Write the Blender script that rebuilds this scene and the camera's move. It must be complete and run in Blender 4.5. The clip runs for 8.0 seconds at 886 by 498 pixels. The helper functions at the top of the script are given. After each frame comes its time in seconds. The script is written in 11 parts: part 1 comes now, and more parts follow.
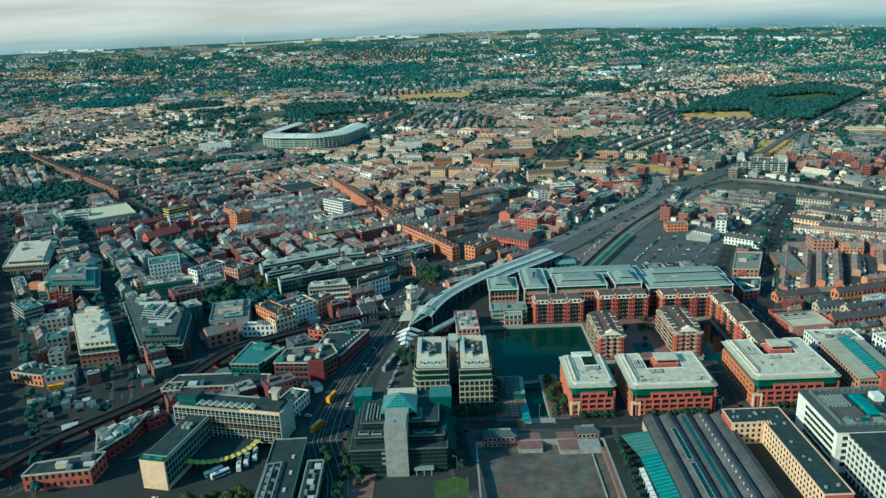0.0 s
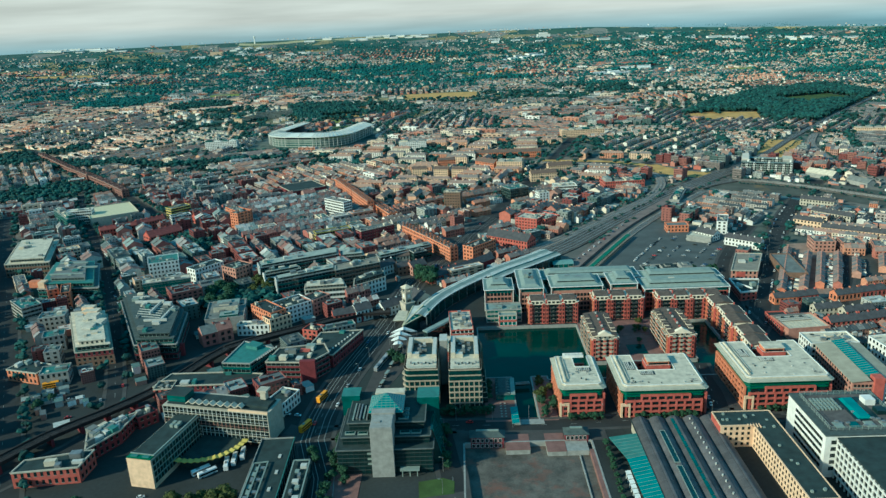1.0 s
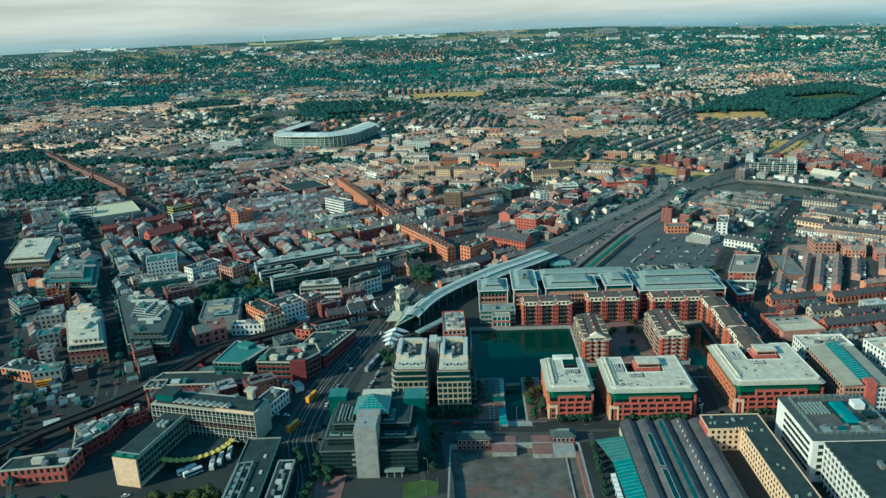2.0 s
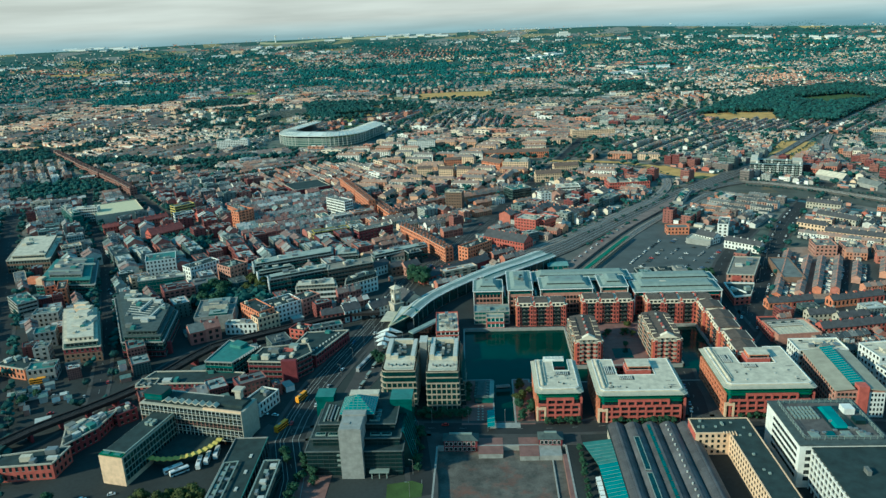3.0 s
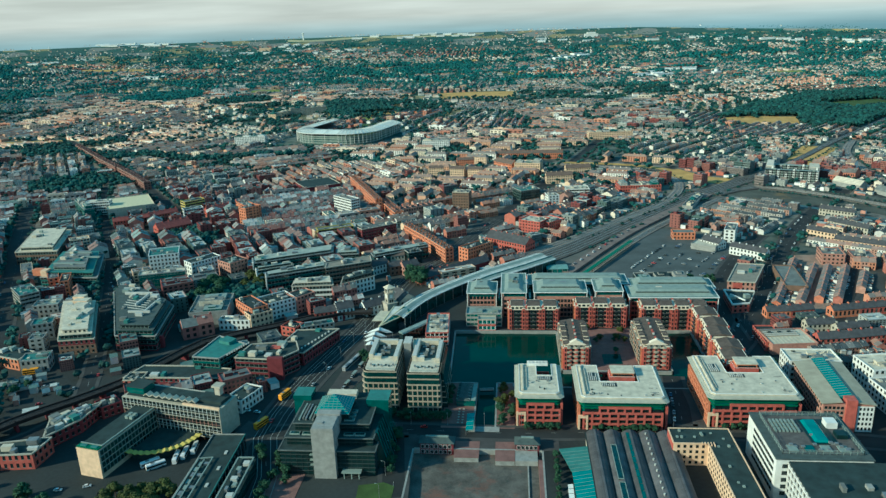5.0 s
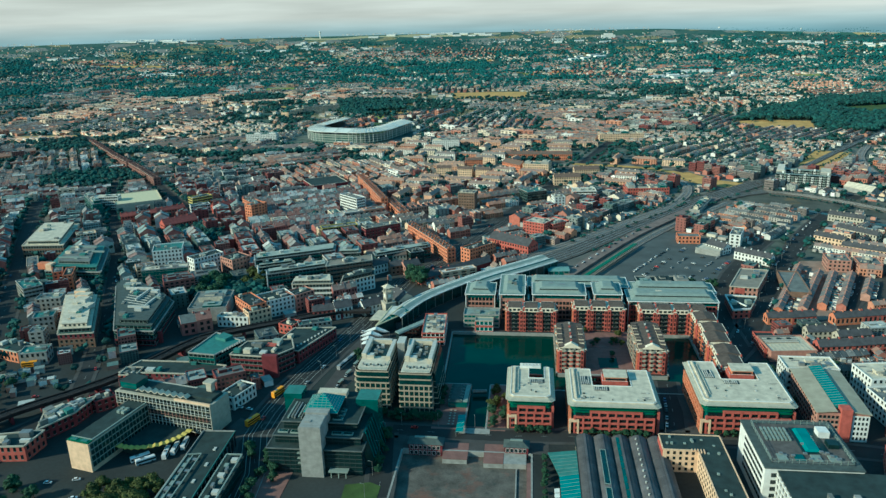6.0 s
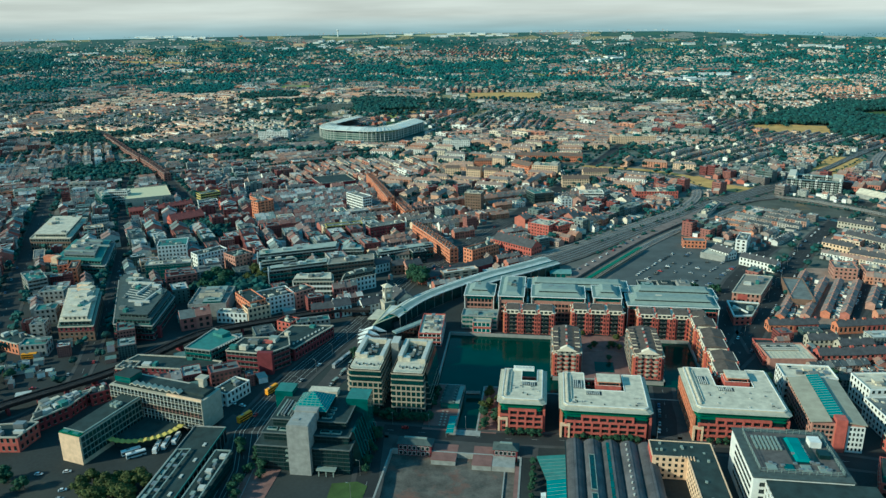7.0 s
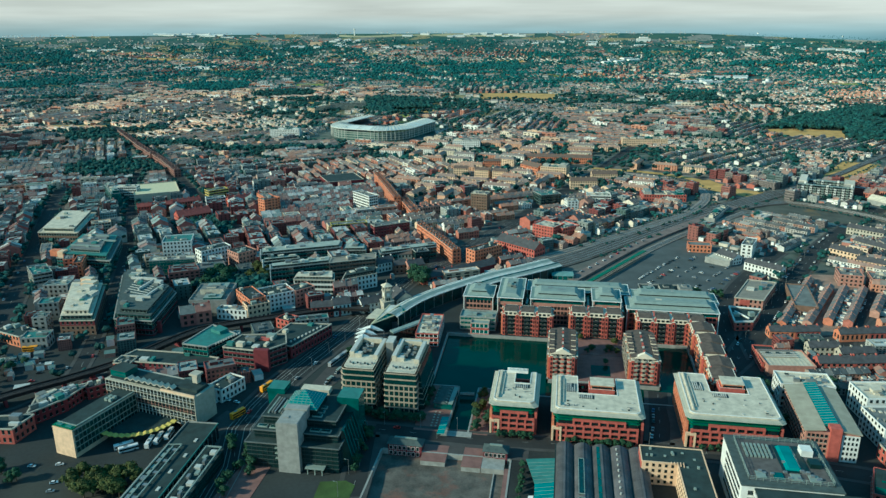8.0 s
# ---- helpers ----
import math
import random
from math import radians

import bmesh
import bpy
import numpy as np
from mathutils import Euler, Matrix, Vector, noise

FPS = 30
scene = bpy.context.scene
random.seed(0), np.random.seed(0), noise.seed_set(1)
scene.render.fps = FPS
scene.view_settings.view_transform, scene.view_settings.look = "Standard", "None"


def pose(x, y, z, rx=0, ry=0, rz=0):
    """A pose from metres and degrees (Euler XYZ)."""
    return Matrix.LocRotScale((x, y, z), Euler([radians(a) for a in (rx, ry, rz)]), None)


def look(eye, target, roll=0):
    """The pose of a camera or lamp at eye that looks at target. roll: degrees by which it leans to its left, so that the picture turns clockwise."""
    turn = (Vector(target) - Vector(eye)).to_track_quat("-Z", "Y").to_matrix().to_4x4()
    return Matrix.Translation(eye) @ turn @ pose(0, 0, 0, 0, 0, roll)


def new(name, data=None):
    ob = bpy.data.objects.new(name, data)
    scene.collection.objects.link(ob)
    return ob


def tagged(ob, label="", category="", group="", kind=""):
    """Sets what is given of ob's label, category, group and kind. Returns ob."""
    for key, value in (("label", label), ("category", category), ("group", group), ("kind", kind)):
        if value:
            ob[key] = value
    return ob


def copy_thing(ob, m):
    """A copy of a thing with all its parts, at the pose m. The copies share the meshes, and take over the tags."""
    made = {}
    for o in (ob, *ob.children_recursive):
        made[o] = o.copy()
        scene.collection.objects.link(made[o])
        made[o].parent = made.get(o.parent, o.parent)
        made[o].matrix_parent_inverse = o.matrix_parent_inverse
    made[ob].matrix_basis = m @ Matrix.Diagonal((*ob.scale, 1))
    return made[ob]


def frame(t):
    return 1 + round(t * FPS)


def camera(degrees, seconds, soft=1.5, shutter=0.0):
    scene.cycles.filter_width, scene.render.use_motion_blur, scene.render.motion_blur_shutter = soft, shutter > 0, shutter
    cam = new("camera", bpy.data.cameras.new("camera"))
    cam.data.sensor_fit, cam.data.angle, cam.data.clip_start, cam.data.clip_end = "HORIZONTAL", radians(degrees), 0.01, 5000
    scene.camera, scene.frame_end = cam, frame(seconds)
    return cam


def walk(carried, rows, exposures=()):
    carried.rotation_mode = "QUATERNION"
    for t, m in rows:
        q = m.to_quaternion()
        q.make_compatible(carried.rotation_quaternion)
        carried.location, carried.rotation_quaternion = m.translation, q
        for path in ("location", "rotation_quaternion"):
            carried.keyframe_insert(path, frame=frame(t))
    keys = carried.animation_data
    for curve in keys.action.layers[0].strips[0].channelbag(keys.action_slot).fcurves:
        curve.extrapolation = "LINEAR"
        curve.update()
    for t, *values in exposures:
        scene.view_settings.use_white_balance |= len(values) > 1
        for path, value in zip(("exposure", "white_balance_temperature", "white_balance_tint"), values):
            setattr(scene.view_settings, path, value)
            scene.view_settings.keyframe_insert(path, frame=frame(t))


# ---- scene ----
cam = camera(61.38, 8.0, soft=1.4)
PATH = [
    (0.0, pose(-0.00, -0.00, 235.00, 72.687, 2.371, -0.000)),
    (0.5, pose(6.45, 0.40, 234.88, 72.683, 2.390, 0.455)),
    (1.0, pose(13.11, 1.03, 234.77, 72.679, 2.412, 0.889)),
    (1.5, pose(19.88, 1.82, 234.67, 72.676, 2.432, 1.316)),
    (2.0, pose(26.68, 2.69, 234.57, 72.675, 2.445, 1.752)),
    (2.5, pose(33.47, 3.63, 234.47, 72.676, 2.442, 2.207)),
    (3.0, pose(40.20, 4.62, 234.36, 72.679, 2.415, 2.691)),
    (3.5, pose(46.88, 5.67, 234.23, 72.683, 2.354, 3.211)),
    (4.0, pose(53.49, 6.76, 234.10, 72.689, 2.252, 3.772)),
    (4.5, pose(60.05, 7.93, 233.96, 72.696, 2.103, 4.376)),
    (5.0, pose(66.57, 9.18, 233.83, 72.702, 1.906, 5.021)),
    (5.5, pose(73.04, 10.51, 233.70, 72.707, 1.662, 5.702)),
    (6.0, pose(79.48, 11.91, 233.59, 72.712, 1.378, 6.413)),
    (6.5, pose(85.85, 13.35, 233.52, 72.714, 1.069, 7.140)),
    (7.0, pose(92.12, 14.77, 233.49, 72.715, 0.753, 7.868)),
    (7.5, pose(98.25, 16.09, 233.54, 72.715, 0.460, 8.577)),
    (8.0, pose(104.13, 17.19, 233.67, 72.714, 0.228, 9.242)),
]
walk(cam, PATH, exposures=[(0.0, 0.26, 4730, -18.5), (8.0, 0.26, 4730, -18.5)])

# ---- sky and sun: late sun from the south-west under broken cloud ----
SUN_AZ, SUN_EL = radians(242), radians(25)   # compass bearing from +y, clockwise
world = bpy.data.worlds.new("sky")
scene.world = world
world.use_nodes = True
wn, wl = world.node_tree.nodes, world.node_tree.links
wn.clear()
sky = wn.new("ShaderNodeTexSky")
sky.sky_type = "NISHITA"
sky.sun_disc = False
sky.sun_elevation, sky.sun_rotation = SUN_EL, SUN_AZ
sky.air_density, sky.dust_density, sky.ozone_density = 1.3, 3.0, 1.0
tc = wn.new("ShaderNodeTexCoord")
sep = wn.new("ShaderNodeSeparateXYZ")
wl.new(tc.outputs["Generated"], sep.inputs[0])
# cloud layer: streaks flattened towards the horizon
cl_map = wn.new("ShaderNodeMapping")
cl_map.inputs["Scale"].default_value = (2.0, 2.0, 26.0)
wl.new(tc.outputs["Generated"], cl_map.inputs[0])
cl = wn.new("ShaderNodeTexNoise")
cl.inputs["Scale"].default_value, cl.inputs["Detail"].default_value = 2.2, 6.0
wl.new(cl_map.outputs[0], cl.inputs["Vector"])
lift = wn.new("ShaderNodeMapRange")
lift.inputs["From Min"].default_value, lift.inputs["From Max"].default_value = -0.04, 0.96
wl.new(sep.outputs["Z"], lift.inputs["Value"])
ramp = wn.new("ShaderNodeValToRGB")
# haze at the skyline, a bright gap under the cloud edge, heavy grey cloud overhead
LAYERS = ((0.0, (0.235, 0.32, 0.315)), (0.016, (0.275, 0.355, 0.35)), (0.027, (0.46, 0.455, 0.405)), (0.043, (0.74, 0.58, 0.465)), (0.11, (0.80, 0.62, 0.49)), (0.22, (0.34, 0.50, 0.55)), (0.5, (0.072, 0.235, 0.345)), (1.0, (0.055, 0.212, 0.33)))
while len(ramp.color_ramp.elements) < len(LAYERS):
    ramp.color_ramp.elements.new(0.5)
for stop, (place, tone) in zip(ramp.color_ramp.elements, LAYERS):
    stop.position, stop.color = place, (*tone, 1)
wl.new(lift.outputs[0], ramp.inputs[0])
cmul = wn.new("ShaderNodeMixRGB")
cmul.blend_type = "MULTIPLY"
cmul.inputs[0].default_value = 0.5
cr = wn.new("ShaderNodeMapRange")
cr.inputs["From Min"].default_value, cr.inputs["From Max"].default_value = 0.3, 0.7
cr.inputs["To Min"].default_value, cr.inputs["To Max"].default_value = 0.6, 1.25
wl.new(cl.outputs["Fac"], cr.inputs["Value"])
wl.new(ramp.outputs[0], cmul.inputs[1])
wl.new(cr.outputs[0], cmul.inputs[2])
bg_sky, bg_cloud, add = wn.new("ShaderNodeBackground"), wn.new("ShaderNodeBackground"), wn.new("ShaderNodeAddShader")
bg_sky.inputs["Strength"].default_value = 0.012
bg_cloud.inputs["Strength"].default_value = 0.93
wl.new(sky.outputs[0], bg_sky.inputs[0])
wl.new(cmul.outputs[0], bg_cloud.inputs[0])
wl.new(bg_sky.outputs[0], add.inputs[0])
wl.new(bg_cloud.outputs[0], add.inputs[1])
wo = wn.new("ShaderNodeOutputWorld")
wl.new(add.outputs[0], wo.inputs[0])

sun = new("sun", bpy.data.lights.new("sun", "SUN"))
sun.data.energy, sun.data.angle, sun.data.color = 4.45, radians(2.0), (1.0, 0.755, 0.50)
sun_from = Vector((math.sin(SUN_AZ) * math.cos(SUN_EL), math.cos(SUN_AZ) * math.cos(SUN_EL), math.sin(SUN_EL)))
sun.matrix_world = look(sun_from * 500, (0, 0, 0))

# ---- materials ----
def mat(name, colour, rough=0.85, metal=0.0, var=0.25, scale=0.35, fine=6.0, bump=0.15, rand=0.0, island=0.0, spec=0.3, tints=None, toned=0.0):
    """Surface with stains at a coarse scale and grain at a fine one; rand varies by object, island by loose piece, toned by row of houses."""
    m = bpy.data.materials.new(name)
    m.use_nodes = True
    n, l = m.node_tree.nodes, m.node_tree.links
    b = n["Principled BSDF"]
    b.inputs["Roughness"].default_value, b.inputs["Metallic"].default_value = rough, metal
    b.inputs["Specular IOR Level"].default_value = spec
    geo = n.new("ShaderNodeNewGeometry")
    coarse, grain = n.new("ShaderNodeTexNoise"), n.new("ShaderNodeTexNoise")
    coarse.inputs["Scale"].default_value, coarse.inputs["Detail"].default_value = scale, 5.0
    grain.inputs["Scale"].default_value, grain.inputs["Detail"].default_value = fine, 3.0
    for t in (coarse, grain):
        l.new(geo.outputs["Position"], t.inputs["Vector"])
    total = n.new("ShaderNodeMath")
    total.operation = "MULTIPLY_ADD"
    total.inputs[1].default_value = 0.45
    l.new(grain.outputs["Fac"], total.inputs[0])
    l.new(coarse.outputs["Fac"], total.inputs[2])
    rng = n.new("ShaderNodeMapRange")
    rng.inputs["From Min"].default_value, rng.inputs["From Max"].default_value = 0.45, 1.0
    rng.inputs["To Min"].default_value, rng.inputs["To Max"].default_value = 1.0 - var, 1.0 + var
    l.new(total.outputs[0], rng.inputs["Value"])
    mul = n.new("ShaderNodeMixRGB")
    mul.blend_type = "MULTIPLY"
    mul.inputs[0].default_value = 1.0
    mul.inputs[1].default_value = (*colour, 1)
    l.new(rng.outputs[0], mul.inputs[2])
    out = mul.outputs[0]
    if tints or rand or island:
        if island or (tints and not rand):
            r = geo.outputs["Random Per Island"]
        else:
            r = n.new("ShaderNodeObjectInfo").outputs["Random"]
        if toned:
            at, up, mixin, part_of = n.new("ShaderNodeAttribute"), n.new("ShaderNodeMath"), n.new("ShaderNodeMath"), n.new("ShaderNodeMath")
            at.attribute_name = "tone"
            up.operation, mixin.operation, part_of.operation = "MULTIPLY", "MULTIPLY_ADD", "FRACT"
            up.inputs[1].default_value, mixin.inputs[1].default_value = toned, 0.16
            l.new(at.outputs["Fac"], up.inputs[0])
            l.new(r, mixin.inputs[0])
            l.new(up.outputs[0], mixin.inputs[2])
            l.new(mixin.outputs[0], part_of.inputs[0])
            r = part_of.outputs[0]
        if tints:
            cr = n.new("ShaderNodeValToRGB")
            cr.color_ramp.interpolation = "CONSTANT"
            e = cr.color_ramp.elements
            while len(e) < len(tints):
                e.new(0.5)
            for i, c in enumerate(tints):
                e[i].position, e[i].color = i / len(tints), (*c, 1)
            l.new(r, cr.inputs[0])
            l.new(cr.outputs[0], mul.inputs[1])
        else:
            amt = rand or island
            rr = n.new("ShaderNodeMapRange")
            rr.inputs["To Min"].default_value, rr.inputs["To Max"].default_value = 1 - amt, 1 + amt
            l.new(r, rr.inputs["Value"])
            m2 = n.new("ShaderNodeMixRGB")
            m2.blend_type = "MULTIPLY"
            m2.inputs[0].default_value = 1.0
            l.new(out, m2.inputs[1])
            l.new(rr.outputs[0], m2.inputs[2])
            out = m2.outputs[0]
    l.new(out, b.inputs["Base Color"])
    if bump:
        bp = n.new("ShaderNodeBump")
        bp.inputs["Strength"].default_value, bp.inputs["Distance"].default_value = bump, 0.1
        l.new(grain.outputs["Fac"], bp.inputs["Height"])
        l.new(bp.outputs[0], b.inputs["Normal"])
    return m


M = {}
M["brick"] = mat("red_brick", (0.43, 0.107, 0.083), 0.9, fine=3.0)
M["orange"] = mat("orange_brick", (0.56, 0.205, 0.11), 0.9, fine=3.0)
M["darkbrick"] = mat("dark_red_brick", (0.165, 0.034, 0.042), 0.9, fine=3.0)
M["pink"] = mat("pink_brick", (0.42, 0.215, 0.165), 0.9, fine=3.0)
M["oldbrick"] = mat("weathered_old_brick", (0.235, 0.115, 0.095), 0.9, fine=3.0)
M["brown"] = mat("brown_brick", (0.19, 0.12, 0.085), 0.9, fine=3.0)
M["white"] = mat("white_render", (0.72, 0.72, 0.68), 0.8, var=0.15)
M["cream"] = mat("cream_render", (0.70, 0.50, 0.33), 0.85, var=0.2)
M["cream_stone"] = mat("cream_concrete", (0.40, 0.335, 0.255), 0.85, var=0.2)
M["stone"] = mat("pale_stone", (0.45, 0.41, 0.33), 0.85, var=0.2)
M["concrete"] = mat("grey_concrete", (0.30, 0.30, 0.28), 0.9, var=0.25)
M["dark"] = mat("dark_cladding", (0.009, 0.028, 0.029), 0.35, var=0.3)
M["roof_grey"] = mat("grey_roof_felt", (0.17, 0.18, 0.17), 0.95, var=0.35, scale=0.2)
M["roof_light"] = mat("pale_roof_membrane", (0.58, 0.52, 0.405), 0.85, var=0.26, scale=0.25)
M["roof_dark"] = mat("dark_roof_felt", (0.030, 0.047, 0.047), 0.9, var=0.4, scale=0.2)
M["roof_teal"] = mat("teal_copper_roof", (0.065, 0.185, 0.165), 0.6, var=0.25, scale=0.3)
M["metal_pale"] = mat("pale_metal_roof", (0.25, 0.30, 0.27), 0.65, metal=0.0, var=0.15, scale=0.3)
M["slate"] = mat("slate", (0.075, 0.075, 0.08), 0.8, var=0.35, fine=2.5)
M["maroon_tile"] = mat("dark_red_roof_tile", (0.25, 0.075, 0.065), 0.85, var=0.3, fine=2.5)
M["tile"] = mat("brown_roof_tile", (0.145, 0.105, 0.085), 0.85, var=0.3, fine=2.5)
M["glass"] = mat("dark_window_glass", (0.012, 0.022, 0.024), 0.12, var=0.4, bump=0.0, spec=0.6, scale=0.15)
M["glass_teal"] = mat("teal_glass", (0.015, 0.10, 0.09), 0.15, var=0.4, bump=0.0, spec=0.6, scale=0.15)
M["glass_aqua"] = mat("aqua_glass", (0.03, 0.20, 0.19), 0.2, var=0.25, bump=0.0, spec=0.6, scale=0.15)
M["eaves"] = mat("cream_grey_eaves_metal", (0.38, 0.37, 0.30), 0.6, var=0.15, scale=0.3)
M["cream_white"] = mat("cream_white_render", (0.78, 0.68, 0.53), 0.8, var=0.12)
M["flat_tile"] = mat("dark_brown_roof_tile", (0.105, 0.082, 0.068), 0.85, var=0.35, fine=2.5)
M["roof_olive"] = mat("olive_beige_roof", (0.36, 0.33, 0.25), 0.85, var=0.2, scale=0.2)
M["roof_brown"] = mat("beige_brown_roof", (0.25, 0.225, 0.185), 0.9, var=0.2, scale=0.2)
M["roof_stone"] = mat("grey_white_fabric", (0.5, 0.5, 0.46), 0.8, var=0.15)
M["roof_cream"] = mat("cream_curved_roof", (0.62, 0.56, 0.36), 0.8, var=0.12)
M["roof_stripe"] = mat("pale_ribbed_roof", (0.55, 0.50, 0.38), 0.8, var=0.2)
M["glass_mid"] = mat("office_window_glass", (0.010, 0.04, 0.038), 0.15, var=0.5, bump=0.0, spec=0.6, scale=0.25)
M["green_trim"] = mat("green_metal_trim", (0.018, 0.13, 0.065), 0.5, var=0.2)
M["steel"] = mat("grey_steel", (0.28, 0.29, 0.29), 0.5, metal=0.5, var=0.2)
M["yellow"] = mat("yellow_paint", (0.52, 0.42, 0.10), 0.6, var=0.15)
M["bus_orange"] = mat("orange_yellow_paint", (0.85, 0.36, 0.02), 0.45, var=0.08)
M["asphalt"] = mat("asphalt", (0.030, 0.032, 0.033), 0.9, var=0.35, scale=0.08, fine=2.0)
M["paving"] = mat("stone_paving", (0.068, 0.064, 0.062), 0.9, var=0.25, scale=0.15, fine=1.5)
M["pave_red"] = mat("red_brick_paving", (0.21, 0.115, 0.10), 0.9, var=0.25, scale=0.2, fine=1.5)
M["basin"] = mat("worn_basin_paving", (0.112, 0.103, 0.09), 0.95, var=0.5, scale=0.12, fine=1.2)


def stained(m, colour, scale, low, high):
    """Blotches of another colour over a surface."""
    n, l = m.node_tree.nodes, m.node_tree.links
    b = n["Principled BSDF"]
    under = b.inputs["Base Color"].links[0].from_socket
    geo, blot, amount, mix = n.new("ShaderNodeNewGeometry"), n.new("ShaderNodeTexNoise"), n.new("ShaderNodeMapRange"), n.new("ShaderNodeMixRGB")
    blot.inputs["Scale"].default_value, blot.inputs["Detail"].default_value, blot.inputs["Roughness"].default_value = scale, 6.0, 0.65
    l.new(geo.outputs["Position"], blot.inputs["Vector"])
    amount.inputs["From Min"].default_value, amount.inputs["From Max"].default_value = low, high
    l.new(blot.outputs["Fac"], amount.inputs["Value"])
    mix.inputs[2].default_value = (*colour, 1)
    l.new(amount.outputs[0], mix.inputs[0])
    l.new(under, mix.inputs[1])
    l.new(mix.outputs[0], b.inputs["Base Color"])


stained(M["basin"], (0.20, 0.085, 0.06), 0.07, 0.52, 0.75)
stained(M["basin"], (0.055, 0.06, 0.055), 0.13, 0.55, 0.72)
stained(M["roof_light"], (0.36, 0.33, 0.26), 0.22, 0.58, 0.76)
stained(M["metal_pale"], (0.20, 0.25, 0.235), 0.18, 0.55, 0.75)
stained(M["paving"], (0.06, 0.058, 0.055), 0.1, 0.52, 0.75)
M["line"] = mat("road_paint", (0.36, 0.36, 0.34), 0.8, var=0.2)
M["grass"] = mat("grass", (0.06, 0.095, 0.025), 0.95, var=0.35, scale=0.1, fine=2.0)
M["straw"] = mat("dry_grass", (0.50, 0.31, 0.10), 0.95, var=0.35, scale=0.05, fine=1.0)
M["airfield"] = mat("pale_airfield_grass", (0.42, 0.38, 0.22), 0.95, var=0.3, scale=0.006, fine=0.1, bump=0.0)
M["ballast"] = mat("rail_ballast", (0.25, 0.22, 0.19), 0.95, var=0.3, scale=0.1, fine=3.0)
M["rail"] = mat("rail_steel", (0.5, 0.48, 0.45), 0.35, metal=0.7, var=0.2)
M["bark"] = mat("bark", (0.09, 0.065, 0.045), 0.95)
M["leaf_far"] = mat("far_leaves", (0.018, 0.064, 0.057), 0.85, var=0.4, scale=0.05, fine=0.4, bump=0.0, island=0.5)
# beyond 2450 m the leaf colour is paler and bluer, standing in for haze
M["leaf_hazed"] = mat("haze_tinted_woodland", (0.022, 0.102, 0.097), 0.9, var=0.35, scale=0.03, fine=0.3, bump=0.0, island=0.4)
M["leaf"] = mat("leaves", (0.03, 0.072, 0.036), 0.8, var=0.4, scale=0.3, fine=2.0, island=0.28)
M["leaf_warm"] = mat("autumn_leaves", (0.058, 0.072, 0.018), 0.8, var=0.4, scale=0.3, fine=2.0, island=0.22)


def water_material():
    m = mat("dock_water", (0.001, 0.034, 0.026), 0.12, var=0.2, scale=0.05, bump=0.0, spec=0.09)
    n, l = m.node_tree.nodes, m.node_tree.links
    w = n.new("ShaderNodeTexNoise")
    w.inputs["Scale"].default_value, w.inputs["Detail"].default_value = 0.8, 4.0
    g = n.new("ShaderNodeNewGeometry")
    l.new(g.outputs["Position"], w.inputs["Vector"])
    bp = n.new("ShaderNodeBump")
    bp.inputs["Strength"].default_value, bp.inputs["Distance"].default_value = 0.12, 0.15
    l.new(w.outputs["Fac"], bp.inputs["Height"])
    l.new(bp.outputs[0], n["Principled BSDF"].inputs["Normal"])
    return m


M["water"] = water_material()
BRICKS = [(0.42, 0.14, 0.10), (0.38, 0.165, 0.125), (0.50, 0.205, 0.12), (0.57, 0.275, 0.16), (0.48, 0.26, 0.18), (0.68, 0.51, 0.35), (0.80, 0.77, 0.70), (0.70, 0.62, 0.50), (0.42, 0.32, 0.27), (0.36, 0.21, 0.17), (0.42, 0.17, 0.12)]
ROOFS = [(0.15, 0.135, 0.125), (0.19, 0.165, 0.15), (0.23, 0.185, 0.155), (0.27, 0.185, 0.145), (0.36, 0.19, 0.13), (0.30, 0.175, 0.13), (0.20, 0.165, 0.15), (0.14, 0.14, 0.14), (0.34, 0.31, 0.275), (0.17, 0.155, 0.145)]
GREYS = [(0.32, 0.27, 0.235), (0.36, 0.19, 0.14), (0.30, 0.25, 0.22), (0.40, 0.38, 0.35), (0.58, 0.57, 0.53), (0.36, 0.22, 0.17), (0.26, 0.22, 0.20)]
COOL = [(0.085, 0.095, 0.10), (0.115, 0.115, 0.11), (0.065, 0.075, 0.08), (0.16, 0.165, 0.16), (0.14, 0.11, 0.095), (0.21, 0.21, 0.20)]
RED_ROW = [(0.50, 0.18, 0.105), (0.54, 0.25, 0.155), (0.42, 0.16, 0.12), (0.58, 0.29, 0.19), (0.44, 0.25, 0.19), (0.52, 0.20, 0.12)]
PALE_ROW = [(0.66, 0.60, 0.50), (0.70, 0.68, 0.62), (0.52, 0.38, 0.28), (0.62, 0.52, 0.40), (0.44, 0.26, 0.20), (0.72, 0.71, 0.67)]
ROW_ROOF = [(0.29, 0.205, 0.17), (0.20, 0.18, 0.165), (0.34, 0.215, 0.165), (0.16, 0.16, 0.158), (0.25, 0.19, 0.165)]
M["house_wall"] = mat("house_wall", BRICKS[0], 0.9, tints=BRICKS, toned=1.0, fine=2.0, bump=0.05)
M["house_roof"] = mat("house_roof", ROOFS[0], 0.8, tints=ROOFS, toned=3.7, fine=1.5, bump=0.05)
M["cool_wall"] = mat("pale_house_wall", GREYS[0], 0.9, tints=GREYS, toned=1.0, fine=2.0, bump=0.05)
M["cool_roof"] = mat("grey_house_roof", COOL[0], 0.8, tints=COOL, toned=3.7, fine=1.5, bump=0.05)
M["red_row"] = mat("red_brick_house", RED_ROW[0], 0.9, tints=RED_ROW, rand=1.0, fine=2.0)
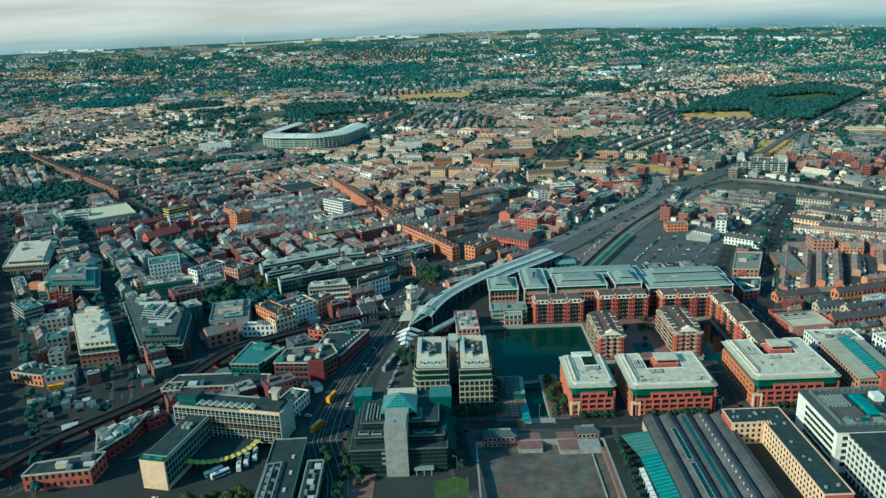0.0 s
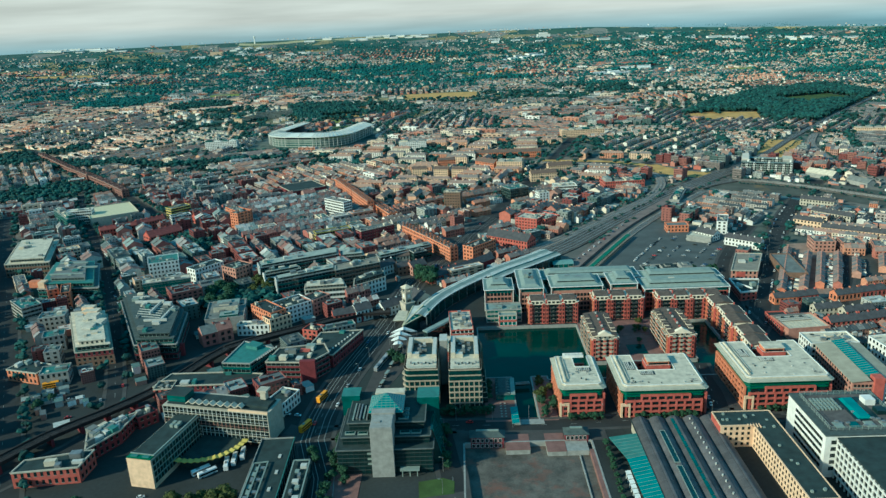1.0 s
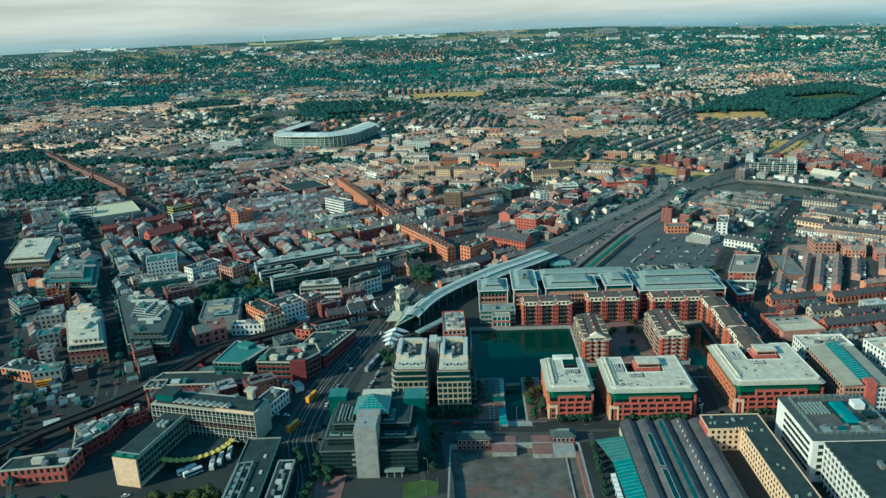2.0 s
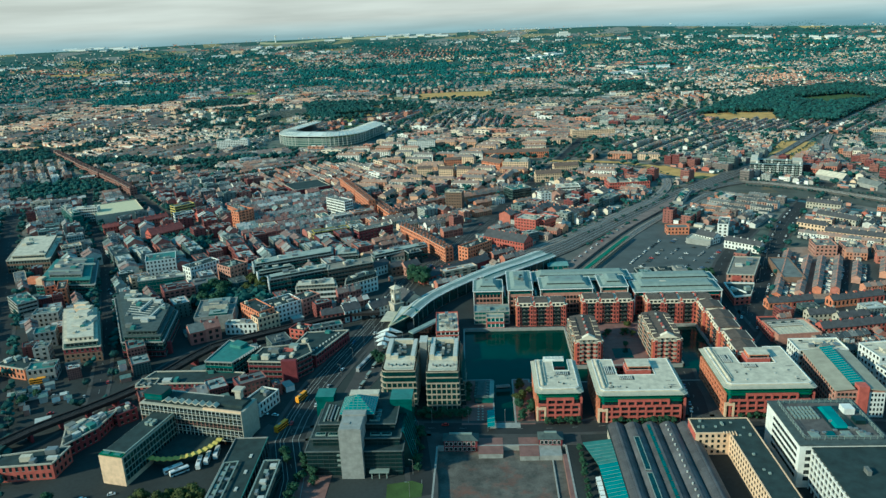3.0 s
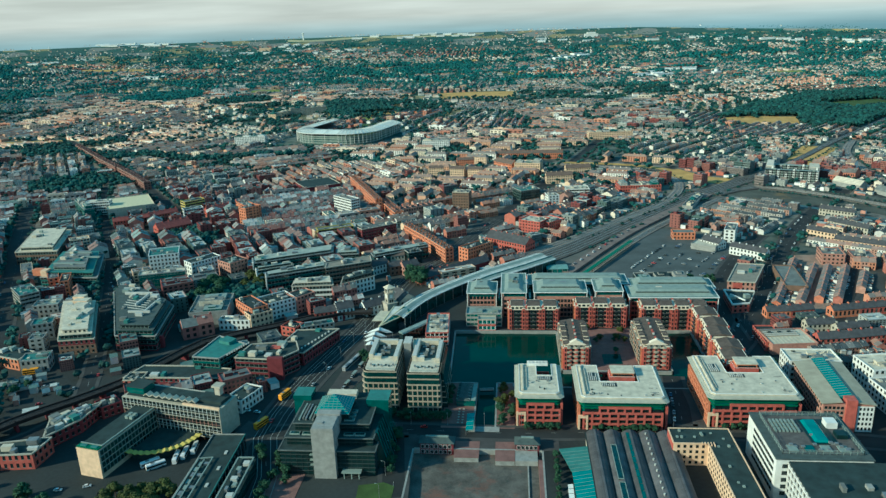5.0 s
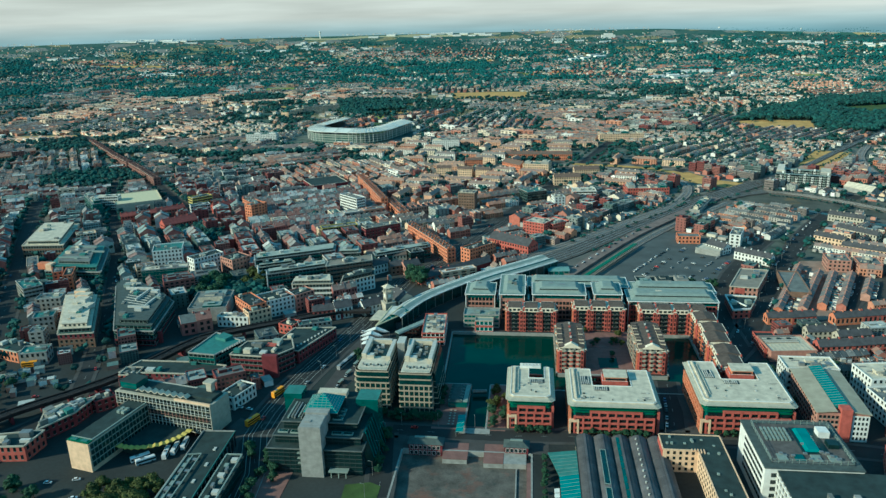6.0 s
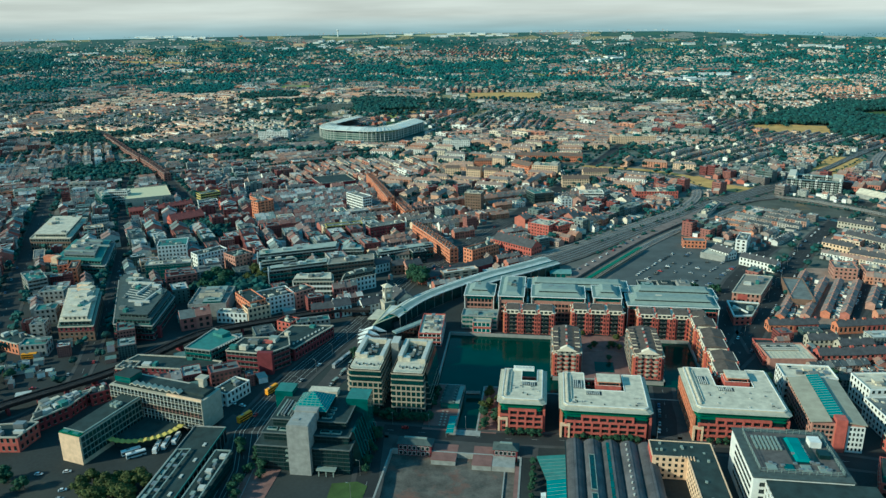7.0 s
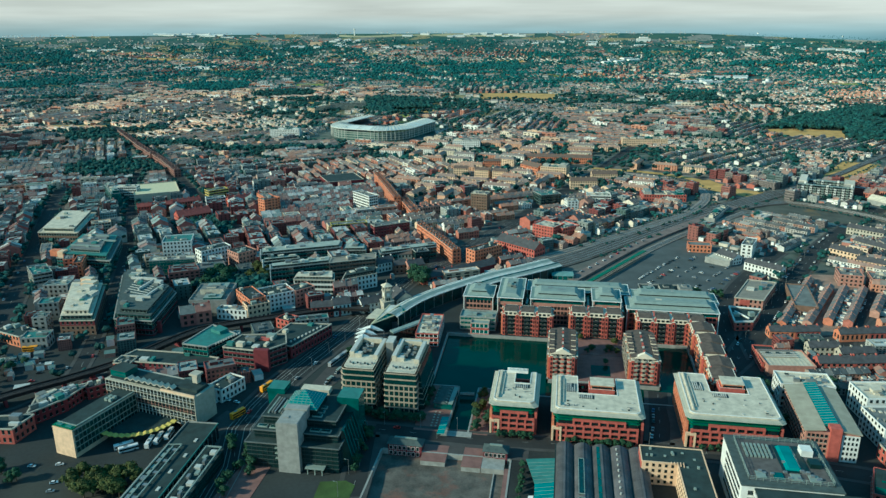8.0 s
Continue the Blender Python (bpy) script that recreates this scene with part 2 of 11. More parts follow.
M["pale_row"] = mat("pale_rendered_house", PALE_ROW[0], 0.9, tints=PALE_ROW, rand=1.0, fine=2.0)
M["row_roof"] = mat("house_roof_varied", ROW_ROOF[0], 0.8, tints=ROW_ROOF, rand=1.0, fine=1.5)


# ---- building tools ----
# the land: flat by the docks, a gentle rise through the suburbs, then a long ridge on the skyline
_far = np.linspace(3600, 9600, 60)
RIDGE_R = np.concatenate([np.linspace(0, 3550, 72), 3600 + 1250 * (1 - np.exp(-(_far - 3600) / 2300))])
_flat = np.concatenate([np.linspace(0, 3550, 72), _far])
_rise = 47 * np.clip((_flat - 1700) / 3300, 0, 1) ** 1.3
RIDGE_Z = 234 - (234 - _rise) * RIDGE_R / np.maximum(_flat, 1)
RIDGE_Z[0] = 0.0
RIDGE_K = RIDGE_R / np.maximum(_flat, 1)
RIDGE_K[0] = 1.0


def ground_z(x, y):
    return np.interp(np.hypot(np.asarray(x, float) - 50, y), RIDGE_R, RIDGE_Z)


def small_on_ridge(x, y):
    """Smaller plots, trees and houses up on the ridge."""
    return np.interp(np.hypot(np.asarray(x, float) - 50, y), RIDGE_R, RIDGE_K)


class Geo:
    """Gathers faces for one mesh."""

    def __init__(self):
        self.v, self.f, self.m = [], [], []

    def face(self, pts, m=0):
        i = len(self.v)
        self.v.extend(tuple(p) for p in pts)
        self.f.append(tuple(range(i, i + len(pts))))
        self.m.append(m)
        return self

    def solid(self, low, high, m=0, top=None, base=True):
        """A closed prism between two rings of equal length."""
        i, n = len(self.v), len(low)
        self.v.extend(tuple(p) for p in low)
        self.v.extend(tuple(p) for p in high)
        for k in range(n):
            j = (k + 1) % n
            self.f.append((i + k, i + j, i + n + j, i + n + k))
            self.m.append(m)
        self.f.append(tuple(range(i + n, i + 2 * n)))
        self.m.append(m if top is None else top)
        if base:
            self.f.append(tuple(range(i + n - 1, i - 1, -1)))
            self.m.append(m)
        return self

    def box(self, x0, x1, y0, y1, z0, z1, m=0, top=None):
        ring = [(x0, y0), (x1, y0), (x1, y1), (x0, y1)]
        return self.solid([(x, y, z0) for x, y in ring], [(x, y, z1) for x, y in ring], m, top)

    def poly(self, ring, z0, z1, m=0, top=None):
        return self.solid([(x, y, z0) for x, y in ring], [(x, y, z1) for x, y in ring], m, top)

    def cyl(self, x, y, z0, z1, r0, r1=None, n=10, m=0):
        r1 = r0 if r1 is None else r1
        a = [2 * math.pi * k / n for k in range(n)]
        return self.solid([(x + r0 * math.cos(t), y + r0 * math.sin(t), z0) for t in a], [(x + r1 * math.cos(t), y + r1 * math.sin(t), z1) for t in a], m)

    def beam(self, p, q, r, m=0):
        """A square bar from p to q."""
        p, q = Vector(p), Vector(q)
        d = (q - p).normalized()
        s = d.cross(Vector((0, 0, 1)))
        s = s.normalized() if s.length > 1e-4 else Vector((1, 0, 0))
        u = s.cross(d)
        c = [s * r + u * r, -s * r + u * r, -s * r - u * r, s * r - u * r]
        return self.solid([p + o for o in c], [q + o for o in c], m)

    def mesh(self, name, mats):
        me = bpy.data.meshes.new(name)
        me.from_pydata(self.v, [], self.f)
        for k in mats:
            me.materials.append(M[k])
        me.polygons.foreach_set("material_index", self.m)
        me.update()
        return me


def thing(name, x, y, z=0.0, ang=0.0, label="", category="", group="", kind=""):
    ob = new(name)
    ob.empty_display_size = 1.0
    ob.matrix_world = pose(x, y, z, 0, 0, ang)
    return tagged(ob, label, category, group, kind)


def part(name, geo, mats, parent, label="", at=None):
    me = geo if isinstance(geo, bpy.types.Mesh) else geo.mesh(name, [mats] if isinstance(mats, str) else mats)
    ob = new(name, me)
    ob.parent = parent
    if at is not None:
        ob.matrix_basis = at
    return tagged(ob, label)


def setting(name, geo, mats, label, category="ground"):
    ob = new(name, geo.mesh(name, [mats] if isinstance(mats, str) else mats))
    return tagged(ob, label, category, kind="structure")


def stuff(name, verts, faces, midx, mats, label, category, tone=None):
    me = bpy.data.meshes.new(name)
    nf, k = faces.shape
    me.vertices.add(len(verts))
    me.vertices.foreach_set("co", np.ascontiguousarray(verts, np.float32).ravel())
    me.loops.add(nf * k)
    me.loops.foreach_set("vertex_index", np.ascontiguousarray(faces, np.int32).ravel())
    me.polygons.add(nf)
    me.polygons.foreach_set("loop_start", np.arange(0, nf * k, k, dtype=np.int32))
    for key in mats:
        me.materials.append(M[key])
    me.polygons.foreach_set("material_index", np.ascontiguousarray(midx, np.int32))
    me.polygons.foreach_set("use_smooth", np.zeros(nf, bool))
    if tone is not None:
        me.attributes.new("tone", "FLOAT", "FACE").data.foreach_set("value", np.ascontiguousarray(tone, np.float32))
    me.update(calc_edges=True)
    me.validate()
    return tagged(new(name, me), label, category, kind="stuff")


def scatter(name, tv, tf, tm, rows, mats, label, category):
    """One mesh of many copies of a small template: rows of x, y, z, sx, sy, sz, turn."""
    rows = np.asarray(rows, float)
    n, nv = len(rows), len(tv)
    c, s = np.cos(rows[:, 6]), np.sin(rows[:, 6])
    x, y = tv[None, :, 0] * rows[:, 3:4], tv[None, :, 1] * rows[:, 4:5]
    v = np.empty((n, nv, 3))
    v[:, :, 0] = rows[:, 0:1] + x * c[:, None] - y * s[:, None]
    v[:, :, 1] = rows[:, 1:2] + x * s[:, None] + y * c[:, None]
    v[:, :, 2] = rows[:, 2:3] + tv[None, :, 2] * rows[:, 5:6]
    f = (tf[None] + (np.arange(n) * nv)[:, None, None]).reshape(-1, tf.shape[1])
    # neighbouring houses share a builder: their colours drift slowly along the streets
    r = np.random.RandomState(n)
    tone = np.array([noise.noise(Vector((p[0] / 85, p[1] / 85, 5.0))) for p in rows]) * 1.7 + .14 * r.rand(n) + 2.0
    return stuff(name, v.reshape(-1, 3), f, np.tile(tm, n), mats, label, category, np.repeat(tone, len(tf)))


# ---- ground, docks, roads ----
GRID, X0, Y0 = 4.0, -3600.0, -200.0
taken = np.zeros((1850, 1320), bool)      # 4 m cells that hold something already


def inside(px, py, ring):
    hit = np.zeros(np.shape(px), bool)
    for (ax, ay), (bx, by) in zip(ring, list(ring[1:]) + [ring[0]]):
        if ay != by:
            hit ^= ((ay > py) != (by > py)) & (px < (bx - ax) * (py - ay) / (by - ay) + ax)
    return hit


def reserve(ring, pad=2.0):
    cx, cy = sum(p[0] for p in ring) / len(ring), sum(p[1] for p in ring) / len(ring)
    grown = []
    for x, y in ring:
        d = math.hypot(x - cx, y - cy) or 1.0
        grown.append((x + (x - cx) / d * pad, y + (y - cy) / d * pad))
    i0, i1 = int((min(p[0] for p in grown) - X0) / GRID), int((max(p[0] for p in grown) - X0) / GRID) + 1
    j0, j1 = int((min(p[1] for p in grown) - Y0) / GRID), int((max(p[1] for p in grown) - Y0) / GRID) + 1
    i0, j0, i1, j1 = max(i0, 0), max(j0, 0), min(i1, taken.shape[0]), min(j1, taken.shape[1])
    if i1 <= i0 or j1 <= j0:
        return
    gx, gy = np.meshgrid(X0 + (np.arange(i0, i1) + 0.5) * GRID, Y0 + (np.arange(j0, j1) + 0.5) * GRID, indexing="ij")
    taken[i0:i1, j0:j1] |= inside(gx, gy, grown)


def is_free(x, y):
    i = np.clip(((np.asarray(x) - X0) / GRID).astype(int), 0, taken.shape[0] - 1)
    j = np.clip(((np.asarray(y) - Y0) / GRID).astype(int), 0, taken.shape[1] - 1)
    return ~taken[i, j]


def line_points(pts, step=25.0):
    """Points along a smoothed line."""
    out = []
    P = [Vector(p).to_3d() for p in pts]
    P = [P[0] * 2 - P[1]] + P + [P[-1] * 2 - P[-2]]
    for a, b, c, d in zip(P, P[1:], P[2:], P[3:]):
        n = max(1, int((c - b).length / step))
        for k in range(n):
            t = k / n
            out.append(0.5 * ((2 * b) + (c - a) * t + (2 * a - 5 * b + 4 * c - d) * t * t + (3 * b - a - 3 * c + d) * t ** 3))
    out.append(P[-2])
    return out


def ribbon(geo, pts, width, z0, z1=None, m=0, offset=0.0, drape=True, lead=True):
    """A strip along a line; with z1, a bank from z0 up to z1."""
    q = line_points(pts) if lead else [Vector(p).to_3d() for p in pts]
    left, right = [], []
    for k, p in enumerate(q):
        d = (q[min(k + 1, len(q) - 1)] - q[max(k - 1, 0)])
        s = Vector((-d.y, d.x, 0)).normalized()
        left.append(p + s * (width / 2 + offset))
        right.append(p + s * (-width / 2 + offset))
    for k in range(len(q) - 1):
        ring = [right[k], right[k + 1], left[k + 1], left[k]]
        gz = [float(ground_z(p.x, p.y)) if drape else 0.0 for p in ring]
        if z1 is None:
            geo.face([(p.x, p.y, h + z0) for p, h in zip(ring, gz)], m)
        else:
            geo.solid([(p.x, p.y, h + z0) for p, h in zip(ring, gz)], [(p.x, p.y, h + z1) for p, h in zip(ring, gz)], m)
    return geo


def reserve_line(pts, width):
    q = line_points(pts)
    for a, b in zip(q, q[1:]):
        d = (b - a).normalized() * 2
        s = Vector((-d.y, d.x, 0)) / 2 * (width / 2)
        reserve([tuple((a - d - s)[:2]), tuple((b + d - s)[:2]), tuple((b + d + s)[:2]), tuple((a - d + s)[:2])], 0)


DOCK = [(22, 543), (99, 543), (99, 476), (174, 476), (174, 545), (200, 545), (200, 453), (67, 453), (67, 458), (55, 458), (55, 400), (43, 400), (43, 458), (24, 458)]
BASIN = [(10, 377), (82, 377), (82, 270), (10, 270)]


def ground_material():
    """Asphalt and yards in town; far off, hedges, gardens and fields."""
    m = mat("town_ground", (0.033, 0.038, 0.038), 0.95, var=0.4, scale=0.02, fine=0.5, bump=0.0)
    n, l = m.node_tree.nodes, m.node_tree.links
    b = n["Principled BSDF"]
    old = b.inputs["Base Color"].links[0].from_socket
    geo = n.new("ShaderNodeNewGeometry")
    patch = n.new("ShaderNodeTexVoronoi")
    patch.inputs["Scale"].default_value = 0.008
    warp = n.new("ShaderNodeTexNoise")
    warp.inputs["Scale"].default_value, warp.inputs["Detail"].default_value = 0.004, 4.0
    l.new(geo.outputs["Position"], warp.inputs["Vector"])
    l.new(geo.outputs["Position"], patch.inputs["Vector"])
    cr = n.new("ShaderNodeValToRGB")
    cr.color_ramp.interpolation = "CONSTANT"
    cols = [(0.035, 0.095, 0.08), (0.045, 0.105, 0.085), (0.04, 0.10, 0.082), (0.055, 0.115, 0.08), (0.22, 0.22, 0.19), (0.30, 0.25, 0.12)]
    e = cr.color_ramp.elements
    while len(e) < len(cols):
        e.new(0.5)
    for i, c in enumerate(cols):
        e[i].position, e[i].color = i / len(cols), (*c, 1)
    sepc = n.new("ShaderNodeSeparateColor")
    l.new(patch.outputs["Color"], sepc.inputs[0])
    l.new(sepc.outputs[0], cr.inputs[0])
    sep = n.new("ShaderNodeSeparateXYZ")
    l.new(geo.outputs["Position"], sep.inputs[0])
    far = n.new("ShaderNodeMapRange")
    far.inputs["From Min"].default_value, far.inputs["From Max"].default_value = 1100.0, 2100.0
    l.new(sep.outputs["Y"], far.inputs["Value"])
    mixw = n.new("ShaderNodeMath")
    mixw.operation = "MULTIPLY_ADD"
    mixw.inputs[1].default_value = 1.6
    mixw.inputs[2].default_value = -0.8
    mixw.use_clamp = False
    l.new(warp.outputs["Fac"], mixw.inputs[0])
    addf = n.new("ShaderNodeMath")
    addf.operation = "ADD"
    addf.use_clamp = True
    l.new(far.outputs[0], addf.inputs[0])
    l.new(mixw.outputs[0], addf.inputs[1])
    # paler concrete yards in the residential streets
    yards = n.new("ShaderNodeTexNoise")
    yards.inputs["Scale"].default_value, yards.inputs["Detail"].default_value = 0.05, 3.0
    l.new(geo.outputs["Position"], yards.inputs["Vector"])
    pale = n.new("ShaderNodeMapRange")
    pale.inputs["From Min"].default_value, pale.inputs["From Max"].default_value = 0.36, 0.56
    l.new(yards.outputs["Fac"], pale.inputs["Value"])
    zone = n.new("ShaderNodeMapRange")
    zone.inputs["From Min"].default_value, zone.inputs["From Max"].default_value = 620.0, 900.0
    l.new(sep.outputs["Y"], zone.inputs["Value"])
    both = n.new("ShaderNodeMath")
    both.operation = "MULTIPLY"
    l.new(pale.outputs[0], both.inputs[0])
    l.new(zone.outputs[0], both.inputs[1])
    paved = n.new("ShaderNodeMixRGB")
    paved.inputs[2].default_value = (0.20, 0.19, 0.165, 1)
    l.new(both.outputs[0], paved.inputs[0])
    l.new(old, paved.inputs[1])
    old = paved.outputs[0]
    mix = n.new("ShaderNodeMixRGB")
    l.new(addf.outputs[0], mix.inputs[0])
    l.new(old, mix.inputs[1])
    l.new(cr.outputs[0], mix.inputs[2])
    l.new(mix.outputs[0], b.inputs["Base Color"])
    return m


M["ground"] = ground_material()


def land_end(a):
    """Where the land stops: farther inland, nearer towards the coast in the east."""
    return 4290 + 450 * min(1.0, max(0.0, (a - 1.08) / 0.3))


def build_ground():
    from mathutils.geometry import delaunay_2d_cdt
    pts, edges = [], []
    for ring in (DOCK, BASIN):
        i = len(pts)
        pts += [Vector(p) for p in ring]
        edges += [(i + k, i + (k + 1) % len(ring)) for k in range(len(ring))]
    radii = [15, 60, 140, 260, 420, 640, 900, 1200, 1500, 1700] + [1700 + 100 * k for k in range(1, 19)] + [3550 + 60 * k for k in range(20)] + [4735]
    for r in radii:
        for k in range(96):
            a = 2 * math.pi * (k + 0.5 * (len(pts) % 2)) / 96
            if r > land_end(a):
                continue
            pts.append(Vector((50 + r * math.cos(a), r * math.sin(a))))
    v, _, f, *_ = delaunay_2d_cdt(pts, edges, [], 0, 0.01)
    keep = []
    for t in f:
        cx, cy = np.array(sum(v[i].x for i in t) / 3), np.array(sum(v[i].y for i in t) / 3)
        if not inside(cx, cy, DOCK) and not inside(cx, cy, BASIN):
            keep.append(t)
    g = Geo()
    g.v = [(p.x, p.y, float(ground_z(p.x, p.y))) for p in v]
    g.f, g.m = keep, [0] * len(keep)
    setting("ground", g, "ground", "dark town ground of asphalt and yards, green far off")


build_ground()


def lined_pit(name, ring, depth, floor_mat, label):
    g = Geo()
    for a, b in zip(ring, ring[1:] + ring[:1]):
        d = Vector((b[0] - a[0], b[1] - a[1], 0))
        s = Vector((-d.y, d.x, 0)).normalized() * 1.0
        a3, b3 = Vector((*a, 0)), Vector((*b, 0))
        g.solid([(*(a3)[:2], -depth - 1), (*(b3)[:2], -depth - 1), (*(b3 + s)[:2], -depth - 1), (*(a3 + s)[:2], -depth - 1)],
                [(*(a3)[:2], 0.25), (*(b3)[:2], 0.25), (*(b3 + s)[:2], 0.25), (*(a3 + s)[:2], 0.25)])
    setting(name + "_wall", g, "concrete", "grey stone quay wall with a raised coping", "wall")
    f = Geo()
    f.face([(x, y, -depth) for x, y in (ring if sum((b[0] - a[0]) * (b[1] + a[1]) for a, b in zip(ring, ring[1:] + ring[:1])) < 0 else ring[::-1])])
    setting(name, f, floor_mat, label, "water" if floor_mat == "water" else "ground")
    reserve(ring, 6)


lined_pit("water", DOCK, 2.2, "water", "dark teal still water of a dock basin")
lined_pit("basin_floor", BASIN, 3.0, "basin", "worn grey paved floor of a drained basin")

M["kerbstone"] = mat("street_paving", (0.068, 0.067, 0.065), 0.9, var=0.25, scale=0.15, fine=1.5)
ROADS = (
    ("main_street", [(-62, 300), (-67, 347), (-79, 385), (-76, 440), (-66, 490), (-52, 550), (-44, 591), (-34, 654), (-4, 714), (20, 800), (49, 876), (77, 958), (113, 1056), (146, 1153), (200, 1330), (270, 1560)], 20),
    ("west_street", [(-215, 290), (-249, 356), (-307, 458), (-365, 557), (-427, 667), (-510, 802), (-600, 960)], 20),
    ("market_street", [(-215, 420), (-230, 460), (-292, 597), (-357, 725), (-418, 833), (-465, 914), (-560, 1090)], 10),
    ("curved_street", [(-249, 346), (-223, 383), (-204, 430), (-196, 470), (-170, 520), (-120, 545), (-60, 575)], 13),
    ("east_street", [(190, 400), (205, 480), (233, 528), (262, 592), (295, 663), (358, 791), (406, 873), (500, 1010)], 17),
    ("yard_street", [(233, 528), (233, 569), (239, 615), (252, 660), (279, 718), (330, 800)], 11),
    ("dock_street", [(-79, 392), (-14, 397), (63, 395), (104, 397), (163, 400), (240, 396), (330, 380)], 12),
    ("quay_street", [(-4, 393), (3, 345), (6, 290)], 12),
    ("block_street", [(164, 398), (168, 430), (171, 470)], 12),
    ("north_street", [(-900, 1560), (-709, 1331), (-614, 1216), (-488, 1073), (-400, 960), (-330, 890)], 16),
    ("side_street", [(310, 545), (318, 572), (364, 654), (385, 715)], 11),
)
for ri, (rname, rpts, rw) in enumerate(ROADS):
    rg = Geo()
    ribbon(rg, rpts, rw, 0.05 + 0.012 * ri)
    setting("road_" + rname, rg, "asphalt", "grey asphalt city street with worn surface", "road")
    for side in (-1, 1):
        pg = Geo()
        ribbon(pg, rpts, 2.6, -0.05, 0.16, offset=side * (rw / 2 + 1.3))
        setting("pavement_" + rname, pg, "kerbstone", "pale paved footway beside the street", "pavement")
    mg = Geo()
    q = line_points(rpts, 8.0)
    for k in range(0, len(q) - 1, 2):
        ribbon(mg, [q[k], q[k].lerp(q[k + 1], 0.45)], 0.18, 0.2, lead=False)
    setting("trim_" + rname, mg, "line", "worn white centre line on asphalt", "road marking")
    reserve_line(rpts, rw + 7)
for off in (-6.2, -2.6, 2.4, 4.6, 7.4):
    lg = Geo()
    ribbon(lg, ROADS[0][1][:11], 0.28, 0.23, offset=off)
    setting("trim_tram_line", lg, "line", "pale worn lane and tram line along the street", "road marking")


# ---- buildings ----
SIDES = ((0, -1), (1, 0), (0, 1), (-1, 0))


def side_frame(side, L, D):
    """Length of a wall, and a function from (along, out, up) to local places."""
    nx, ny = side
    length, reach = (L, D / 2) if ny else (D, L / 2)

    def at(a, o, z):
        if ny == -1:
            return (a, -reach - o, z)
        if ny == 1:
            return (-a, reach + o, z)
        if nx == 1:
            return (reach + o, a, z)
        return (-reach - o, -a, z)
    return length, at


def slab(g, at, a0, a1, o0, o1, z0, z1, m=0):
    g.solid([at(a0, o1, z0), at(a1, o1, z0), at(a1, o0, z0), at(a0, o0, z0)], [at(a0, o1, z1), at(a1, o1, z1), at(a1, o0, z1), at(a0, o0, z1)], m)


def window_row(parent, at, a0, a1, z0, z1, win, glass, trim, into=None):
    """One storey's windows on one wall; into: gathers them for a building too far off to tell them apart."""
    g = Geo() if into is None else into
    if win == "ribbon":
        slab(g, at, a0, a1, -.05, .05, z0, z1, 0)
        n = max(1, int((a1 - a0) / 3))
        for k in range(n + 1):
            a = a0 + (a1 - a0) * k / n
            slab(g, at, a - .09, a + .09, 0, .14, z0, z1, 1)
        slab(g, at, a0, a1, 0, .2, z0 - .15, z0, 1)
    else:
        pitch, share = (2.7, .82) if win == "grid" else (3.3, .46)
        n = max(1, int((a1 - a0) / pitch))
        w = (a1 - a0) / n
        for k in range(n):
            c = a0 + (k + .5) * w
            h = w * share / 2
            slab(g, at, c - h, c + h, -.05, .04, z0, z1, 0)
            slab(g, at, c - h - .1, c + h + .1, 0, .16, z0 - .16, z0, 1)
            if win == "grid":
                slab(g, at, c + h, c + h + w * (1 - share), 0, .16, z0, z1, 1)
    if into is None:
        part("window_row", g, [glass, trim], parent)


def small_windows(parent, g, glass, trim):
    if g.f:
        ob = part("windows", g, [glass, trim], parent)
        tagged(ob, kind="stuff")


def roof_units(parent, L, D, h, seed, n, pitch=0.0):
    r = random.Random(seed)
    for _ in range(n):
        g = Geo()
        w, d, z = r.uniform(1.5, min(6, L * .25)), r.uniform(1.5, min(5, D * .3)), r.uniform(.8, 2.6)
        x, y = r.uniform(-L / 2 + w, L / 2 - w), r.uniform(-D / 2 + d, D / 2 - d)
        g.box(x - w / 2, x + w / 2, y - d / 2, y + d / 2, h, h + z)
        g.box(x - w / 2 - .1, x + w / 2 + .1, y - d / 2 - .1, y + d / 2 + .1, h + z, h + z + .15)
        part("roof_unit", g, r.choice(["concrete", "steel", "roof_light", "roof_grey", "metal_pale"]), parent)


def roof_clutter(parent, L, D, h, seed):
    """Ducts, rooflights, vents and stains of felt on a flat roof."""
    r = random.Random(seed * 7 + 1)
    n = int(min(14, L * D / 45))
    g = Geo()
    for _ in range(n):
        x, y = r.uniform(-L / 2 + 1.5, L / 2 - 1.5), r.uniform(-D / 2 + 1.5, D / 2 - 1.5)
        if r.random() < .5:
            w, d = r.uniform(.5, 1.2), r.uniform(.5, 1.2)
            g.box(x - w, x + w, y - d, y + d, h, h + r.uniform(.3, .9), r.choice([0, 1, 2]))
        elif r.random() < .6:
            q = min(r.uniform(3, 9), L / 2 - abs(x), D)
            g.box(x - q / 2, x + q / 2, y - .25, y + .25, h + .1, h + .6, 0)
        else:
            g.cyl(x, y, h, h + r.uniform(.8, 1.8), .3, .3, 7, 1)
    if g.f:
        tagged(part("roof_vents", g, ["steel", "roof_light", "roof_dark"], parent), kind="stuff")


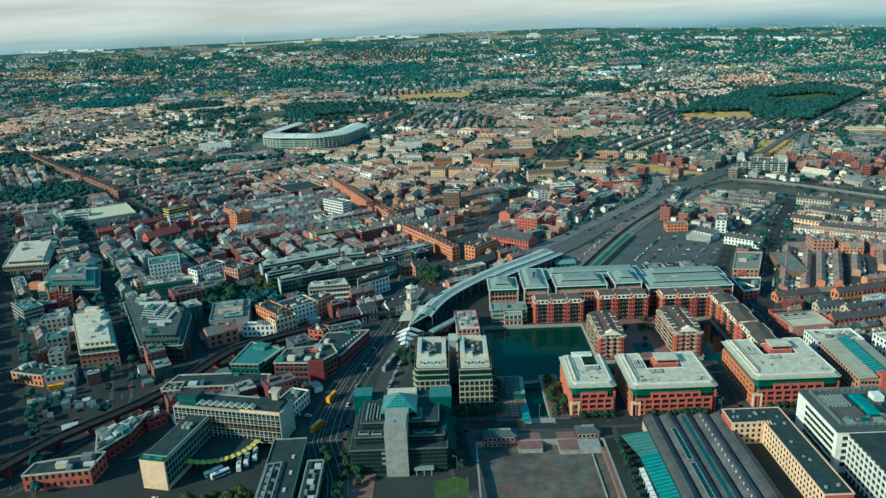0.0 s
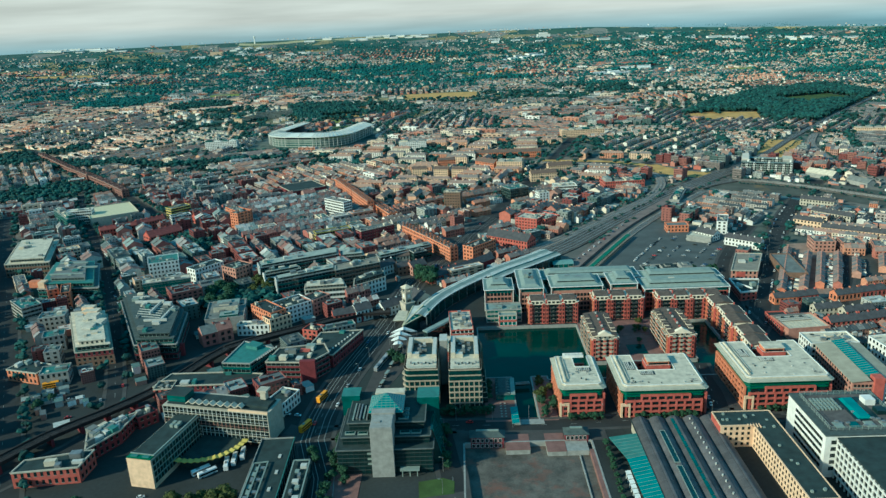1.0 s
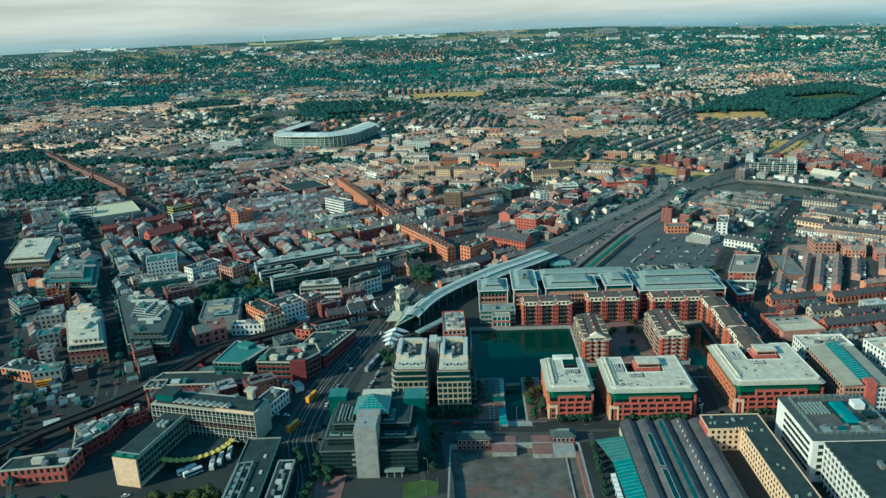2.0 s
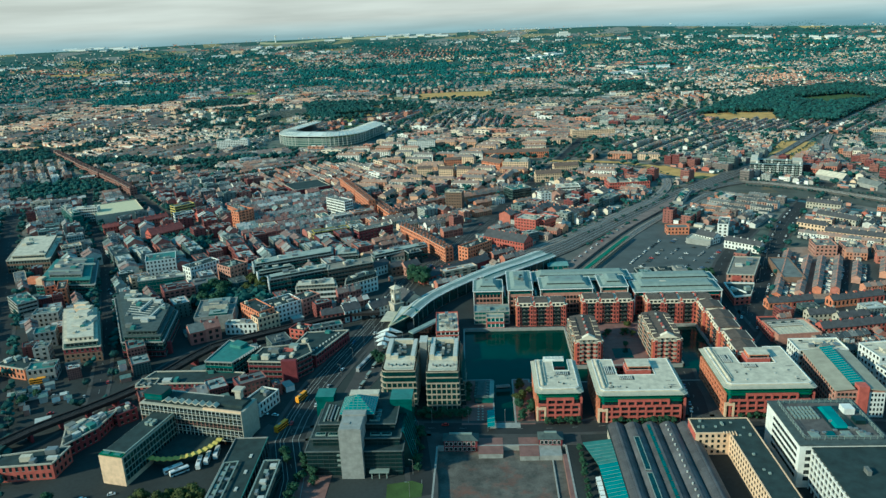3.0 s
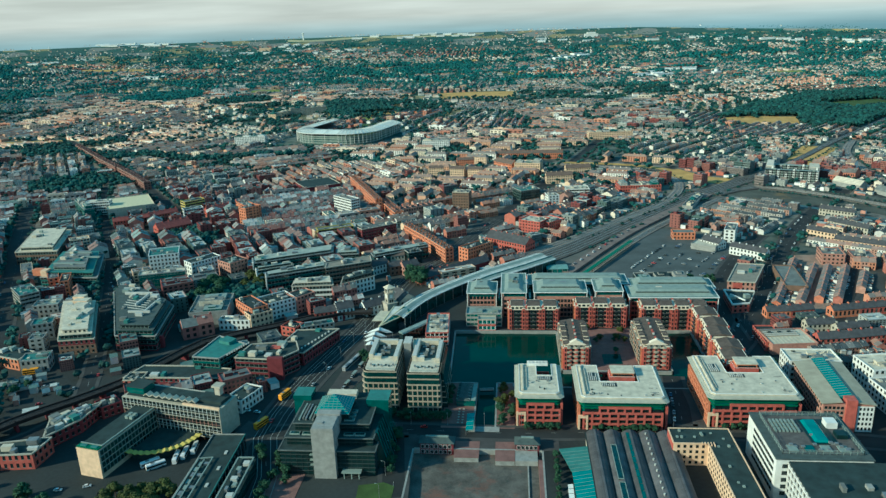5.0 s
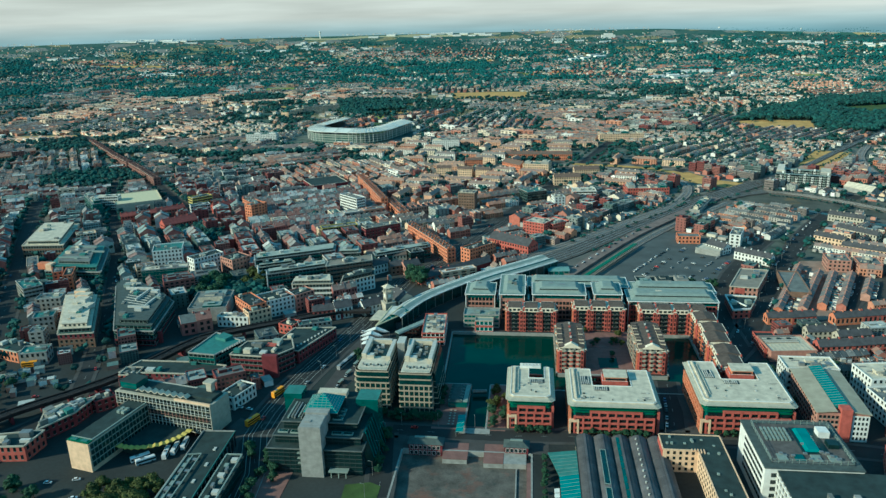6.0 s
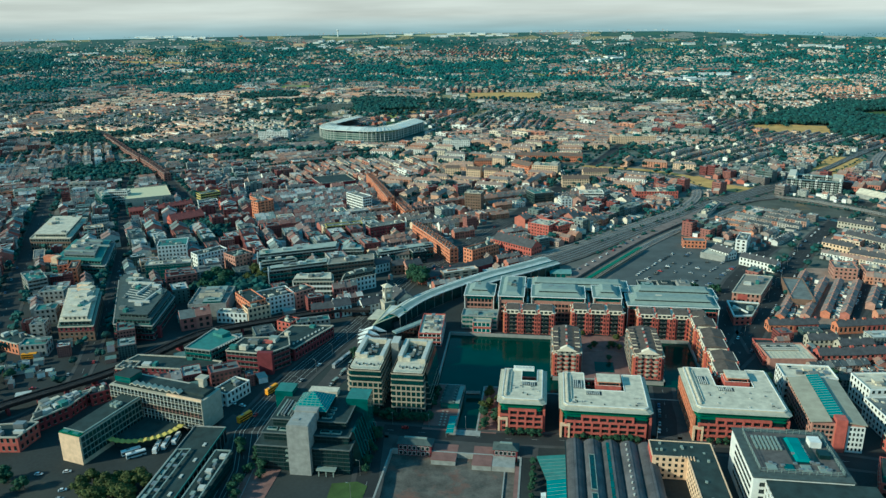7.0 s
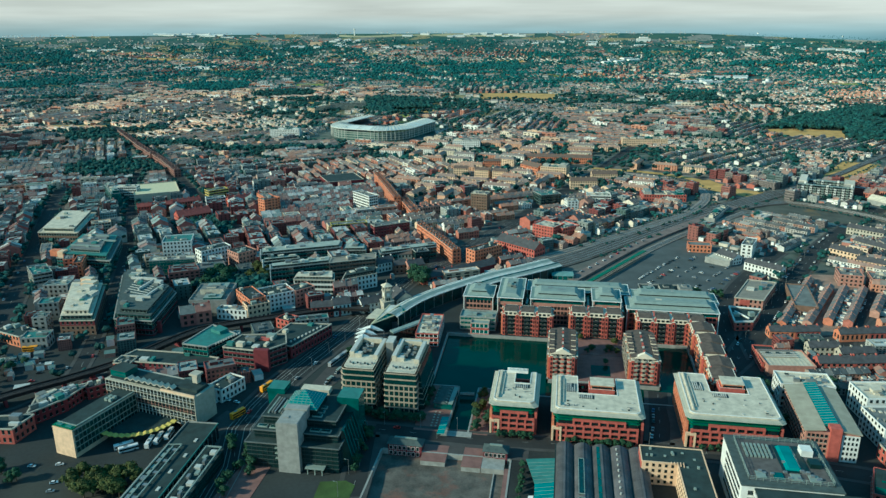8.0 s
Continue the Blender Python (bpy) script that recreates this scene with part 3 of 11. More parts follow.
def block(name, x, y, L, D, ang, h, wall="brick", roof="roof_grey", win="punched", kind="flat", label="", units=3, glass="glass", trim="stone", category="building", storey=3.4):
    """A building with walls, parapet or pitched roof, window rows and roof plant."""
    z = float(ground_z(x, y))
    seed = int(abs(x * 13 + y * 7))
    t = thing(name, x, y, z, ang, label, category)
    c, s = math.cos(radians(ang)), math.sin(radians(ang))
    reserve([(x + a * c - b * s, y + a * s + b * c) for a, b in ((-L / 2, -D / 2), (L / 2, -D / 2), (L / 2, D / 2), (-L / 2, D / 2))], 3)
    g = Geo()
    if kind == "gable":
        along = L >= D
        rise = min(L, D) * (.36 if h < 12.5 else .22)
        hx, hy = L / 2, D / 2
        for p, q in (((-hx, -hy), (hx, -hy)), ((hx, -hy), (hx, hy)), ((hx, hy), (-hx, hy)), ((-hx, hy), (-hx, -hy))):
            g.face([(*p, -.5), (*q, -.5), (*q, h), (*p, h)])
        if along:
            for sx in (-1, 1):
                g.face([(sx * hx, -hy * sx, h), (sx * hx, hy * sx, h), (sx * hx, 0, h + rise)])
        else:
            for sy in (-1, 1):
                g.face([(hx * sy, sy * hy, h), (-hx * sy, sy * hy, h), (0, sy * hy, h + rise)])
        part("wall", g, wall, t)
        rg = Geo()
        o = .35
        if along:
            prof = [(-hy - o, h - o * .7), (0, h + rise), (hy + o, h - o * .7), (hy + o, h - o * .7 + .25), (0, h + rise + .28), (-hy - o, h - o * .7 + .25)]
            rg.solid([(-hx - o, b, zz) for b, zz in prof], [(hx + o, b, zz) for b, zz in prof])
        else:
            prof = [(-hx - o, h - o * .7), (0, h + rise), (hx + o, h - o * .7), (hx + o, h - o * .7 + .25), (0, h + rise + .28), (-hx - o, h - o * .7 + .25)]
            rg.solid([(a, -hy - o, zz) for a, zz in prof], [(a, hy + o, zz) for a, zz in prof])
        part("roof", rg, roof, t)
        if win != "none":
            n = max(1, int(max(L, D) / 7))
            for k in range(n + 1):
                u = -max(L, D) / 2 + .8 + (max(L, D) - 1.6) * k / n
                cg = Geo()
                a, b = (u, 0) if along else (0, u)
                cg.box(a - .45, a + .45, b - .75, b + .75, h + rise - 1.2, h + rise + 1.0, 0)
                for px in (-.4, .4):
                    cg.cyl(a, b + px, h + rise + 1.0, h + rise + 1.5, .16, .13, 6, 1)
                part("chimney", cg, [wall, "tile"], t)
    elif kind == "georgian":
        # parapet fronts hiding double-ridged roofs, with tall stacks on the party walls
        hx, hy = L / 2, D / 2
        for p, q in (((-hx, -hy), (hx, -hy)), ((hx, -hy), (hx, hy)), ((hx, hy), (-hx, hy)), ((-hx, hy), (-hx, -hy))):
            g.face([(*p, -.5), (*q, -.5), (*q, h + .5), (*p, h + .5)])
        part("wall", g, wall, t)
        prof = [(-hy + .05, h - .9), (-hy / 2, h + .9), (0, h - .8), (hy / 2, h + .9), (hy - .05, h - .9), (hy - .05, h - 1.2), (-hy + .05, h - 1.2)]
        part("roof", Geo().solid([(-hx + .05, b, zz) for b, zz in prof][::-1], [(hx - .05, b, zz) for b, zz in prof][::-1]), roof, t)
        for sy in (-1, 1):
            part("coping", Geo().box(-hx - .1, hx + .1, sy * hy - .25, sy * hy + .12, h + .5, h + .68), trim, t)
        n = max(1, int(L / 7))
        for k in range(n + 1):
            a = -hx + .5 + (L - 1.0) * k / n
            cg = Geo()
            cg.box(a - .2, a + .2, -hy + .3, hy - .3, h - .9, h + .95, 0)
            for b in (-hy / 2, hy / 2):
                tall = h + 2.2 + .4 * ((k * 7 + seed) % 3)
                cg.box(a - .5, a + .5, b - 1.0, b + 1.0, h - .5, tall, 0)
                for px in (-.6, 0, .6):
                    cg.cyl(a, b + px, tall, tall + .6, .17, .14, 6, 1)
            part("chimney", cg, [wall if k % 3 else "pink", "tile"], t)
    else:
        ring = [(-L / 2, -D / 2), (L / 2, -D / 2), (L / 2, D / 2), (-L / 2, D / 2)]
        for p, q in zip(ring, ring[1:] + ring[:1]):
            g.face([(*p, -.5), (*q, -.5), (*q, h), (*p, h)])
        part("wall", g, wall, t)
        rg = Geo()
        rg.box(-L / 2 + .35, L / 2 - .35, -D / 2 + .35, D / 2 - .35, h - 1.3, h - .8)
        part("roof", rg, roof, t)
        pg = Geo()
        e = .12
        pg.box(-L / 2 - e, L / 2 + e, -D / 2 - e, -D / 2 + .35, h - .8, h + .12)
        pg.box(-L / 2 - e, L / 2 + e, D / 2 - .35, D / 2 + e, h - .8, h + .12)
        pg.box(-L / 2 - e, -L / 2 + .35, -D / 2 + .36, D / 2 - .36, h - .8, h + .12)
        pg.box(L / 2 - .35, L / 2 + e, -D / 2 + .36, D / 2 - .36, h - .8, h + .12)
        part("parapet", pg, "concrete" if wall in ("dark", "glass_teal") else trim if wall in ("brick", "darkbrick", "brown") and seed % 2 else wall, t)
        if L * D > 800 and units > 1:
            r = random.Random(seed + 3)
            along = D > L
            n = max(3, int(max(L, D) / 13))
            for k in range(n):
                u = -max(L, D) / 2 + max(L, D) * (k + .5) / n
                v = r.uniform(-.12, .12) * min(L, D)
                du, dv, dz = max(L, D) / n * r.uniform(.3, .46), min(L, D) * r.uniform(.2, .36), r.uniform(1.2, 4.5)
                a, b, da, db = (v, u, dv, du) if along else (u, v, du, dv)
                vg = Geo()
                vg.box(a - da, a + da, b - db, b + db, h - .8, h - .8 + dz, 0, 1)
                vg.box(a - da * .5, a + da * .3, b - db * .4, b + db * .5, h - .8 + dz, h + dz + .3, 0, 1)
                part("roof_storey", vg, [r.choice([wall, "concrete", "roof_light", "glass_teal"]), r.choice(["roof_light", "roof_grey", "roof_teal", "roof_dark", "metal_pale"])], t)
        if units:
            roof_units(t, L, D, h - .8, seed, units + int(L * D / 500))
            roof_clutter(t, L, D, h - .8, seed)
    if win != "none":
        n = max(1, int(h / storey))
        fh = h / n
        wg = Geo()
        gm, tm = "glass_teal" if wall == "glass_teal" else glass, "white" if win == "grid" else "metal_pale" if wall in ("dark", "glass_teal") else trim
        for side in SIDES:
            length, at = side_frame(side, L, D)
            for k in range(n):
                z0 = k * fh + fh * (.22 if win == "grid" else .3)
                window_row(t, at, -length / 2 + .5, length / 2 - .5, z0, k * fh + fh * .8, win, gm, tm, wg)
        small_windows(t, wg, gm, tm)
    return t


def inset(ring, d):
    """A convex ring, counter-clockwise, with every side moved inwards by d."""
    out = []
    n = len(ring)
    for k in range(n):
        a, b, c = Vector(ring[k - 1]), Vector(ring[k]), Vector(ring[(k + 1) % n])
        u, v = (b - a).normalized(), (c - b).normalized()
        m = Vector((-u.y - v.y, u.x + v.x))
        m *= d / max(.2, m.dot(Vector((-u.y, u.x))))
        out.append((b.x + m.x, b.y + m.y))
    return out


def edge_frame(p, q):
    """Length of the side p-q of a ring, and a function from (along, out, up) to places on it."""
    p, q = Vector(p), Vector(q)
    d = (q - p).normalized()
    mid = (p + q) / 2

    def at(a, o, z):
        w = mid + d * a + Vector((d.y, -d.x)) * o
        return (w.x, w.y, z)
    return (q - p).length, at


def street_block(name, ring, h, wall, roof, win, label, category="building", steps=(), storey=3.6, base=None, seed=1, units=6):
    """A building on an uneven plot. steps: set-back upper storeys as (inset, height, wall, roof); base: (height, wall) of a different lower part."""
    ox, oy = sum(p[0] for p in ring) / len(ring), sum(p[1] for p in ring) / len(ring)
    t = thing(name, ox, oy, 0, 0, label, category)
    reserve(ring, 3)
    ring = [(x - ox, y - oy) for x, y in ring]
    lo = 0.0
    if base:
        lo = base[0]
        part("lower_wall", Geo().poly(inset(ring, -.25), -.5, lo), base[1], t)
    part("wall", Geo().poly(ring, lo - .5, h - .8), wall, t)
    levels, z = [(ring, lo, h, wall)], h
    part("roof", Geo().poly(inset(ring, .4), h - 1.0, h - .6), roof, t)
    g = Geo()
    for p, q in zip(ring, ring[1:] + ring[:1]):
        g.beam((*p, h - .3), (*q, h - .3), .42)
    part("parapet", g, "concrete" if wall in ("dark", "glass_teal", "glass_mid") else "stone", t)
    now = ring
    for d, up, sw, sr in steps:
        now = inset(now, d)
        part("upper_storey", Geo().poly(now, z - .7, z + up), sw, t)
        part("upper_roof", Geo().poly(inset(now, -.5), z + up, z + up + .4), sr, t)
        levels.append((now, z - .3, z + up, sw))
        z += up + .4
    r = random.Random(seed)
    xs, ys = [p[0] for p in now], [p[1] for p in now]
    for _ in range(units):
        for _ in range(12):
            x, y = r.uniform(min(xs), max(xs)), r.uniform(min(ys), max(ys))
            if bool(inside(np.array(x), np.array(y), inset(now, 2.5))):
                break
        else:
            continue
        w, d, up = r.uniform(.8, 3.2), r.uniform(.8, 2.6), r.uniform(.8, 2.6)
        a = math.atan2(ring[1][1] - ring[0][1], ring[1][0] - ring[0][0])
        c, q = math.cos(a), math.sin(a)
        g = Geo()
        g.poly([(x + u * w * c - v * d * q, y + u * w * q + v * d * c) for u, v in ((-1, -1), (1, -1), (1, 1), (-1, 1))], z - .7, z + up)
        part("roof_unit", g, r.choice(["roof_light", "roof_stone", "steel", "metal_pale", "roof_grey", "roof_teal"]), t)
    wg = Geo()
    if base:
        levels.append((inset(ring, -.25), 0.0, base[0], base[1]))
    for lring, z0, z1, lw in levels:
        n = max(1, int((z1 - z0) / storey))
        fh = (z1 - z0) / n
        for p, q in zip(lring, lring[1:] + lring[:1]):
            length, at = edge_frame(p, q)
            if length < 3:
                continue
            for k in range(n):
                window_row(t, at, -length / 2 + .6, length / 2 - .6, z0 + k * fh + fh * .28, z0 + k * fh + fh * .8, "ribbon" if lw in ("glass_teal", "dark", "glass_mid") else win, "glass", "metal_pale", wg)
    small_windows(t, wg, "glass", "metal_pale")
    return t


def rect(x0, x1, y0, y1):
    return [(x0, y0), (x1, y0), (x1, y1), (x0, y1)]


# brick dock offices: green glass core, brick frame, broad pale roof open to a court
def dock_office(x0, x1, y0, y1, h, court, label):
    cx, cy, L, D = (x0 + x1) / 2, (y0 + y1) / 2, x1 - x0, y1 - y0
    t = thing("dock_office", cx, cy, 0, 0, label, "office building", "pale roofed dock offices")
    reserve(rect(x0, x1, y0, y1), 4)
    hx, hy = L / 2, D / 2
    cx0, cx1, cy0 = court        # court runs from cy0 to the back wall, between cx0 and cx1 (local)
    # plan of the building as a U round its court, drawn inset by i
    def plan(i, ci=0.0):
        c = 2.2
        return [(-hx + i, -hy + i + c), (-hx + i + c, -hy + i), (hx - i - c, -hy + i), (hx - i, -hy + i + c), (hx - i, hy - i), (cx1 + ci, hy - i), (cx1 + ci, cy0 - ci), (cx0 - ci, cy0 - ci), (cx0 - ci, hy - i), (-hx + i, hy - i)]
    core = Geo()
    core.poly(plan(1.2), -.5, h - 2.4)
    part("wall", core, "glass_teal", t, "dark green glass curtain wall")
    for z in (h - 6.3, h - 4.4):
        b = Geo()
        b.poly(plan(.5), z, z + .5)
        part("band", b, "green_trim", t)
    f = Geo()
    f.poly(plan(-.3), h - 2.4, h - 1.0)
    part("fascia", f, "green_trim", t, "green metal eaves fascia")
    rf = Geo()
    rf.solid([(*p, h - 1.5) for p in plan(-1.0)], [(*p, h - .2) for p in plan(1.0)])
    part("eaves_skirt", rf, "eaves", t, "sloping grey metal eaves skirt")
    rf = Geo()
    rf.poly(plan(1.3), h - .6, h + .5, 0)
    part("roof", rf, "roof_light", t, "pale stone coloured flat roof")
    # raised roof edge, walkway upstand, louvred wells and plant
    ring = plan(1.9)
    for a, b in zip(ring, ring[1:] + ring[:1]):
        part("roof_kerb", Geo().beam((*a, h + .62), (*b, h + .62), .2), "white", t, "white roof kerb")
    g = Geo()
    g.box(-hx + 3.6, -hx + 4.4, -hy + 5, hy - 3, h + .5, h + 1.7)
    g.box(-hx + 6.0, -hx + 6.4, -hy + 9, hy - 6, h + .5, h + 1.1)
    part("roof_upstand", g, "roof_light", t)
    r = random.Random(int(x0))
    wells = [(cx0 + .5, cy0 - 6.2, min(9.0, cx1 - cx0), 4.6)]
    if L > 40:
        wells.append((-hx + 7.5, cy0 + 1.0, 6.0, 11.0))
    for wx, wy, ww, wd in wells:
        # wells are not sunk: a dark panel on the roof carries their shade
        pit = part("louvre_well", Geo().box(wx, wx + ww, wy, wy + wd, h + .3, h + .56), "dark", t, "flat dark panel for the shaded plant well under white louvres")
        n = int(ww / 1.15)
        for k in range(n):
            part("louvre", Geo().box(wx + .3 + k * 1.15, wx + .75 + k * 1.15, wy + .3, wy + wd * (.45 if k % 4 == 3 else .92), h + .56, h + 1.2), "roof_stone", pit)
    for k in range(12):
        v = Geo()
        a, b = r.uniform(-hx + 7, hx - 4), r.uniform(-hy + 3.5, cy0 - 7)
        q = r.uniform(.25, .7)
        v.box(a - q, a + q, b - .35, b + .35, h + .5, h + r.uniform(.8, 1.5))
        part("roof_vent", v, r.choice(["steel", "roof_stone", "roof_dark"]), t)
    for k in range(3):
        g = Geo()
        b = r.uniform(-hy + 5, cy0 - 3)
        g.box(hx - 9, hx - 4, b, b + .3, h + .5, h + .62)
        part("roof_seam", g, "roof_grey", t)
    # brick frame on the outer walls: piers and spandrels in front of the glass
    for si, side in enumerate(SIDES):
        length, at = side_frame(side, L, D)
        for lo, hi, floors in ((-.44, .44, 3), (-.26, .30, 4)):
            a0, a1 = lo * length, hi * length
            if si in (1, 3):
                a0, a1, floors = -.46 * length, .46 * length, 4
            g = Geo()
            fh = 3.5
            n = max(2, int((a1 - a0) / 4.6))
            first = 3 if si in (0, 2) and floors == 4 else 0
            for k in range(n + 1):
                a = a0 + (a1 - a0) * k / n
                slab(g, at, a - .55, a + .55, -1.19, .25, first * fh + (.66 if first else -.5), floors * fh + .6)
            for k in range(first + (1 if first else 0), floors + 1):
                slab(g, at, a0, a1, -1.18, .2, k * fh - (.5 if k == 0 else .55), k * fh + .65)
            # west frames are orange instead of red, the low sun's warmth painted in
            part("brick_frame", g, "orange" if si == 3 else "brick", t, "red brick piers and spandrels")
            if si in (1, 3):
                break
        n = max(2, int(length * .88 / 4.6))
        for k in range(4):
            for j in range(n):
                a = -length * .44 + length * .88 * j / n
                g = Geo()
                slab(g, at, a + .6, a + length * .88 / n - .6, -.6, -.5, k * 3.5 + .7, k * 3.5 + 2.9)
                part("window", g, "glass", t)
    # entrance of yellow brick at the street corner
    g = Geo()
    for a in (-hx - .1, -hx + 4.5):
        g.box(a, a + 1.1, -hy - .6, -hy + 1.0, -.3, 7.5)
    g.box(-hx - .1, -hx + 5.6, -hy - .6, -hy + 1.0, 7.5, 9)
    part("entrance", g, "cream", t)
    # brick penthouse standing in a wide court, with a terrace and pale flat roof
    if cx1 - cx0 > 15:
        bx0, bx1, by0, by1 = cx0 + 6.5, cx1 - 1.4, cy0 + 5, cy0 + 16
        part("court_block", Geo().box(bx0, bx1, by0, by1, -.3, h + .6), "brick", t, "red brick block in the court")
        pent = part("penthouse", Geo().box(bx0 + 1.2, bx1 - .8, by0 + 1.2, by1 - .6, h + .6, h + 3.2), "orange", t)
        part("window", Geo().box(bx0 + 1.8, bx1 - 1.4, by0 + 1.1, by0 + 1.22, h + 1.1, h + 2.4), "glass", pent)
        part("roof", Geo().box(bx0 + .7, bx1 - .3, by0 + .7, by1 - .1, h + 3.2, h + 3.7), "roof_light", pent)
        for k in range(4):
            a = bx0 + 1.6 + k * (bx1 - bx0 - 3.5) / 3.4
            part("window", Geo().box(a, a + 1.9, by0 - .1, by0 + .02, h - 3.4, h - 1.6), "glass", t)
        g = Geo()
        for p, q in (((bx0, by0), (bx1, by0)), ((bx0, by0), (bx0, by1))):
            g.beam((*p, h + 1.3), (*q, h + 1.3), .07)
        part("terrace_rail", g, "white", t)
    else:
        g = Geo()
        for k in range(6):
            g.box(-hx + 8 + k * 2.1, -hx + 8.5 + k * 2.1, hy - 3.5, hy - .8, h + 1.7, h + 2.1)
        g.box(-hx + 7, -hx + 20, hy - 4, hy - 3.5, h + .5, h + 2.3)
        g.box(-hx + 7, -hx + 20, hy - .9, hy - .4, h + .5, h + 2.3)
        part("roof_pergola", g, "white", t, "white pergola frame on the roof")
    # upper brick wall of the court
    g = Geo()
    g.box(cx0 - 1.1, cx1 + 1.1, cy0 - 1.1, cy0 - .8, h - 9, h - 2.6)
    part("court_wall", g, "brick", t)
    return t


dock_office(68, 95, 404, 446, 20, (-1, 8.5, 4), "red brick dock office with pale roof and small court")
dock_office(104, 155, 401, 446, 19.5, (-11, 12, -1), "red brick dock office with wide pale roof round a court")
dock_office(179, 231, 406, 460, 20, (-9, 13, 2), "red brick dock office with broad pale roof and green eaves")


# twin office towers of pale concrete
def twin_tower(x0, x1, y0, y1, h, bow):
    t = thing("office_tower", (x0 + x1) / 2, (y0 + y1) / 2, 0, 0, "cream concrete office tower with dark ribbon windows", "office building", "twin office towers")
    reserve(rect(x0, x1, y0, y1), 5)
    hx, hy = (x1 - x0) / 2, (y1 - y0) / 2

    def ring(i):
        c = .5
        if bow:
            arc = [(-hx + i + 3.2 - 3.2 * math.cos(a), -hy + i + 4 - 4 * math.sin(a)) for a in [k * math.pi / 10 for k in range(6)]]
            return arc[::1] + [(hx - i, -hy + i), (hx - i, hy - i), (-hx + i, hy - i)]
        return [(-hx + i + c, -hy + i), (hx - i - c, -hy + i), (hx - i, -hy + i + c), (hx - i, hy - i), (-hx + i, hy - i), (-hx + i, -hy + i + c)]
    g = Geo()
    g.poly(ring(.45), -.5, h)
    part("wall", g, "glass_mid", t, "dark green window glass")
    n, fh = 7, h / 7
    for k in range(1, n + 1):
        g = Geo()
        g.poly(ring(.0 if k < 6 else .3), k * fh - .85, k * fh)
        part("spandrel", g, "cream_stone", t, "cream concrete band")
    for k in range(6):
        for yy in (-hy - .05, hy - .7):
            g = Geo()
            a = -hx + 3.4 + (2 * hx - 5.6) * k / 5
            g.box(a - .32, a + .32, yy + .25, yy + .75, -.3, 5 * fh)
            part("pier", g, "cream_stone", t)
    for k in range(9):
        for xx in (-hx, hx - .5):
            if xx < 0 and bow and k < 1:
                continue
            g = Geo()
            b = -hy + 4.2 + (2 * hy - 5.0) * k / 8
            g.box(xx + .04, xx + .46, b - .25, b + .25, -.3, 5 * fh)
            part("pier", g, "cream_stone", t)
    g = Geo()
    g.poly(ring(1.4), h, h + .15)
    part("roof", g, "roof_light", t)
    # plant court at the back, walled on three sides; roof terrace with low boxes in front
    for wx0, wx1, wy0, wy1, wz in ((-hx + 1.6, -hx + 4.6, -hy + 17, hy - 1.6, 3.6), (-hx + 4.8, hx - 4.6, hy - 4.4, hy - 1.6, 3.4), (hx - 4.4, hx - 1.6, -hy + 15, hy - 1.6, 3.0), (-hx + 4.8, -hx + 9.4, -hy + 17, -hy + 21, 2.4)):
        g = Geo()
        g.box(wx0, wx1, wy0, wy1, h + .15, h + wz)
        g.box(wx0 + .25, wx1 - .25, wy0 + .25, wy1 - .25, h + wz, h + wz + .12, 1)
        part("plant_wall", g, ["roof_light", "roof_stone"], t)
    part("plant_deck", Geo().box(-hx + 4.8, hx - 4.6, -hy + 21.2, hy - 4.6, h + .2, h + .42), "dark", t, "dark sunken plant deck")
    r = random.Random(int(x0 + 90))
    for k in range(9):
        g = Geo()
        a, b = r.uniform(-hx + 6, hx - 6.5), r.uniform(-hy + 22.5, hy - 6.5)
        q = r.uniform(.6, 1.5)
        g.box(a - q, a + q, b - .9, b + .9, h + .42, h + r.uniform(1.2, 2.6))
        part("roof_unit", g, r.choice(["steel", "roof_stone", "roof_grey"]), t)
    for k in range(7):
        g = Geo()
        a, b = -hx + 4.5 + k * (2 * hx - 8) / 6, -hy + (7.0 if k % 2 else 8.4)
        g.box(a - .5, a + .5, b - .5, b + .5, h + .15, h + .9 + .5 * (k % 3 == 0))
        part("terrace_box", g, "roof_dark" if k % 3 else "steel", t)
    g = Geo()
    for z in (.5, 1.0):
        g.beam((-hx + 3, -hy + 2.2, h + z + .15), (hx - 2, -hy + 2.2, h + z + .15), .06)
        g.beam((hx - 2, -hy + 2.2, h + z + .15), (hx - 2, -hy + 14, h + z + .15), .06)
    part("roof_rail", g, "metal_pale", t)
    if bow:
        part("stair_tower", Geo().box(hx + .4, hx + 5.0, hy - 13, hy - 3, -.4, h + 5.2), "concrete", t, "grey concrete stair tower between the blocks")
        part("stair_tower_cap", Geo().box(hx + .2, hx + 5.2, hy - 13.2, hy - 2.8, h + 5.2, h + 5.7), "roof_stone", t)
        for k in range(2, 7):
            g = Geo()
            arc = [(-hx + 2.6 - 3.6 * math.sin(q), -hy + 5.4 - 3.6 * math.cos(q)) for q in [math.pi * (.08 + .84 * u / 7) for u in range(8)]]
            g.poly(arc + [(-hx + 2.8, -hy + 8.6), (-hx + 2.8, -hy + 2.4)], k * fh - 1.1, k * fh + .05)
            part("bowed_balcony", g, "cream_stone", t, "rounded cream concrete balcony")
    else:
        g = Geo()
        g.solid([(hx + .1, -hy + 6, -.3), (hx + 3.4, -hy + 6, -.3), (hx + 3.4, hy - 1, -.3), (hx + .1, hy - 1, -.3)], [(hx + .1, -hy + 6, h - 1.0), (hx + 1.2, -hy + 6, h - 3.4), (hx + 1.2, hy - 1, h - 3.4), (hx + .1, hy - 1, h - 1.0)])
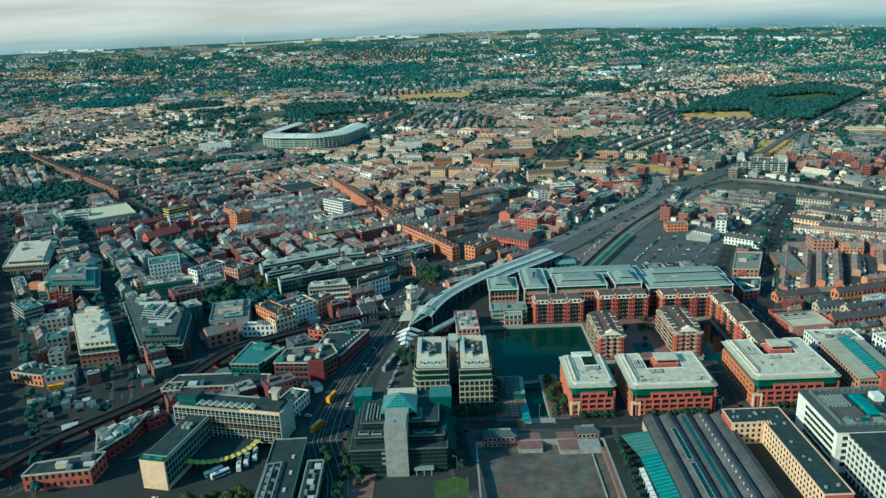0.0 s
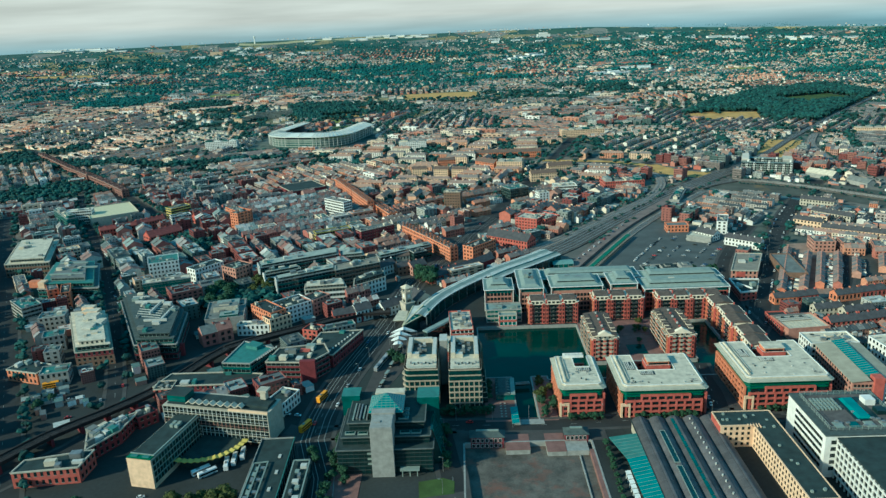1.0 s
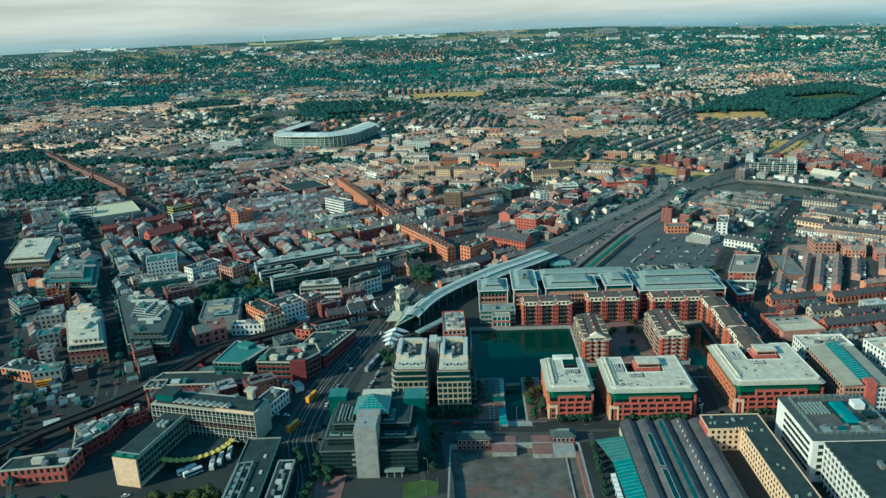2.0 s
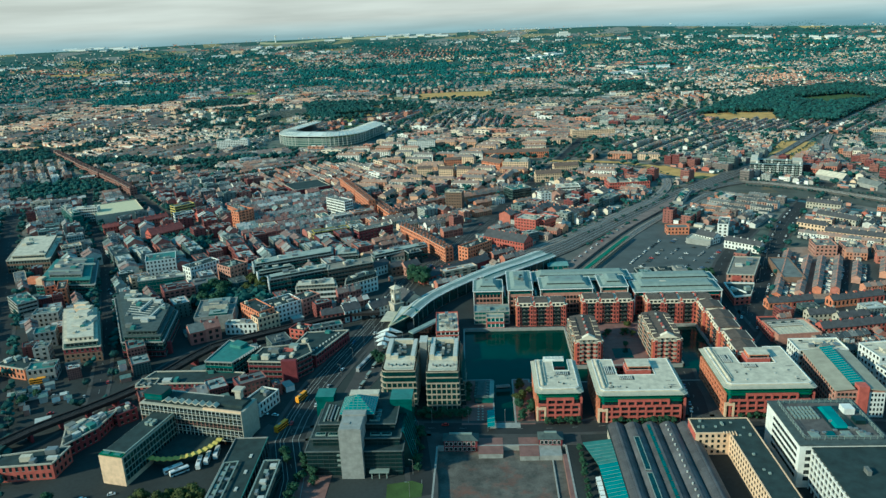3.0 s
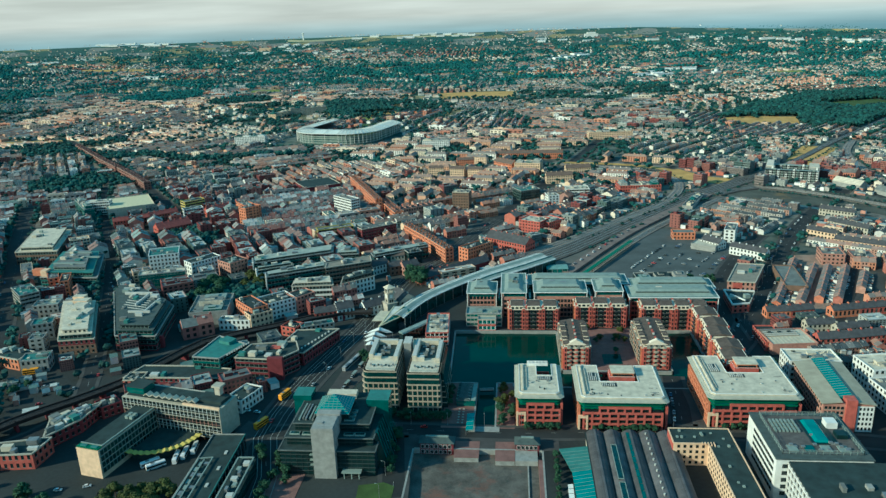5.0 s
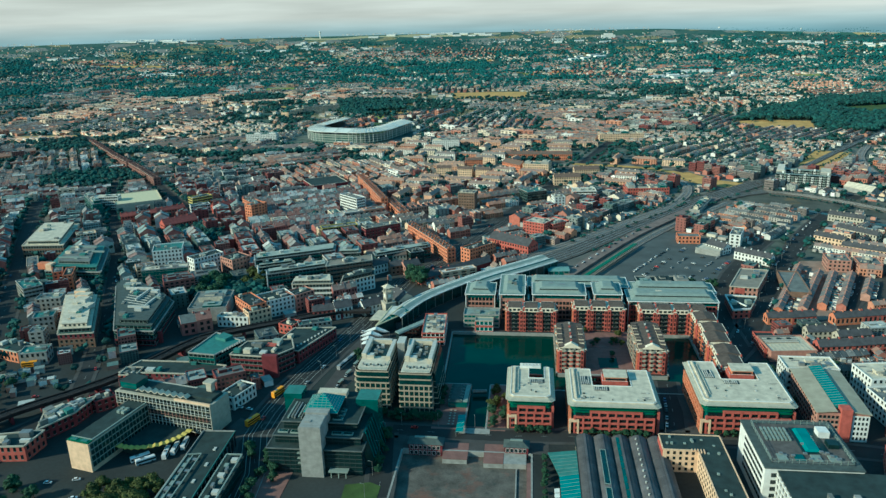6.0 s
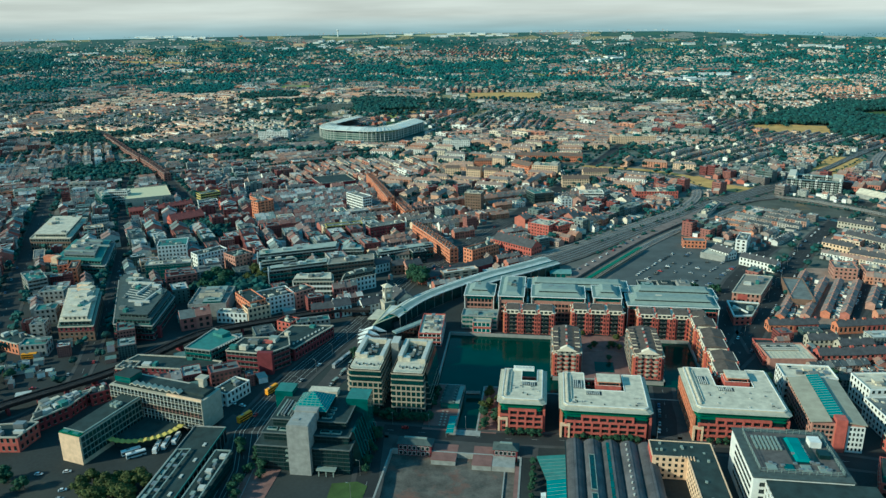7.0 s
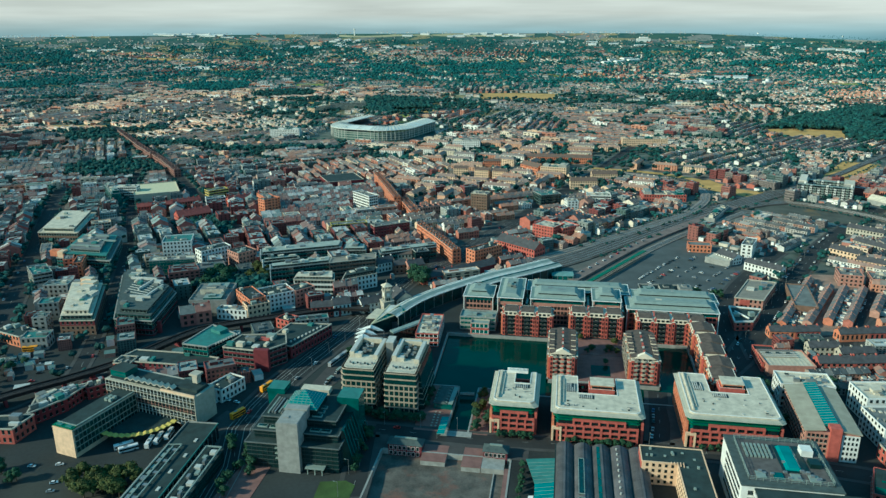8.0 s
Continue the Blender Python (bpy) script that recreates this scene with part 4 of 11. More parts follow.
        part("side_bay", g, "glass_mid", t, "sloping glazed side bay")
        for k in range(1, 6):
            part("bay_band", Geo().box(hx + .2, hx + 3.6 - k * .42, -hy + 5.8, hy - .8, k * fh - .5, k * fh), "cream_stone", t)


twin_tower(-27, -5, 420, 463, 26.5, True)
twin_tower(1, 22, 418, 463, 26.5, False)


# dark glass office with stone stair tower and glass pyramid
def dark_office():
    t = thing("dark_glass_office", -33, 370, 0, 0, "dark teal glass office with pale stone tower and pyramid rooflight", "office building")
    reserve(rect(-60, -4, 346, 400), 4)
    tiers = ((-25.5, 25.5, -20, 26, 14.8), (-23, 24, -15, 26, 19.6), (-20, 21, -8, 26, 24.2))
    low = -.5
    for x0, x1, y0, y1, z1 in tiers:
        part("wall", Geo().box(x0, x1, y0, y1, low, z1), "dark", t, "dark tinted glass wall")
        z = max(low, 0) + 2.4
        while z < z1 - 1:
            part("floor_band", Geo().box(x0 - .35, x1 + .35, y0 - .35, y1 + .35, z, z + .32), "band_dark", t)
            z += 2.45
        part("terrace", Geo().box(x0 - .8, x1 + .8, y0 - .8, y1 + .8, z1, z1 + .45), "roof_dark", t, "dark felted roof terrace")
        g = Geo()
        e = .85
        for p, q in (((x0 - e, y0 - e), (x1 + e, y0 - e)), ((x1 + e, y0 - e), (x1 + e, y1 + e)), ((x0 - e, y0 - e), (x0 - e, y1 + e))):
            g.beam((*p, z1 + .3), (*q, z1 + .3), .3)
        part("terrace_edge", g, "ledge_grey", t, "pale grey terrace edge")
        for x in range(int(x0) + 2, int(x1) - 1, 3):
            part("mullion", Geo().box(x - .06, x + .06, y0 - .2, y0 - .02, low, z1), "band_dark", t)
        low = z1
    g = Geo()
    g.solid([(25.6, -13, -.4), (32, -11, -.4), (31, 22, -.4), (25.6, 23, -.4)], [(24.6, -11, 20.4), (26.0, -10, 20.4), (26.0, 21, 20.4), (24.6, 22, 20.4)])
    side = part("side_glazing", g, "glass_mid", t, "sloping teal glazed flank")
    for k in range(9):
        y = -11 + k * 4.1
        part("glazing_bar", Geo().beam((31.9, y, 0), (26.1, y * .96 + .6, 20.4), .12), "glass_aqua", side)
    # framed rooflights on the stepped terraces, rails and ducts
    for k, (x, y, z) in enumerate(((10, -5, 24.65), (10, -.5, 24.65), (10, 4, 24.65), (11, -12.5, 20.05), (17, -12.5, 20.05), (-19, -12, 20.05), (-12, -12.4, 20.05))):
        lt = part("rooflight_frame", Geo().box(x - 2.8, x + 2.8, y - 1.3, y + 1.3, z, z + .8), "metal_pale", t)
        part("rooflight_glass", Geo().box(x - 2.4, x + 2.4, y - .95, y + .95, z + .8, z + .88), "glass_mid", lt)
    for k in range(5):
        part("duct", Geo().box(-18.4 + k * 1.9, -17.6 + k * 1.9, -6 + k % 2, 12 - k, 24.65, 25.4 + .3 * (k % 3)), ("metal_pale", "roof_grey", "steel")[k % 3], t)
    for k in range(3):
        part("balcony_slab", Geo().box(-9.2, -6.8, -21.6, -20.2, 6.5 + k * 3.1, 7.0 + k * 3.1), "metal_pale", t)
    g = Geo()
    g.box(-6.8, 5.2, -23.5, -9, -.5, 29.5)
    g.box(-6.4, 4.8, -23.1, -9.4, 29.5, 29.9)
    part("stair_tower", g, "concrete", t, "plain pale stone stair tower")
    g = Geo()
    g.box(-7.2, 5.6, -9, -4, 24.65, 30.5)
    g.box(-4.5, -1.5, -18, -16, 29.5, 30.3)
    part("tower_head", g, "concrete", t)
    # pyramid rooflight on a square drum
    g = Geo()
    g.box(-9, 9.5, -5, 14, 24.5, 28.5)
    part("drum", g, "dark", t)
    g = Geo()
    base, top = [(-9.4, -5.4, 28.5), (9.9, -5.4, 28.5), (9.9, 14.4, 28.5), (-9.4, 14.4, 28.5)], (.2, 4.5, 35.5)
    for k in range(4):
        g.face([base[k], base[(k + 1) % 4], top])
    pyr = part("pyramid", g, "glass_aqua", t, "aqua glass pyramid rooflight")
    g = Geo()
    for k in range(4):
        a, b = Vector(base[k]), Vector(base[(k + 1) % 4])
        for u in range(0, 9):
            p = a.lerp(b, u / 8)
            e = min(u, 8 - u) / 4
            q = a.lerp(Vector(top), e) if u <= 4 else b.lerp(Vector(top), e)
            g.beam(p, q, .07)
        for u in range(0, 8):
            g.beam(a.lerp(Vector(top), u / 8), b.lerp(Vector(top), u / 8), .09)
    part("glazing_bars", g, "metal_pale", pyr)
    for x0, x1, y0, y1, z in ((-27, -17, 16, 26, 28), (17, 29, 10, 22, 29)):
        g = Geo()
        g.box(x0, x1, y0, y1, -.5, z - 2.5)
        part("corner_tower", g, "glass_teal", t)
        g = Geo()
        g.box(x0 - .3, x1 + .3, y0 - .3, y1 + .3, z - 2.5, z, 0, 1)
        part("corner_cap", g, ["glass_teal", "roof_teal"], t, "teal capped corner tower")
    g = Geo()
    g.box(-8, 9, 19, 25, 24.5, 27.5)
    part("plant_room", g, "roof_light", t)
    g = Geo()
    for x in (9, 13, 17):
        g.box(x, x + .5, -23.5, -23, 0, 3.6)
    g.box(8, 18.5, -24, -20, 3.6, 4.1)
    part("porch", g, "metal_pale", t)


M["band_dark"] = mat("dark_grey_band", (0.045, 0.06, 0.06), 0.6)
M["ledge_grey"] = mat("grey_terrace_ledge", (0.12, 0.135, 0.13), 0.7, var=0.3)
dark_office()


# bus station: two slabs with gridded walls, wavy canopy between
def bus_station():
    t = thing("bus_station", -134, 384.5, 0, -13, "bus station slab blocks with white gridded windows and wavy canopy", "bus station")
    reserve([(-178, 345), (-152, 340), (-90, 360), (-85, 400), (-165, 412)], 3)
    # long slab
    part("office_slab", Geo().box(-35, 33, 0, 18, 3.2, 22.5), "stone", t, "pale stone slab raised over the concourse")
    for side, L, D, cx, cy in (((0, -1), 68, 18, -1, 9), ((0, 1), 68, 18, -1, 9)):
        length, at0 = side_frame(side, L, D)
        fh = 3.7
        for k in range(5):
            z = 3.6 + k * fh
            def at(a, o, zz, at0=at0, cx=cx, cy=cy):
                p = at0(a, o, zz)
                return (p[0] + cx, p[1] + cy, p[2])
            for i in range(25):
                a = -33.6 + 67.2 * i / 25
                g = Geo()
                slab(g, at, a + .09, a + 2.6, 0, .06, z + .3, z + fh - .02, 0)
                slab(g, at, a - .09, a + .09, 0, .32, z + .3, z + fh - .02, 1)
                slab(g, at, a + .09, a + 2.6, .06, .2, z + 1.5, z + 1.58, 1)
                part("window", g, ["glass", "white" if k != 2 else "pink"], t)
            g = Geo()
            slab(g, at, -34, 34, -.02, .45, z + fh + .02, z + fh + .26)
            part("spandrel", g, "stone", t)
    g = Geo()
    g.box(-33, 31, 2, 16, 22.5, 23.0)
    part("roof", g, "roof_dark", t)
    g = Geo()
    g.box(-34, -22, 4, 14, 23, 27)
    g.box(-34.4, -21.6, 3.6, 14.4, 27, 27.4, 1)
    part("penthouse", g, ["glass_teal", "roof_dark"], t)
    g = Geo()
    g.box(14, 31, 5, 15, 23, 24.6)
    part("penthouse", g, "roof_dark", t)
    g = Geo()
    g.box(24, 27.5, 10, 13.5, 26, 31)
    g.box(22.8, 28.8, 9, 14.6, 31, 32.2, 0)
    part("flue", g, "stone", t)
    # folded roof canopies
    for k in range(8):
        g = Geo()
        x = -20 + k * 4.6
        g.face([(x, 1, 24.4), (x + 2.3, 1, 26), (x + 2.3, 5, 26), (x, 5, 24.4)])
        g.face([(x + 2.3, 1, 26), (x + 4.4, 1, 24.4), (x + 4.4, 5, 24.4), (x + 2.3, 5, 26)])
        g.beam((x, 1, 24.3), (x + 2.3, 1, 25.9), .22)
        g.beam((x + 2.3, 1, 25.9), (x + 4.4, 1, 24.3), .22)
        part("folded_canopy", g, "roof_light", t)
    g = Geo()
    g.box(8, 33, 0, 1.2, 22.5, 23.6)
    part("roof_edge", g, "cream", t)
    for x in range(-30, 32, 8):
        for y in (2, 15):
            g = Geo()
            g.box(x, x + .9, y, y + .9, -.3, 3.2)
            part("column", g, "orange", t)
    g = Geo()
    g.box(-30, 20, 4, 16, -.3, 3.2)
    part("concourse", g, "glass", t)
    # lower wing towards the street
    g = Geo()
    g.box(-26.5, -11.8, -47, 0, -.4, 17.2)
    part("wing", g, "cream", t, "cream rendered lower wing")
    for sx in (-1, 1):
        x = -19.15 + sx * 7.35
        for k in range(4):
            z = 2.4 + k * 3.6
            for i in range(17):
                b = -46 + 45.7 * i / 17
                g = Geo()
                lo, hi = sorted((x, x + sx * .06))
                g.box(lo, hi, b + .1, b + 2.58, z + .3, z + 3.45, 0)
                lo, hi = sorted((x, x + sx * .3))
                g.box(lo, hi, b - .1, b + .1, z + .3, z + 3.45, 1)
                part("window", g, ["glass_mid", "metal_pale"], t)
            g = Geo()
            lo, hi = sorted((x - sx * .02, x + sx * .42))
            g.box(lo, hi, -47, -.2, z + 3.5, z + 3.75)
            part("spandrel", g, "metal_pale", t)
    g = Geo()
    g.box(-26, -12.3, -46.5, -.2, 17.2, 17.6)
    part("roof", g, "roof_dark", t)
    g = Geo()
    g.box(-26.3, -12, -46.9, -43.5, 17.6, 18.1, 0)
    g.box(-24.5, -20.5, -46, -44, 18.1, 18.5, 1)
    g.box(-17.5, -13.5, -46, -44, 18.1, 18.5, 1)
    part("roof_edge", g, ["green_trim", "roof_teal"], t, "green roof edge")
    g = Geo()
    g.box(-12.7, -12, -43, -.3, 17.6, 18.5)
    g.box(-26.3, -12, -43.4, -42.9, 18.1, 18.6)
    part("parapet", g, "metal_pale", t)
    for k in range(4):
        g = Geo()
        g.box(-21 + (k % 2) * 3, -19 + (k % 2) * 3, -15 + k // 2 * 3, -13 + k // 2 * 3, 17.6, 19.4)
        part("roof_unit", g, "metal_pale", t)
    # yellow wavy canopy on an arc
    n = 26
    g = Geo()
    for k in range(n):
        a0, a1 = radians(-100 + 105 * k / n), radians(-100 + 105 * (k + 1) / n)
        z0, z1 = 5.6 + .7 * abs(math.sin(k * 1.5708)), 5.6 + .7 * abs(math.sin((k + 1) * 1.5708))
        q = []
        for a, z in ((a0, z0), (a1, z1)):
            for r in (23.6, 27.2):
                q.append((-7 + r * math.cos(a), -3 + r * math.sin(a), z))
        g.solid([q[0], q[1], q[3], q[2]], [(p[0], p[1], p[2] + .35) for p in (q[0], q[1], q[3], q[2])])
    part("wavy_canopy", g, "yellow", t, "yellow scalloped concrete canopy")
    g = Geo()
    ring = [(-7 + 22.8 * math.cos(radians(a)), -3 + 22.8 * math.sin(radians(a))) for a in range(-98, 6, 8)] + [(14, 3), (-10, 3)]
    g.poly(ring, -.3, 5.2)
    part("hall", g, "roof_dark", t, "low dark roofed hall")


bus_station()


# brick apartments on the dock, with cream cornice, tiled roof and balcony stacks
def dock_flats(x0, x1, y0, y1, h, face, label, pediment=False, ang=0.0, step=13.0):
    """face: the wall that looks over the water, an index of SIDES."""
    cx, cy, L, D = (x0 + x1) / 2, (y0 + y1) / 2, x1 - x0, y1 - y0
    t = thing("dock_apartments", cx, cy, 0, ang, label, "apartment building", "brick apartments round the dock")
    reserve(rect(x0, x1, y0, y1), 3)
    hx, hy = L / 2, D / 2
    g = Geo()
    g.box(-hx, hx, -hy, hy, -3.2, h - 2.6)
    part("wall", g, "brick", t, "red brick wall")
    g = Geo()
    g.box(-hx + .8, hx - .8, -hy + .8, hy - .8, h - 2.6, h)
    part("top_storey", g, "cream_white", t, "cream rendered set-back top storey")
    long_x = L >= D
    # low pitched roofs, one for each section, broken by lower stair bays
    n = max(1, round((L if long_x else D) / step))
    sections = 1 if pediment else n
    for k in range(sections):
        full, across = (L, hy) if long_x else (D, hx)
        gap = 0.0 if pediment else 1.3
        u0, u1 = -full / 2 + full * k / sections + gap, -full / 2 + full * (k + 1) / sections - gap
        w, rise = across - .3, 1.9
        prof = [(-w, h), (w, h), (w, h + .35), (0, h + rise), (-w, h + .35)]
        ends = []
        for u in (u0, u1):
            ends.append([(u, v, z) if long_x else (v, u, z) for v, z in prof])
        rg = Geo()
        rg.solid(ends[0], ends[1])
        part("roof", rg, "flat_tile", t, "low brown tiled roof")
        if not pediment:
            # white attic front between brick end piers
            for sd in (-1, 1):
                v0, v1 = sorted((sd * (across - .5), sd * (across + .25)))
                ag, pg = Geo(), Geo()
                for geo, p0, p1, z0, z1 in ((ag, u0 + .2, u1 - .2, h - 2.4, h + .3), (pg, u0 - 1.2, u0 + .2, h - 2.5, h + .9)):
                    if long_x:
                        geo.box(p0, p1, v0, v1, z0, z1)
                    else:
                        geo.box(v0, v1, p0, p1, z0, z1)
                part("attic_front", ag, "cream_white", t, "cream rendered attic front")
                part("pier", pg, "brick", t)
                for i in range(3):
                    c = u0 + (u1 - u0) * (i + .5) / 3
                    wn_ = Geo()
                    q0, q1 = sorted((sd * (across + .25), sd * (across + .33)))
                    if long_x:
                        wn_.box(c - 1.1, c + 1.1, q0, q1, h - 2.0, h - .4)
                    else:
                        wn_.box(q0, q1, c - 1.1, c + 1.1, h - 2.0, h - .4)
                    part("attic_window", wn_, "glass", t)
    g = Geo()
    e = .35
    g.box(-hx - e, hx + e, -hy - e, -hy + .6, h - 2.9, h - 2.5)
    g.box(-hx - e, hx + e, hy - .6, hy + e, h - 2.9, h - 2.5)
    g.box(-hx - e, -hx + .6, -hy + .61, hy - .61, h - 2.9, h - 2.5)
    g.box(hx - .6, hx + e, -hy + .61, hy - .61, h - 2.9, h - 2.5)
    part("cornice", g, "cream_white", t)
    fl = 5
    fh = (h - 2.6) / fl
    wg, wt = Geo(), Geo()
    for side in SIDES:
        length, at = side_frame(side, L, D)
        for k in range(fl):
            window_row(t, at, -length / 2 + .8, length / 2 - .8, k * fh + .8, k * fh + fh * .84, "punched", "glass", "stone", wg)
        window_row(t, at, -length / 2 + .6, length / 2 - .6, h - 2.3, h - .7, "punched", "glass", "cream_white", wt)
    small_windows(t, wg, "glass", "stone")
    small_windows(t, wt, "glass", "cream_white")
    # shallow brick bays that step the walls
    for side in SIDES:
        length, at = side_frame(side, L, D)
        nb = max(1, round(length / step))
        for k in range(nb):
            for q in (-.40, .40):
                a = -length / 2 + length * (k + .5 + q) / nb
                g = Geo()
                slab(g, at, a - 1.0, a + 1.0, .02, .9, -3.2, h - 1.6 - 1.0 * (k % 2))
                slab(g, at, a - 1.2, a + 1.2, .02, 1.1, h - 1.6 - 1.0 * (k % 2), h - 1.2 - 1.0 * (k % 2), 1)
                for j in range(fl):
                    slab(g, at, a - .5, a + .5, .9, .96, j * fh + .8, j * fh + fh * .84, 2)
                # bays facing west take the orange brick: sunlight put into their colour
                part("bay", g, ["orange" if side == (-1, 0) else "brick", "cream_white", "glass"], t)
    # balcony stacks: dark recesses with railed slabs
    length, at = side_frame(SIDES[face], L, D)
    m = max(1, round(length / step)) if length > 20 else 1
    for k in range(m):
        a = -length / 2 + length * (k + .5) / m
        g = Geo()
        slab(g, at, a - 2.4, a + 2.4, 0, .1, .3, h - 3.2)
        part("balcony_recess", g, "glass", t)
        for j in range(1, fl):
            g = Geo()
            z = j * fh
            slab(g, at, a - 2.5, a + 2.5, .1, 1.5, z, z + .2, 0)
            slab(g, at, a - 2.5, a + 2.5, 1.4, 1.5, z + 1.0, z + 1.12, 1)
            for q in range(9):
                slab(g, at, a - 2.45 + q * .6, a - 2.37 + q * .6, 1.4, 1.48, z + .2, z + 1.0, 1)
            part("balcony", g, ["slate", "dark"], t)
    for k in range(1, n, 2):
        g = Geo()
        if long_x:
            a = -hx + L * k / n
            a = min(max(a, -hx + .5), hx - .5)
            g.box(a - .4, a + .4, -2.5, -1, h - .2, h + 2.9)
        else:
            b = min(max(-hy + D * k / n, -hy + .5), hy - .5)
            g.box(-.8, .8, b - .4, b + .4, h - .2, h + 2.9)
        part("chimney", g, "brick", t)
    if pediment:
        for si in (1, 3):
            length, at = side_frame(SIDES[si], L, D)
            for j in range(1, fl + 1):
                for q in range(3):
                    p0, p1 = -length / 2 + length * q / 3 + .6, -length / 2 + length * (q + 1) / 3 - .6
                    g = Geo()
                    slab(g, at, p0, p1, .02, 1.5, j * fh - .15, j * fh + .1)
                    slab(g, at, p0, p1, 1.38, 1.5, j * fh + .1, j * fh + .95 - .5 * (j == fl))
                    part("long_balcony", g, "stone", t, "pale continuous balcony")
    if pediment:
        for sd in (-1, 1):
            for k in range(7):
                b = -hy + 5.5 + (D - 8) * k / 7
                lo, hi = sorted((sd * (hx - 3.4), sd * (hx - .1)))
                dm = part("dormer", Geo().box(lo, hi, b, b + 3.0, h - .3, h + 1.5 + .3 * (k % 2)), "cream_white", t, "cream rendered dormer")
                q0, q1 = sorted((sd * (hx - .1), sd * (hx - .02)))
                part("window", Geo().box(q0, q1, b + .5, b + 2.5, h, h + 1.2), "glass", dm)
                lo, hi = sorted((sd * (hx - 3.5), sd * (hx + .2)))
                part("dormer_roof", Geo().box(lo, hi, b - .2, b + 3.2, h + 1.5 + .3 * (k % 2), h + 1.75 + .3 * (k % 2)), "flat_tile", dm)
        for k in range(6):
            part("roof_vent", Geo().box(-.6, .6, -hy + 6 + k * 6.0, -hy + 7.1 + k * 6.0, h + 1.5, h + 2.9), "roof_stone" if k % 2 else "brick", t)
        for q in (-.55, 0, .55):
            length, at = side_frame(SIDES[0], L, D)
            for j in range(1, fl + 1):
                g = Geo()
                arc = [(q * hx + 1.9 * math.cos(v), -hy - 1.5 * math.sin(v)) for v in [math.pi * u / 6 for u in range(7)]]
                g.poly(arc[::-1], j * fh - .2, j * fh)
                g.poly([(x * 1.0, y) for x, y in arc[::-1]], j * fh + .7, j * fh + .85)
                part("bowed_balcony", g, "stone", t, "bowed pale balcony")
    if pediment:
        g = Geo()
        w = hx * .8
        for yy in (-hy - .3, ):
            g.face([(-w, yy, h - .4), (w, yy, h - .4), (0, yy, h + 3.6)])
            g.face([(w, yy + 3, h - .4), (-w, yy + 3, h - .4), (0, yy + 3, h + 3.6)])
            g.face([(-w, yy, h - .4), (0, yy, h + 3.6), (0, yy + 3, h + 3.6), (-w, yy + 3, h - .4)])
            g.face([(w, yy, h - .4), (w, yy + 3, h - .4), (0, yy + 3, h + 3.6), (0, yy, h + 3.6)])
        part("pediment", g, "cream_white", t, "cream triangular gable")
    return t


dock_flats(63, 101, 547, 561, 19, 0, "red brick dockside apartments with brown roofs")
dock_flats(114, 153, 551, 565, 19.5, 0, "red brick dockside apartments with brown roofs")
dock_flats(163, 213, 547, 561, 19.5, 0, "long red brick dockside apartments with stacked balconies")
dock_flats(100, 118, 479, 520, 18.5, 3, "gabled brick apartments standing by the water", True)
dock_flats(153, 172, 480, 524, 18.5, 3, "gabled brick apartments standing by the water", True)
for k in range(5):
    dock_flats(201 + 2.2 * (k % 2), 216 + 2.2 * (k % 2), 455 + 18.6 * k, 473.4 + 18.6 * k, 18.5 - .8 * (k % 2), 3, "stepped red brick waterside apartments with white attic", step=18.0)


